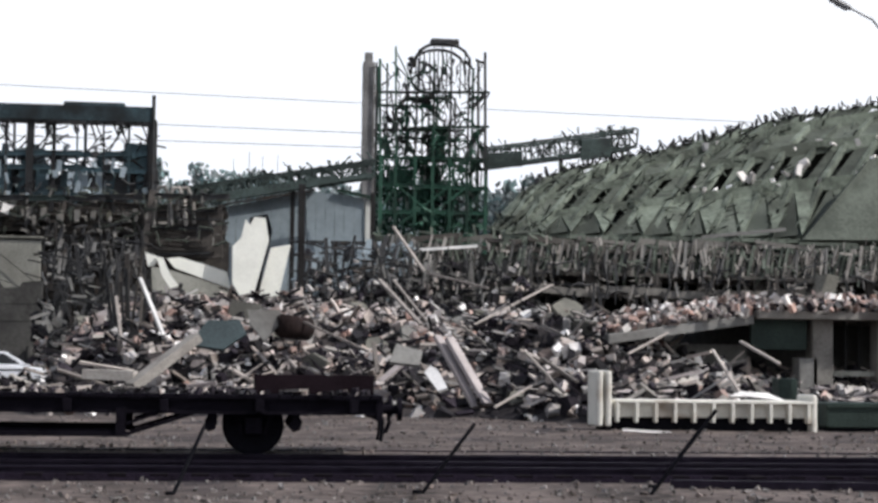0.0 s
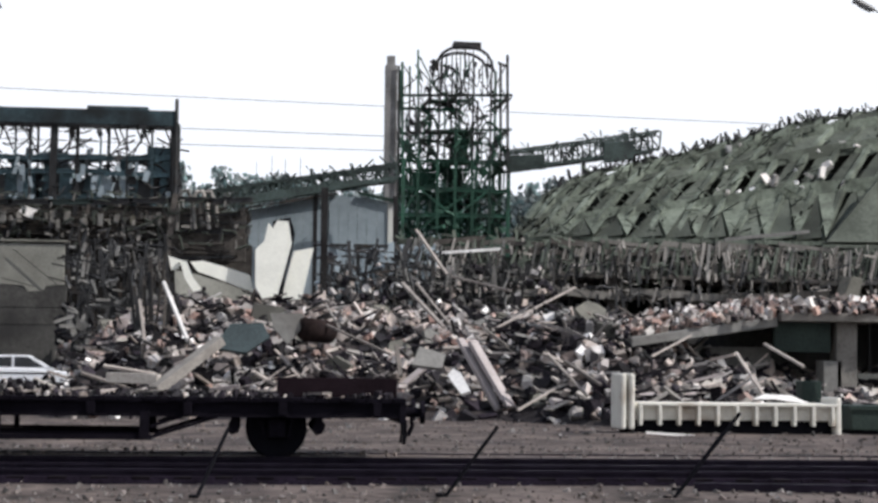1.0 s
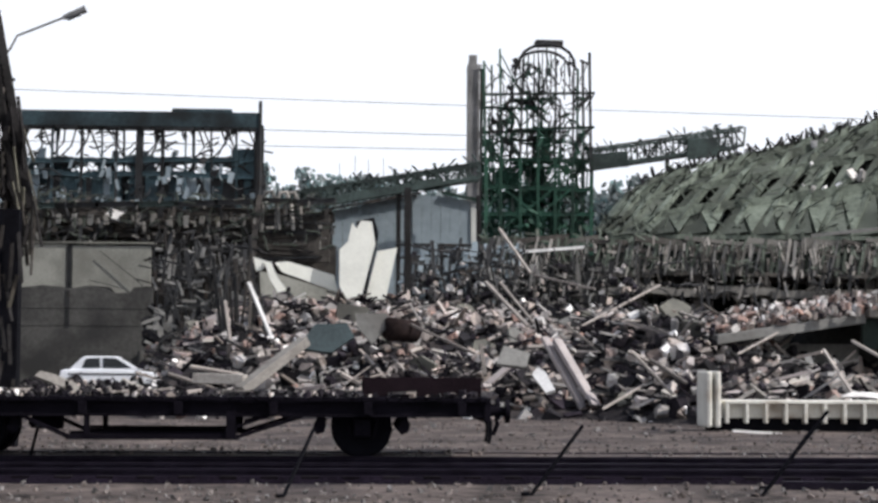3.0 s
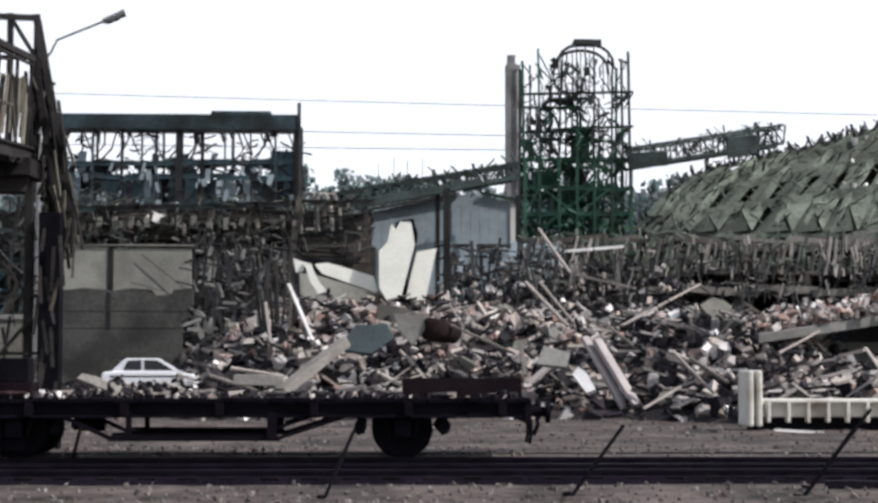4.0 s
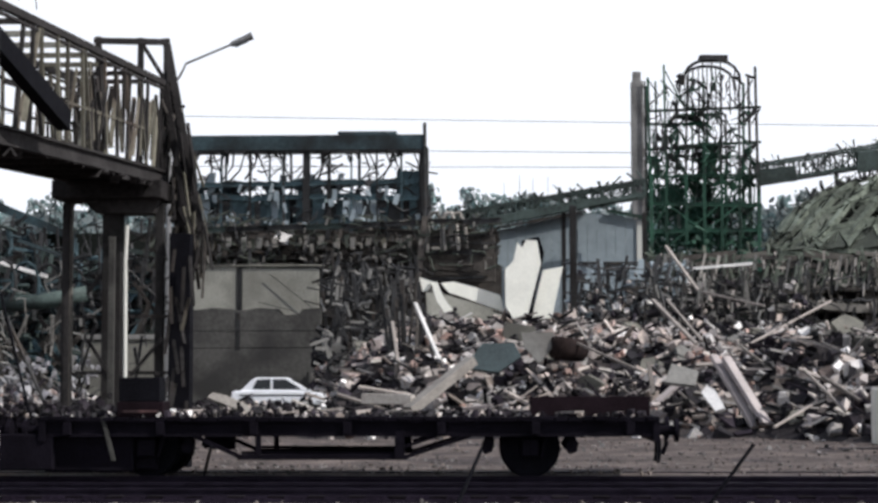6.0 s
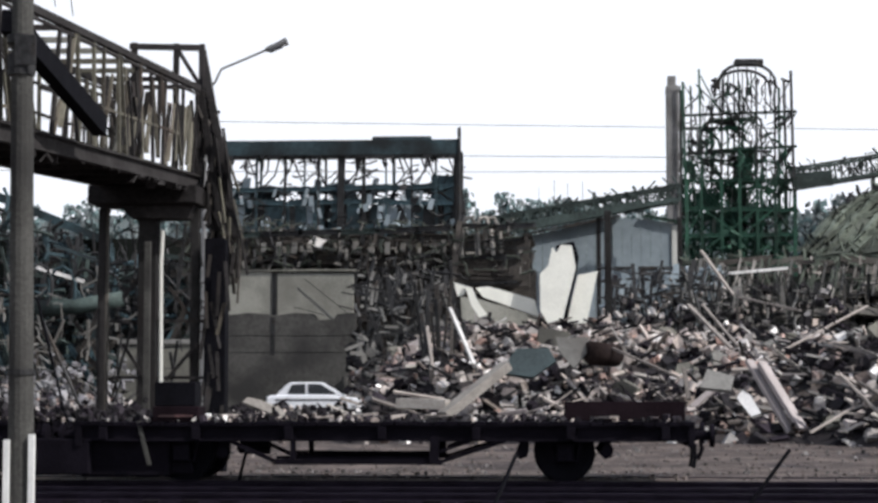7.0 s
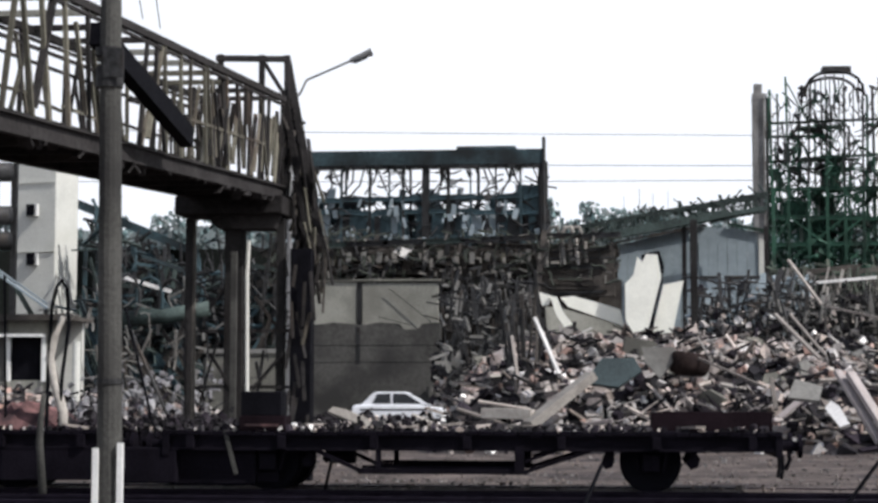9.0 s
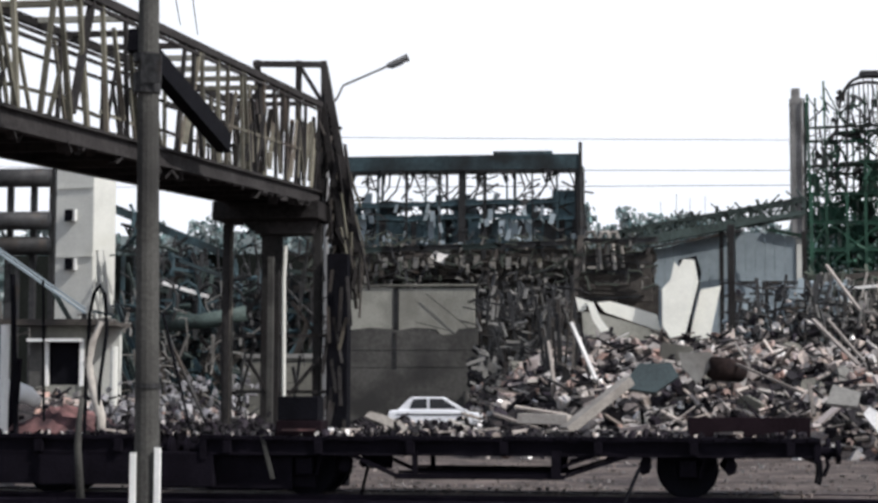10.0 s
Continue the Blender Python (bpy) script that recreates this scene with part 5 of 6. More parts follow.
# ---- conveyor trough and blue shed ----
cb = truss("inclined_conveyor", (-2.85, 112.00, 11.49), (9.46, 112.00, 13.58), 0.9, 2.0, 18, DKGREEN, "dark wrecked inclined conveyor over the shed", "conveyor", 1.6)
part("trough", Geo().hexa([Vector(p) for p in ((-2.21, 111.80, 11.28), (7.02, 111.80, 13.00), (7.13, 113.60, 13.17), (-2.25, 113.60, 11.43), (-2.23, 111.80, 11.84), (7.01, 111.80, 13.50), (7.12, 113.60, 13.68), (-2.26, 113.60, 12.00))]), DKGREEN, cb)
for x in (-1.95, 4.22, 9.37):
    part("trestle_leg", Geo().beam((x, 112.5, 0), (x, 112.5, 12.43), 0.28), SOOTCOL, cb)

shed = thing("blue_shed", (4.76, 118, 0), "pale blue corrugated metal shed with a low gable", "shed")
def shed_wall(x0, x1, z0, z1a, z1b, y):
    n = max(2, int((x1 - x0) / 0.55))
    for i in range(n):
        xa, xb = x0 + (x1 - x0) * i / n, x0 + (x1 - x0) * (i + 1) / n
        za, zb = z1a + (z1b - z1a) * i / n, z1a + (z1b - z1a) * (i + 1) / n
        part("cladding_sheet", Geo().hexa([(xa, y - 0.03, z0), (xb - 0.03, y - 0.03, z0), (xb - 0.03, y + 0.05, z0), (xa, y + 0.05, z0), (xa, y - 0.03, za), (xb - 0.03, y - 0.03, zb), (xb - 0.03, y + 0.05, zb), (xa, y + 0.05, za)]), SHEET, shed)
gz = 12.71
shed_wall(-0.46, 5.29, 0, 11.52, gz, 116)
shed_wall(5.29, 7.77, 0, gz, gz - 0.1, 115.9)
shed_wall(7.77, 9.77, 0, gz - 0.1, 12.21, 115.9)
part("roof", Geo().hexa([Vector(p) for p in ((-0.62, 115.60, 11.56), (5.79, 115.60, 12.74), (6.31, 126.00, 13.72), (-0.68, 126.00, 12.43), (-0.62, 115.60, 11.71), (5.79, 115.60, 12.93), (6.31, 126.00, 13.92), (-0.68, 126.00, 12.59))]), STEEL, shed)
part("roof", Geo().hexa([Vector(p) for p in ((7.27, 115.60, 12.78), (9.94, 115.60, 12.18), (10.84, 126.00, 13.10), (7.92, 126.00, 13.76), (7.26, 115.60, 12.97), (9.94, 115.60, 12.47), (10.83, 126.00, 13.42), (7.92, 126.00, 13.96))]), GREENST, shed)
part("side_wall", Geo().span(9.77 - 0.1, 9.77, 116, 126, 0, 12.13), SHEET, shed)
part("corner_trim", Geo().span(9.16, 9.76, 115.75, 115.85, 0, 12.20), WHITEWALL, shed)
part("rail", Geo().span(5.30, 9.84, 115.6, 115.8, 9.31, 9.50), STEEL, shed)
for x in (6.68, 7.39, 8.89):
    part("strut", Geo().beam((x, 112, 0), (x + rnd.uniform(-0.6, 0.6), 113, 9.07), 0.12), STEEL, shed)

# ---- long frame building with its roof still up ----
BY = 125.0
bx0, bx1 = -24.51, -5.26
rz0, rz1 = 18.23, 19.24
hall = thing("frame_building", ((bx0 + bx1) / 2, BY + 5, 0), "burnt steel frame hall, roof still standing", "building")
part("roof", Geo().span(bx0, bx1, BY - 0.3, BY + 2.6, rz0, rz1 - 0.1), BLUEST, hall, bevel=0.05)
part("roof_edge", Geo().span(bx0 - 0.1, bx1 + 0.1, BY - 0.5, BY - 0.3, rz0 - 0.05, rz1), BLUEST, hall)
part("roof_box", Geo().span(-11.44, -7.22, BY, BY + 2, rz1 - 0.15, 19.55), BLUEST, hall)
mids = [15.92, 14.83, 12.89]
nb = 12
for yy in (BY, BY + 2.4):
    front = yy == BY
    for i in range(nb + 1):
        x = bx0 + (bx1 - bx0) * i / nb + rnd.uniform(-0.5, 0.5) * (0 < i < nb)
        if not front and i % 3:
            continue
        w = 0.5 if i in (0, 7, 12) else rnd.uniform(0.12, 0.24)
        part("column", Geo().ibeam((x, yy, 0), (x + rnd.uniform(-0.25, 0.25), yy, rz0), w, w), BLUEST if i % 2 and i != 7 else STEEL, hall)
    for k, z in enumerate(mids):
        if not front and k:
            continue
        xs2 = bx0
        while xs2 < bx1:
            xe = min(bx1, xs2 + rnd.uniform(2.5, 7))
            part("girder", Geo().ibeam((xs2, yy, z + rnd.uniform(-0.15, 0.15)), (xe, yy, z + rnd.uniform(-0.2, 0.2)), 0.2, 0.34), BLUEST, hall)
            xs2 = xe
    for i in range(nb):
        x, xn = bx0 + (bx1 - bx0) * i / nb, bx0 + (bx1 - bx0) * (i + 1) / nb
        if rnd.random() < 0.5:
            m1 = Vector(((x + xn) / 2 + rnd.uniform(-0.4, 0.4), yy, (mids[0] + rz0) / 2))
            part("bent_strut", Geo().tube(((x, yy, mids[0] + 0.2), m1, (x + rnd.uniform(0.2, 1.4), yy, rz0)), 0.07, 6), STEEL, hall)
        if front and rnd.random() < 0.5:
            part("truss_strut", Geo().beam(((x + xn) / 2, yy, rz0), (xn, yy, mids[0] + rnd.uniform(0, 0.7)), 0.11), STEEL, hall)
xs2 = bx0
while xs2 < bx1 - 0.4:
    w = rnd.uniform(0.35, 1.1)
    if rnd.random() < 0.8:
        part("wall_sheet", Geo().box((xs2 + w / 2, BY + 0.35, (mids[1] + mids[2]) / 2 + rnd.uniform(-0.3, 0.2)), (w, 0.06, (mids[1] - mids[2]) * rnd.uniform(0.75, 1.2)), turn(0, rnd.uniform(-4, 4), rnd.uniform(-8, 8)), 0.06), rnd.choice((BLUEST, BLUEST, BLUEST, STEEL, STEEL, SHEET)), hall)
    xs2 += w
for i in range(80):
    x = rnd.uniform(bx0, bx1 - 0.8)
    z = rnd.uniform(mids[2] - 0.4, mids[0] + 0.1)
    part("torn_sheet", Geo().box((x, BY + rnd.uniform(0.3, 4), z), (rnd.uniform(0.3, 1.2), 0.06, rnd.uniform(0.5, 1.8)), turn(rnd.uniform(-10, 10), rnd.uniform(-12, 12), rnd.uniform(-30, 30)), 0.15), rnd.choice((BLUEST, BLUEST, BLUEST, STEEL, STEEL, SHEET)), hall)
for i in range(30):
    x = rnd.uniform(bx0, bx1 - 0.5)
    part("hanging_strip", Geo().beam((x, BY - 0.1, rz0), (x + rnd.uniform(-0.4, 0.4), BY - 0.1, rz0 - rnd.uniform(0.2, 1.1)), 0.18, 0.05), STEEL, hall)
part("back_wall", Geo().span(bx0, bx1, BY + 3.6, BY + 3.8, 0, mids[2] + 0.9), BLUEST, hall)
part("end_sheet", Geo().span(-7.22, bx1, BY + 0.2, BY + 0.4, mids[0] - 1.2, mids[0] + 0.8), BLUEST, hall)
g = Geo()
for i in range(420):
    low = i % 6 != 0
    p = Vector((rnd.uniform(bx0, bx1), BY + rnd.uniform(-0.2, 2.6), rnd.uniform(mids[2] - 0.6, mids[0]) if low else rnd.uniform(mids[0], rz0)))
    d = Vector((rnd.uniform(-1.3, 1.3), rnd.uniform(-0.4, 0.4), rnd.uniform(-0.7, 0.7))) * rnd.uniform(0.3, 1.0)
    side = Vector((d.z, 0, -d.x)) * rnd.uniform(-0.5, 0.5)
    if i % 3 or not low:
        g.tube((p - d, p - d * 0.3 + side, p + d * 0.4 + side * 0.5, p + d), rnd.uniform(0.03, 0.08), 5)
    else:
        g.box(p, (rnd.uniform(0.15, 0.6), 0.05, rnd.uniform(0.15, 0.6)), turn(rnd.uniform(-30, 30), rnd.uniform(-60, 60), rnd.uniform(-40, 40)), 0.3)
part("hanging_scrap", g, STEEL, hall, "black bent scrap hanging in the frame", kind="stuff")
g = Geo()
for i in range(46):
    p = Vector((rnd.uniform(bx0, bx1), BY - 0.3, rnd.uniform(mids[2] - 0.5, mids[1] + 0.5)))
    g.beam(p, p + Vector((rnd.uniform(-0.25, 0.25), rnd.uniform(-0.2, 0.2), rnd.uniform(0.3, 0.8))), rnd.uniform(0.08, 0.4), 0.05)
part("torn_cladding", g, SHEET, hall, "pale blue torn cladding strips", kind="stuff")
g = Geo()
x = bx0
while x < bx1:
    w = rnd.uniform(0.2, 0.7)
    g.box((x + w / 2, BY - 0.42, rz0 - 0.1), (w, 0.06, rnd.uniform(0.1, 0.55)), turn(0, rnd.uniform(-10, 10), 0), 0.2)
    x += w * rnd.uniform(0.9, 1.6)
part("eaves_lining", g, STEEL, hall, "ragged torn edge under the roof", kind="stuff")
mp = (-5.17, 124.00, 20.07)
single("roof_mast", Geo().tube(((mp[0], 124.5, 0), (mp[0], 124.5, mp[2])), 0.13, 8), STEEL, "thin dark mast at the end of the hall", "mast")

# ---- brown collapsed floors ----
wreck = thing("collapsed_floors", (-8.65, 98, 0), "collapsed rust-brown floors and girders in layers", "wreck")
WX0, WX1 = -18.78, 0.00
wz = [7.99, 8.54, 8.91, 9.37, 9.77]
for k, z in enumerate(wz):
    for yy in (95, 97.5):
        x0 = WX0 - rnd.uniform(0, 1)
        while x0 < WX1:
            x1 = min(WX1, x0 + rnd.uniform(2.5, 6))
            part("girder", Geo().ibeam((x0, yy, z + rnd.uniform(-0.2, 0.2)), (x1, yy, z + rnd.uniform(-0.2, 0.2)), 0.25, rnd.uniform(0.25, 0.5)), BROWNST, wreck)
            x0 = x1 + rnd.uniform(-0.3, 0.2)
for k in range(9):
    xa, xb = WX0 + (WX1 - WX0) * k / 9, WX0 + (WX1 - WX0) * (k + 1) / 9
    part("sagging_girder", Geo().ibeam((xa, 93.6, 9.75 + 0.06 * k + rnd.uniform(-0.08, 0.08)), (xb + 0.2, 93.6, 9.82 + 0.06 * k), 0.22, 0.3), rnd.choice((DKGREEN, STEEL)), wreck)
part("floor_slab", Geo().span(WX0, WX1, 95.5, 101, wz[1] - 0.1, wz[1] + 0.2), BROWNST, wreck)
part("floor_slab", Geo().span(WX0, WX1 - 2, 96.5, 101, wz[3] - 0.1, wz[3] + 0.15), BROWNST, wreck)
part("rear_wall", Geo().span(WX0, WX1, 100.5, 101, 0, wz[3]), BROWNST, wreck)
part("front_screen", Geo().span(-4.44, -0.12, 94.3, 94.6, 7.02, 9.54), BROWNST, wreck, bevel=0.04)
for i in range(9):
    z = 7.02 + (9.54 - 7.02) * (i + 0.5) / 9
    part("screen_slat", Geo().beam((-4.44 + rnd.uniform(0, 1.2), 94.2, z + rnd.uniform(-0.12, 0.12)), (-0.12 - rnd.uniform(0, 1.5), 94.2, z + rnd.uniform(-0.2, 0.2)), 0.1, rnd.uniform(0.06, 0.2)), rnd.choice((BROWNST, BROWNST, STEEL)), wreck)
for i in range(60):
    x = rnd.uniform(WX0, WX1)
    z = rnd.choice(wz)
    part("short_post", Geo().beam((x, 94.9, z), (x + rnd.uniform(-0.2, 0.2), 94.9, z + rnd.uniform(0.3, 0.75)), rnd.uniform(0.1, 0.26), 0.1), rnd.choice((BROWNST, BROWNST, STEEL, CHIMNEY)), wreck)
for i in range(14):
    x = -16.2 + 0.84 * i
    part("floor_stub", Geo().box((x, 94.3, 9.15 + rnd.uniform(-0.06, 0.06)), (0.26, 0.2, rnd.uniform(0.45, 0.75)), turn(0, rnd.uniform(-8, 8), 0), 0.15), rnd.choice((OCHRE, CHIMNEY, COLUMN2)), wreck)
for i in range(10):
    x = WX0 + (WX1 - WX0) * i / 9
    part("column", Geo().box((x, 96, wz[0] / 2), (0.45, 0.45, wz[0])), BROWNST, wreck)
tangle("grey_scrap", WX0, WX1, wz[0] - 0.3, wz[4] + 0.9, 93, 96, 260, VAULTPAN, "grey-green scrap heaped over the collapsed floors", 0.9, 0.12, 0.3)
tangle("wreck_scrap", WX0, WX1, wz[0] - 0.4, wz[4] + 0.7, 93, 95, 130, STEEL, "black scrap hanging over the collapsed floors", 1.4, 0.09, 0.45)
tangle("wreck_scrap", WX0, WX1, wz[0] - 0.4, wz[4] + 0.5, 93, 95, 110, COLUMN2, "pale scrap hanging over the collapsed floors", 0.5, 0.13, 0.6)
loop = thing("bent_hoops", (-2.97, 94.00, 9.64), "pale bent conduit hoops above the wreck", "conduit")
for dx in (0, 0.75, 1.2):
    c = Vector((-3.44, 94.00, 9.63)) + Vector((dx, dx * 0.3, 0))
    part("hoop", Geo().tube([c + Vector((-0.35 + 0.1 * dx, 0, -1.0)), c + Vector((-0.3, 0, 0.6)), c + Vector((-0.1, 0, 1.1)), c + Vector((0.2, 0, 1.15)), c + Vector((0.45, 0, 0.6)), c + Vector((0.6, 0, -0.9))], 0.12, 8), CONCRETE if dx else CHIMNEY, loop)
single("slanting_girder", Geo().ibeam((-5.06, 93.5, 0.4), (-3.85, 93.50, 10.52), 0.3, 0.3), BROWNST, "rusty girder slanting out of the wreck", "girder")
single("white_scrap", Geo().box((-11.58, 94.50, 9.48), (0.8, 0.3, 0.5), turn(0, 20, 10), 0.25), PALERUB, "white crumpled scrap lying on the wreck", "scrap")

# ---- torn frame below the vault ----
FY = 93.0
fx0, fx1 = 7.91, 46.0
fz = [5.68, 6.53, 8.35]
band = thing("torn_frame", ((fx0 + fx1) / 2, FY + 3, 0), "grey-brown torn concrete frame with leaning posts", "ruin")
for yy in (FY, FY + 3.5, FY + 7):
    for k, z in enumerate(fz):
        x = fx0
        while x < fx1:
            xn = x + (rnd.uniform(1.2, 3.6) if yy == FY else rnd.uniform(3, 7))
            part("beam", Geo().beam((x, yy + rnd.uniform(-0.2, 0.2), z + rnd.uniform(-0.22, 0.12)), (min(xn + 0.4, fx1), yy + rnd.uniform(-0.2, 0.2), z + rnd.uniform(-0.3, 0.16)), rnd.uniform(0.12, 0.3), rnd.uniform(0.12, 0.32) if k else 0.4), rnd.choice((BROWNST, COLUMN2, COLUMN, VAULTPAN, COLUMN)), band)
            x = xn
x = fx0
while x < fx1:
    le = rnd.gauss(-0.4, 0.16)
    part("post", Geo().beam((x, FY + rnd.uniform(-0.2, 0.2), fz[1] - 0.1), (x - le, FY + rnd.uniform(-0.2, 0.2), fz[2] + rnd.uniform(-0.35, 0.1)), rnd.uniform(0.08, 0.17), 0.14), rnd.choice((CHIMNEY, CHIMNEY, VAULT, VAULT, COLUMN2, CONCRETE)), band)
    x += rnd.uniform(0.26, 0.48)
x = fx0
while x < fx1:
    part("post", Geo().beam((x, FY + 4 + rnd.uniform(-0.3, 0.5), 0), (x + rnd.gauss(0, 0.3), FY + 4, fz[2] + rnd.uniform(-0.7, 0)), rnd.uniform(0.16, 0.3), 0.2), rnd.choice((COLUMN, BROWNST, STEEL)), band)
    x += rnd.uniform(0.9, 1.7)
x = fx0 + 1
while x < fx1:
    part("lower_column", Geo().box((x, FY + 0.5, fz[1] / 2), (0.5, 0.5, fz[1])), BROWNST, band)
    x += rnd.uniform(2.5, 4.5)
# backing wall, its near black is the shade inside the frame
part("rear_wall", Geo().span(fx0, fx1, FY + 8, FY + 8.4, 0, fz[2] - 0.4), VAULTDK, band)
part("mid_slab", Geo().span(fx0, fx1, FY + 0.2, FY + 8, fz[1] - 0.15, fz[1] + 0.1), BROWNST, band)
tangle("tangled_bars", fx0, fx1, fz[0] - 1.5, fz[2] - 0.2, FY - 1.5, FY + 2, 240, COLUMN, "tangled grey bars hanging in the torn frame", 1.6, 0.11, 0.7)
tangle("tangled_bars", fx0, fx1, fz[0] - 2, fz[1] + 0.6, FY - 3, FY + 1, 260, STEEL, "tangled black bars before the torn frame", 1.8, 0.12, 0.5)
tangle("pale_laths", fx0, fx1, fz[1] - 1.4, fz[2] - 0.1, FY - 1, FY + 2, 520, CONCRETE, "pale broken laths in the torn frame", 0.9, 0.1, 0.75)
tangle("grey_laths", fx0, fx1, fz[1] - 0.6, fz[2] + 0.35, FY - 1, FY + 2, 330, VAULT, "grey-green broken laths in the torn frame", 0.9, 0.11, 0.6)

# ---- lattice vault roof ----
VOUT = [(16.16, 9.64), (17.61, 11.36), (19.20, 12.80), (21.56, 13.89), (26.86, 15.20), (33.16, 17.04), (38.53, 18.65), (45.36, 19.96), (52.05, 20.71)]
vs = 1.9 + (fz[2] - 1.9) * 1.11 + 0.1
NA, NB = 15, 4


def vault(a, b, lift=0.0):
    """a along the roof 0..1, b up the slope from the springing (0) to the crest (1)."""
    b = float(np.interp(b, (0, 0.25, 0.5, 0.75, 1, 1.2), (0, 0.32, 0.585, 0.81, 1, 1.2)))
    u = a ** 1.15
    xc = VOUT[0][0] + (VOUT[-1][0] - VOUT[0][0]) * u
    zc = float(np.interp(xc, [p[0] for p in VOUT], [p[1] for p in VOUT]))
    yc = 106 + 15 * u ** 0.6
    xb = VOUT[0][0] + 0.2 + (44.0 - VOUT[0][0]) * (a * 0.97)
    t = b * math.pi / 2
    f = 1 - math.cos(t) * 1.0
    k = 0.35 * f + 0.65 * b
    return Vector((xb + (xc - xb) * k, 103 + (yc - 103) * k - lift * 0.8, vs + (zc - vs) * (0.45 * math.sin(t) + 0.55 * b) + lift * 0.6))


roof = thing("lattice_vault", (VOUT[0][0] + 12, 108, 0), "weathered grey-green lattice vault roof, panels blown out", "vault roof")
slant = 0.85
for j in range(NB + 1):
    g = Geo()
    for i in range(NA * 2):
        p, q = vault(i / (NA * 2), j / NB, 0.1), vault((i + 1) / (NA * 2), j / NB, 0.1)
        a = (i + 0.5) / (NA * 2)
        row = (vault(a, 1 / NB) - vault(a, 0)).length
        g.beam(p, q, 0.13 * row if j < NB else 0.3, 0.15 * row if 0 < j < NB else 0.25)
    part("purlin_rib", g, VAULT, roof)
for i in range(-5, NA):
    for j in range(NB):
        a0, a1 = (i + slant * j) / NA, (i + slant * (j + 1)) / NA
        if a0 < 0.0 or a1 > 1.0:
            continue
        part("diagonal_rib", Geo().beam(vault(a0, j / NB, 0.12), vault(a1, (j + 1) / NB, 0.12), 0.3, 0.42), VAULT, roof)
        w = 1 / NA
        miss = rnd.random()
        if j == 3 and miss < 0.12 and a0 > 0.4:
            continue
        gap = rnd.uniform(0.32, 0.5) if j == 1 else rnd.choice((0.05, 0.1, 0.18, 0.3)) if j == 2 else rnd.choice((0.05, 0.1, 0.2, 0.34))
        if j == 1 and a0 < 0.12:
            gap *= 0.4
        c = [vault(min(1, a0 + w * gap), (j + 0.06) / NB), vault(min(1, a0 + w * 0.98), (j + 0.06) / NB), vault(min(1, a1 + w * 0.98), (j + 0.95) / NB), vault(min(1, a1 + w * gap), (j + 0.95) / NB)]
        sink = Vector((0, 0.25, -0.2))
        c = [p + Vector((rnd.uniform(-0.16, 0.16), rnd.uniform(-0.3, 0.3), rnd.uniform(-0.14, 0.14))) for p in c]
        if j == 0:
            continue
        part("roof_panel", Geo().hexa([p + sink for p in c] + c), VAULTPAN, roof)
# folded triangles along the springing
for k in range(17):
    a = k * 1.12 / NA
    w = 1.12 / NA * rnd.uniform(0.9, 1.1)
    if a + w * 1.5 > 1:
        break
    out, back = Vector((0, -0.7, 0.25)), Vector((0, 0.3, -0.1))
    p0, p1, ap, ap2 = vault(a, 0.01), vault(a + w * 0.92, 0.01), vault(a + w * 0.95, 1.02 / NB), vault(a + w * 1.9, 1.02 / NB)
    part("roof_facet", Geo().add([p0 + out * 0.2, p1 + out, ap, p0 + back, p1 + back, ap + back], ((0, 1, 2), (3, 5, 4), (0, 3, 4, 1), (1, 4, 5, 2), (2, 5, 3, 0))), VAULTPAN, roof)
    q1 = vault(a + w * 1.05, 0.01)
    part("roof_facet", Geo().add([q1 + out, ap2 * 0.98 + ap * 0.02, ap, q1 + back * 3, ap2 + back, ap + back * 3], ((0, 1, 2), (3, 5, 4), (0, 3, 4, 1), (1, 4, 5, 2), (2, 5, 3, 0))), VAULT, roof)
pf = [Vector(p) for p in ((34.25, 101.50, 9.24), (40.10, 101.50, 9.30), (41.50, 105.00, 15.43), (39.24, 104.00, 14.35))]
part("end_facet", Geo().hexa([p + Vector((0, 0.4, 0)) for p in pf] + pf), VAULTPAN, roof)
# springing wall near black as well, for the shade under the roof
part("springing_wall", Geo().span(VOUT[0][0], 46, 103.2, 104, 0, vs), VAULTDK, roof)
# rear half of the shell, lower than the crest, near black as inner shade
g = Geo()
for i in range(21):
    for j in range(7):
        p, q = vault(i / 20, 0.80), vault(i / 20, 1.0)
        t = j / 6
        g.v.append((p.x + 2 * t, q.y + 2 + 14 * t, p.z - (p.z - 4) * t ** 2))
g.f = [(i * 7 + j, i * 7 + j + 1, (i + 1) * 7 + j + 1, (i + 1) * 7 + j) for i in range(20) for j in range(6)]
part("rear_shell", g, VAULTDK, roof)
# added dark sheet, so that the roof openings read as shaded
part("shade_sheet", Geo().add([vault(i / 16, j / 4) + Vector((0.4, 4.5, -2.6)) for i in range(17) for j in range(4)], [(i * 4 + j, i * 4 + j + 1, (i + 1) * 4 + j + 1, (i + 1) * 4 + j) for i in range(16) for j in range(3)]), VAULTDK, roof)
g = Geo()
for i in range(260):
    a = rnd.uniform(0.12, 1)
    p = vault(a, rnd.uniform(0.95, 1.02), 0.2)
    d = Vector((rnd.uniform(-0.5, 0.5), rnd.uniform(-0.3, 0.3), rnd.uniform(0.1, 0.75)))
    g.beam(p, p + d, rnd.uniform(0.05, 0.2), 0.07)
part("crest_scrap", g, STEEL, roof, "bent bars and scraps along the crest", kind="stuff")
# pale lumps that stand in for bright sky holes in the roof
g = Geo()
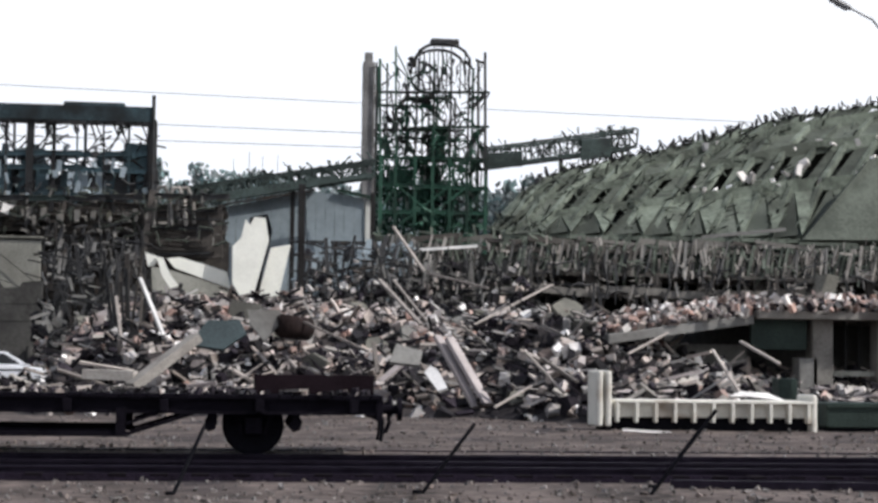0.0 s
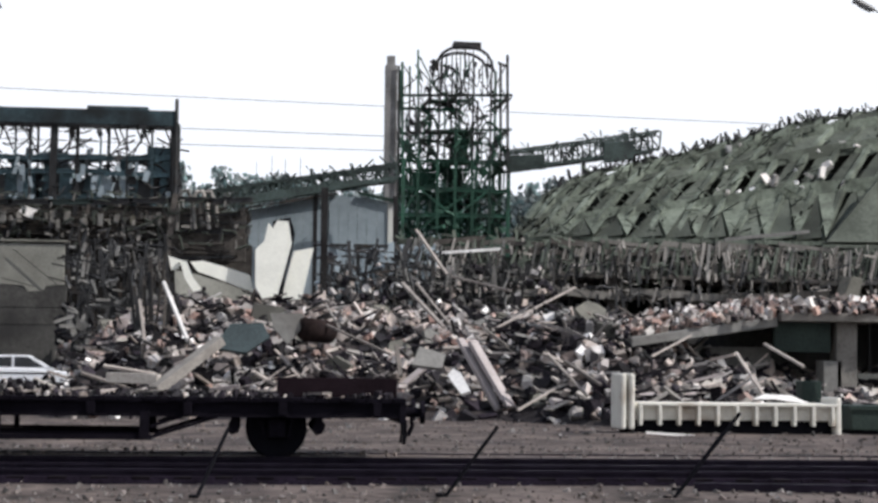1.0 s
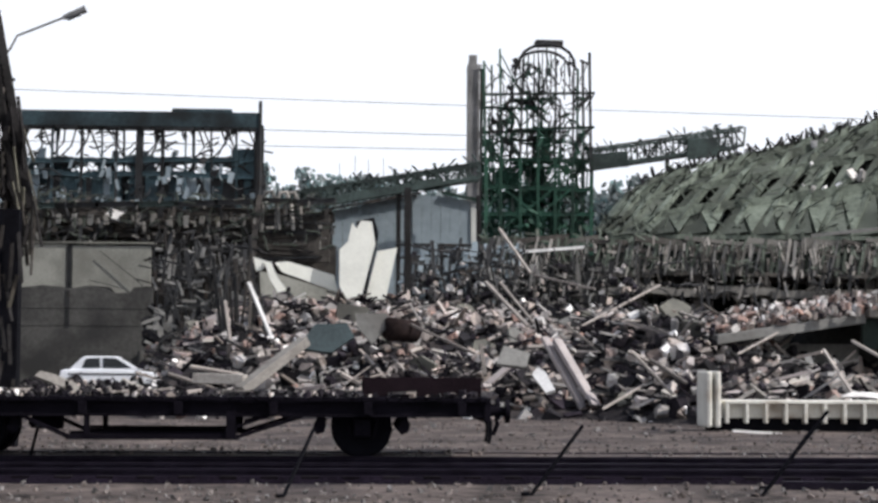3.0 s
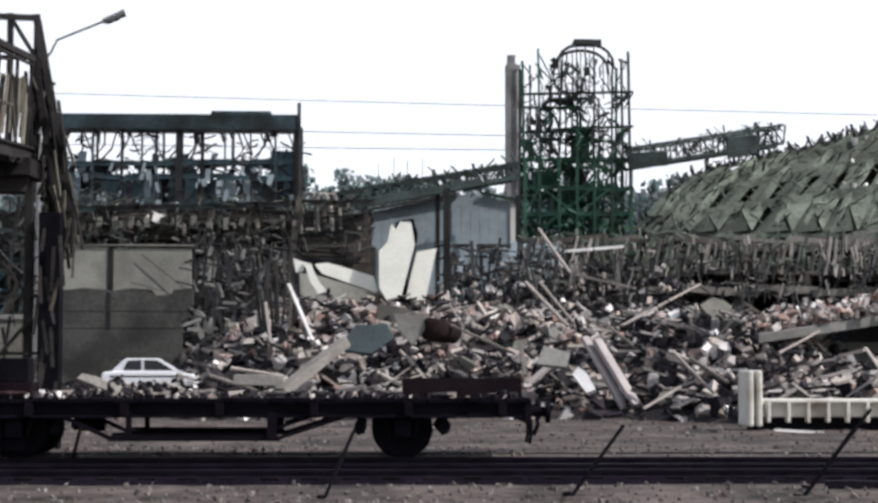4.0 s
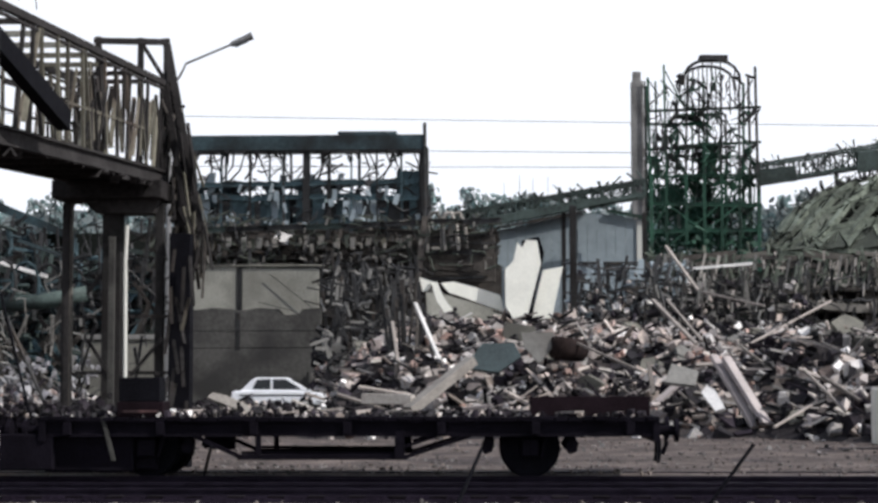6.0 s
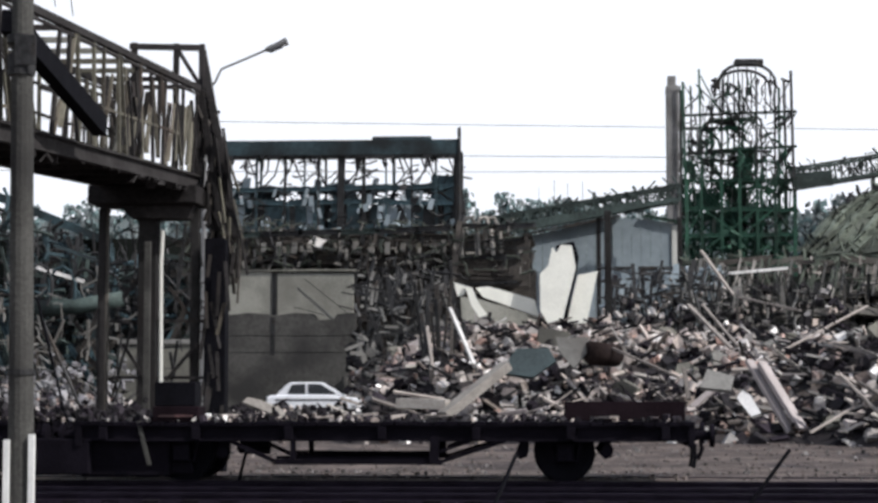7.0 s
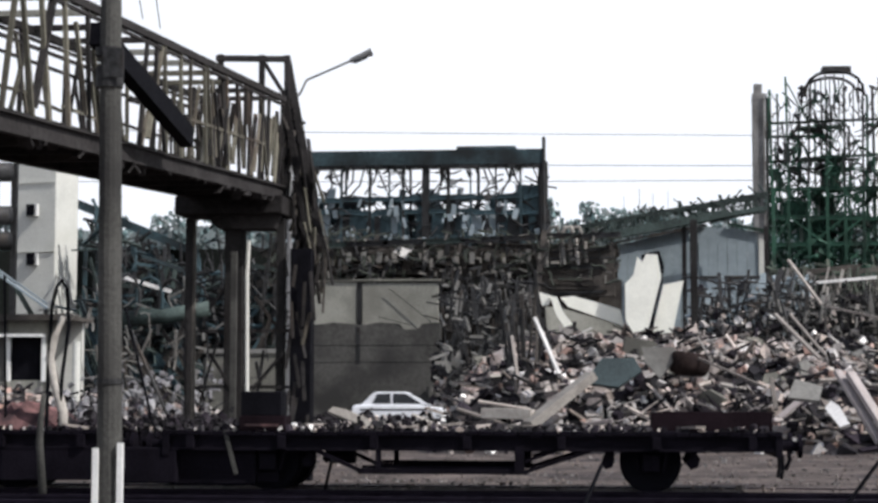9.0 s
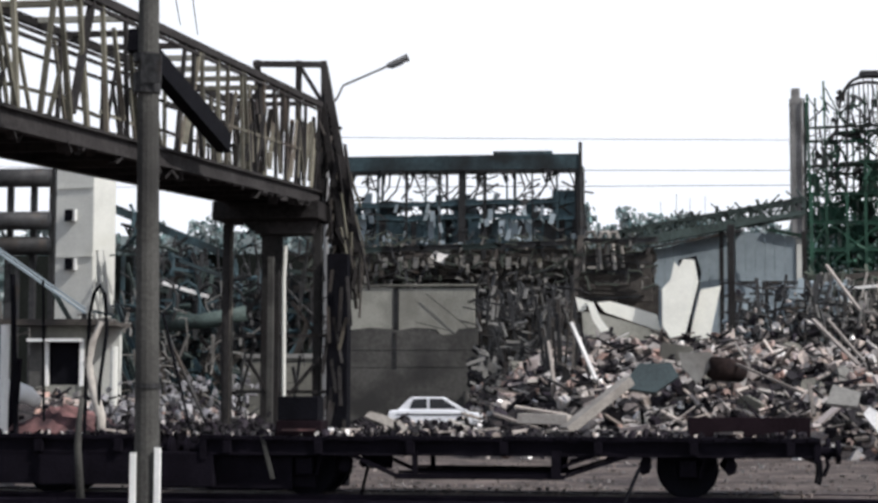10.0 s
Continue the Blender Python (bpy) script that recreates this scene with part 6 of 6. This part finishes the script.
for i in range(34):
    p = vault(rnd.uniform(0.2, 1) ** 0.6, rnd.choice((0.26, 0.3, 0.34, 0.5, 0.75)) + rnd.uniform(-0.03, 0.03), 0.5)
    g.chunk(p, rnd.uniform(0.15, 0.5))
h = Geo()
for i in range(230):
    p = vault(rnd.random(), rnd.random() ** 1.2, 0.35)
    d = Vector((rnd.uniform(-0.9, 0.9), rnd.uniform(-0.2, 0.2), rnd.uniform(-0.5, 0.7)))
    h.beam(p, p + d, rnd.uniform(0.05, 0.16), rnd.uniform(0.05, 0.12))
part("roof_scrap", h, VAULT, roof, "grey-green splinters and bars over the ribs", kind="stuff")
h = Geo()
for i in range(190):
    p = vault(rnd.random(), rnd.random(), 0.25)
    d = Vector((rnd.uniform(0.1, 0.9), rnd.uniform(-0.2, 0.2), rnd.uniform(0.1, 0.8)))
    h.beam(p, p + d, rnd.uniform(0.06, 0.2), 0.06)
part("burnt_scrap", h, VAULTDK, roof, "black bent bars over the ribs", kind="stuff")
part("pale_scrap", g, PALERUB, roof, "pale lumps on the roof ribs, bright as sky holes", kind="stuff")
edge = Geo().beam((32.99, 101.00, 9.78), (27.87, 101.00, 9.21), 0.25, 0.2)
part("eaves_strip", edge, CHIMNEY, roof, "pale hanging eaves strip")

# ---- far side behind the gallery ----
sx0, sxm, sx1 = -34.95, -32.12, -31.58
silo = thing("silo_tower", ((sx0 + sx1) / 2, 100, 0), "white rendered concrete silo tower with small windows", "tower")
zt2 = 16.60
part("shaft", Geo().add([(sx0, 98.6, 0), (sxm, 98, 0), (sx1, 100.5, 0), (sx0 + 1, 102, 0), (sx0, 98.6, zt2), (sxm, 98, zt2), (sx1, 100.5, zt2), (sx0 + 1, 102, zt2)], ((0, 3, 2, 1), (4, 5, 6, 7), (0, 1, 5, 4), (1, 2, 6, 5), (2, 3, 7, 6), (3, 0, 4, 7))), WHITEWALL, silo, bevel=0.04)
# black panes stand in for the unlit inside of the silo
for c in ((-33.62, 98.20, 12.38), (-33.56, 98.20, 9.55)):
    part("window", Geo().box(c, (0.46, 0.4, 0.66), turn(0, 0, -14)), BLACK, silo, "window with a black pane as its dark inside")
    part("window_reveal", Geo().box((c[0] + 0.32, c[1] - 0.02, c[2]), (0.16, 0.2, 0.7), turn(0, 0, -14)), WHITEPAINT, silo)
    part("window_sill", Geo().box((c[0], c[1] - 0.08, c[2] - 0.34), (0.5, 0.2, 0.06), turn(0, 0, -14)), CHIMNEY, silo)
for z in (6, 10, 14):
    part("string_course", Geo().beam((sx0 + 0.02, 98.54, z), (sxm, 97.95, z), 0.06, 0.1), WHITEWALL, silo)
hut = thing("white_hut", (-24.87, 74, 0), "small white hut with a dark window", "hut")
hx0, hx1 = -26.29, -23.89
hz = 4.95
for nm, bxs, m in (("wall", (hx0, -25.55, 72, 72.3, 0, hz), DARKWALL), ("wall", (-23.99, hx1, 72, 72.3, 0, hz), SOOTPL), ("wall", (-25.55, -23.99, 72, 72.3, 0, 2.40), PLASTER), ("lintel", (-25.55, -23.99, 72, 72.3, 4.24, hz), SOOTPL)):
    part(nm, Geo().span(*bxs), m, hut)
part("awning", Geo().span(-26.25, -23.95, 71.5, 72, 4.22, 4.34), WHITEPAINT, hut, "thin white awning over the window")
part("rear_wall", Geo().span(hx0, hx1 + 0.6, 75, 75.3, 0, hz), WHITEWALL, hut)
part("roof", Geo().span(hx0 - 1.2, hx1 + 0.9, 71.6, 75.6, hz, hz + 0.16), BROWNST, hut)
part("roof_edge", Geo().span(hx0 - 1.2, hx1 + 0.9, 71.5, 71.6, hz - 0.05, hz + 0.22), BROWNST, hut)
# black pane stands in for the unlit inside of the hut
part("window", Geo().span(-25.55, -23.99, 72.2, 72.25, 2.40, 4.24), BLACK, hut, "window with a black pane as its dark inside")
for x in (-25.52, -23.99):
    part("window_frame", Geo().span(x - 0.08, x + 0.08, 71.9, 72.1, 2.35, 4.33), WHITEPAINT, hut)
part("plinth", Geo().span(hx0, hx1 + 0.6, 71.9, 72, 0, 0.6), CHIMNEY, hut)
single("white_pillar", Geo().tube(((-22.44, 71.5, 0), (-22.44, 71.5, 4.0)), 0.17, 12), WHITEWALL, "white rendered pillar beside the hut", "pillar")
chute = thing("sloping_chute", (-26.59, 80.00, 5.94), "pale blue-white sloping conveyor chute", "chute")
part("trough", Geo().beam((-31.88, 80.00, 9.42), (-26.53, 80.00, 5.81), 0.3, 0.1), SHEET, chute)
part("side_rail", Geo().beam((-31.60, 79.30, 9.54), (-26.30, 79.30, 5.98), 0.07, 0.09), SHEET, chute)
part("leg", Geo().beam((-26.59, 80, 0), (-26.59, 80.00, 5.81), 0.2), STEEL, chute)
part("leg", Geo().beam((-29.91, 80, 0), (-29.91, 80.00, 7.94), 0.2), STEEL, chute)
pipes = thing("pipe_rack", (-33.76, 90, 0), "rack of fat sooty green pipes on posts", "pipe rack")
for z in (13.55, 11.24, 9.89):
    part("pipe", Geo().tube((( -38.45, 90, z), (-31.96, 90, z)), 0.5 if z > 9 else 0.28, 14), STEEL, pipes, smooth=True)
for x in (-34.39, -33.08, -32.03):
    part("post", Geo().box((x, 90.8, 14.09 / 2), (0.3, 0.3, 14.09)), STEEL, pipes)
LX0, LX1 = -40.47, -19.55
STEPS = ((-30.0, -28.8, 13.05), (-28.8, -27.0, 11.70), (-27.0, -24.6, 10.50), (-24.6, -19.6, 9.80))
for xa, xb, zc in STEPS:
    k = (xb - xa) / 10
    tangle("twisted_steelwork", xa, xb, 3.5, zc - 1.0, 96, 101, int(420 * k), STEEL, "twisted black steelwork of a fallen hall", 2.6, 0.17, 0.45)
    tangle("twisted_steelwork", xa, xb, 2.2, zc - 0.9, 94, 103, int(190 * k), BLUEST, "twisted blue-grey steelwork of a fallen hall", 2.6, 0.2, 0.4)
    tangle("twisted_steelwork", xa, xb, 2.2, zc - 1.0, 94, 103, int(120 * k), DKGREEN, "twisted dull green steelwork of a fallen hall", 2.4, 0.24, 0.4)
tangle("twisted_bars", LX0, -19.08, 1.5, 5.80, 74, 82, 80, COLUMN2, "grey twisted bars before the fallen hall", 2.0, 0.1, 0.5)
tangle("pier_scrap", -9.68, -7.30, 0.6, 5.44, 38.2, 40.5, 75, STEEL, "black scrap hanging behind the gallery pier", 1.3, 0.05, 0.6)
tangle("pale_scrap_bars", -27.96, -21.47, 2.0, 8.0, 90, 95, 60, CHIMNEY, "pale bent strips among the fallen steel", 1.2, 0.13, 0.5)
for i in range(26):
    a = Vector((rnd.uniform(-28.6, -20), rnd.uniform(91, 95), -0.1))
    b = a + Vector((rnd.choice((-1, 1)) * rnd.uniform(1.5, 4.5), rnd.uniform(-0.5, 0.5), rnd.uniform(3.5, 8.0)))
    single("fallen_girder", Geo().ibeam(a, b, 0.16, rnd.uniform(0.18, 0.32)), rnd.choice((STEEL, DKGREEN, BLUEST, BROWNST)), "fallen rolled steel girder leaning in the hall wreck", "girder", "fallen girders")
single("pale_gutter", Geo().beam((-26.84, 94.0, 8.17), (-24.25, 94.0, 7.39), 0.16, 0.2), PALERUB, "pale bent gutter hanging in the fallen hall", "gutter")
single("fallen_duct", Geo().tube(((-26.68, 93.0, 5.88), (-24.28, 93.0, 5.99), (-21.88, 93.0, 6.41)), 0.42, 12), DKGREEN, "fat dull green duct fallen in the wreck", "duct", smooth=True)
for k in range(4):
    c = Vector((-26.3 + 1.15 * k, 92.5 + 0.4 * k, 7.0 - 0.12 * k))
    single("roof_hoop", Geo().tube([c + Vector((0.75 * math.cos(t), 0, 1.25 * math.sin(t))) for t in (-0.9, -0.3, 0.3, 0.9, 1.5, 2.1, 2.7, 3.3, 3.9)], 0.09, 7), rnd.choice((BLUEST, STEEL, COLUMN2)), "bent steel hoop of the fallen hall roof", "hoop", "roof hoops")
fallen = thing("fallen_hall", (-30.06, 105, 0), "fallen hall roof of dark sheets sloping down", "building")
part("roof_sheet", Geo().hexa([Vector(p) for p in ((-33.95, 105.00, 13.54), (-25.17, 104.00, 10.00), (-27.10, 112.00, 10.63), (-36.21, 112.00, 14.32), (-33.96, 105.00, 14.14), (-25.17, 104.00, 10.51), (-27.11, 112.00, 11.18), (-36.22, 112.00, 14.95))]), BLUEST, fallen)
# near-black sheet puts shade behind the fallen steelwork
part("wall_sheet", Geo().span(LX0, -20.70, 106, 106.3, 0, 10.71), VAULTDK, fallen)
for i in range(10):
    x = -32.01 + i * 0.8
    part("rib", Geo().beam((x, 103, 0), (x + rnd.uniform(-0.3, 0.3), 103, 10.97 - i * 0.12), 0.2), BLUEST, fallen)
tangle("grey_laths", -8.09, -3.67, 2.0, 6.9, 78, 84, 130, CHIMNEY, "grey broken laths behind the rubble", 0.9, 0.16, 0.5)
tangle("tangled_bars", -8.09, -3.67, 2.0, 6.95, 78, 86, 220, STEEL, "black tangled bars behind the rubble", 2.0, 0.13, 0.65)
tangle("pale_laths", 3.6, 9.2, 4.6, 7.4, 84, 90, 150, SHEET, "pale blue-grey laths heaped before the shed", 1.0, 0.2, 0.6)
tangle("tangled_bars", 3.6, 9.2, 4.4, 7.3, 80, 90, 170, STEEL, "black tangled bars beside the shed", 1.8, 0.14, 0.6)
for name, n, m in (("concrete_lumps", 110, RUBBLE), ("dark_lumps", 160, DARKRUB), ("pale_lumps", 14, PALERUB)):
    g = Geo()
    for i in range(n):
        x, y = rnd.uniform(3.4, 14.5), rnd.uniform(80, 86)
        g.chunk((x, y, 3.6 + 0.42 * (y - 80) + rnd.uniform(-0.4, 0.8)), rnd.uniform(0.12, 0.4))
    single(name, g, m, "broken lumps heaped before the dark backing wall", "rubble", kind="stuff")
# low near-black wall added where dark debris lies
single("dark_backing_wall", Geo().span(3.93, 13.54, 88, 88.4, 0, 6.13), VAULTDK, "low near-black wall added behind the rubble", "wall", bevel=0.05)
tangle("tangled_bars", 7.04, 13.35, 3.4, 6.51, 82, 87, 150, STEEL, "black tangled bars before the dark backing wall", 2.0, 0.13, 0.5)
tangle("pale_laths", 6.50, 13.35, 3.6, 6.37, 81, 86, 110, CHIMNEY, "pale broken laths before the dark backing wall", 1.5, 0.12, 0.5)
single("fallen_cornice", Geo().beam((9.74, 90.00, 7.43), (12.95, 90.00, 7.70), 0.2, 0.14), PALERUB, "pale fallen cornice before the tower foot", "cornice")

# ---- trees, masts and wires far behind ----
def tree(x, y, h, w):
    t = thing("tree", (x, y, 0), "distant blue-green tree behind the works, haze in its colour", "tree", "far trees")
    part("trunk", Geo().tube(((x, y, 0), (x + 0.2, y, h * 0.45), (x, y, h * 0.8)), 0.35, 7, 0.1), BARK, t)
    g = Geo()
    for i in range(460):
        a, r, v = rnd.uniform(0, 6.283), rnd.random() ** 0.6, rnd.random()
        rr = w * r * (0.35 + 0.65 * math.sin(math.pi * min(1, 0.12 + v * 0.86)) ** 0.8)
        c = Vector((x + rr * math.cos(a), y + rr * math.sin(a), h * (0.25 + 0.75 * v) + rnd.uniform(-0.6, 0.6)))
        s = rnd.uniform(0.5, 1.1)
        q = turn(rnd.uniform(0, 360), rnd.uniform(0, 360), rnd.uniform(0, 360))
        g.add([c + q @ Vector(p) for p in ((-s, 0, 0), (0, -s * 0.6, 0.1), (s, 0, 0), (0, s * 0.6, -0.1), (0, 0, s * 0.5))], ((0, 1, 4), (1, 2, 4), (2, 3, 4), (3, 0, 4), (0, 3, 2, 1)))
    part("crown", g, LEAF, t)


HT = lambda lo, hi: rnd.uniform(lo, hi)
zt_far = 37.07
x = -131.56
while x < 135:
    tall = 1.0
    if -15.28 < x < -10.65:
        tall = 1.14
    tree(x, 330 + rnd.uniform(-12, 15), zt_far * HT(0.90, 1.0) * tall, HT(3.8, 6.0))
    x += HT(3.0, 5.0)
g = Geo()
for i in range(60):
    xx = -140 + i * 5.0
    g.v += [(xx, 350, 0), (xx, 352, zt_far * 0.95 + 1.5 * noise2(xx, 0, 0.1))]
g.f = [(2 * i, 2 * i + 2, 2 * i + 3, 2 * i + 1) for i in range(59)]
tagged(new("backdrop", mesh_of("backdrop", g, LEAF)), "far wooded hillside, haze in its colour", "backdrop", "", "structure")
for a, r in (((3.53, 280.00, 34.17), 0.05), ((5.66, 280.00, 33.60), 0.045), ((8.05, 280.00, 33.93), 0.045), ((1.07, 280.00, 33.03), 0.04)):
    single("far_mast", Geo().tube(((a[0], 280, 0), a), r, 6), LAMPGREY, "thin distant grey mast", "mast", "far masts")


def wire(a, b, sag):
    a, b = Vector(a), Vector(b)
    return Geo().tube([a.lerp(b, k / 16) - Vector((0, 0, sag * 4 * (k / 16) * (1 - k / 16))) for k in range(17)], 0.035, 6)


wends = ((-83.44, 165.00, 28.05), (-83.29, 165.00, 24.85), (-83.20, 165.00, 22.72))
for a, b in zip(wends, ((59.53, 165.00, 24.98), (13.41, 147.00, 20.68), (13.43, 147.00, 19.48))):
    single("overhead_wire", wire(a, b, 0.15), CHIMNEY, "thin grey overhead wire", "wire", "overhead wires")
for p, n in ((wends[0], 3), ((59.53, 165.00, 24.98), 1)):
    wp = thing("far_line_pole", (p[0], p[1], 0), "distant grey line pole carrying the wires", "pole", "far line poles")
    part("shaft", Geo().tube(((p[0], p[1] + 0.2, 0), (p[0], p[1] + 0.2, p[2] + 0.4)), 0.16, 8, 0.1), LAMPGREY, wp)
    for q in wends[:n] if n > 1 else (p,):
        part("bracket", Geo().beam((q[0] - 0.3, q[1], q[2]), (q[0] + 0.3, q[1] + 0.2, q[2]), 0.08), LAMPGREY, wp)
for a, b in (((-6.77, 24.00, 7.77), (-7.48, 27.00, 7.82)), ((-6.51, 24.00, 7.76), (-7.33, 27.50, 7.77))):
    single("gallery_cable", Geo().tube((a, b), 0.008, 6), STEEL, "thin cable hanging down to the gallery", "cable", "gallery cables")
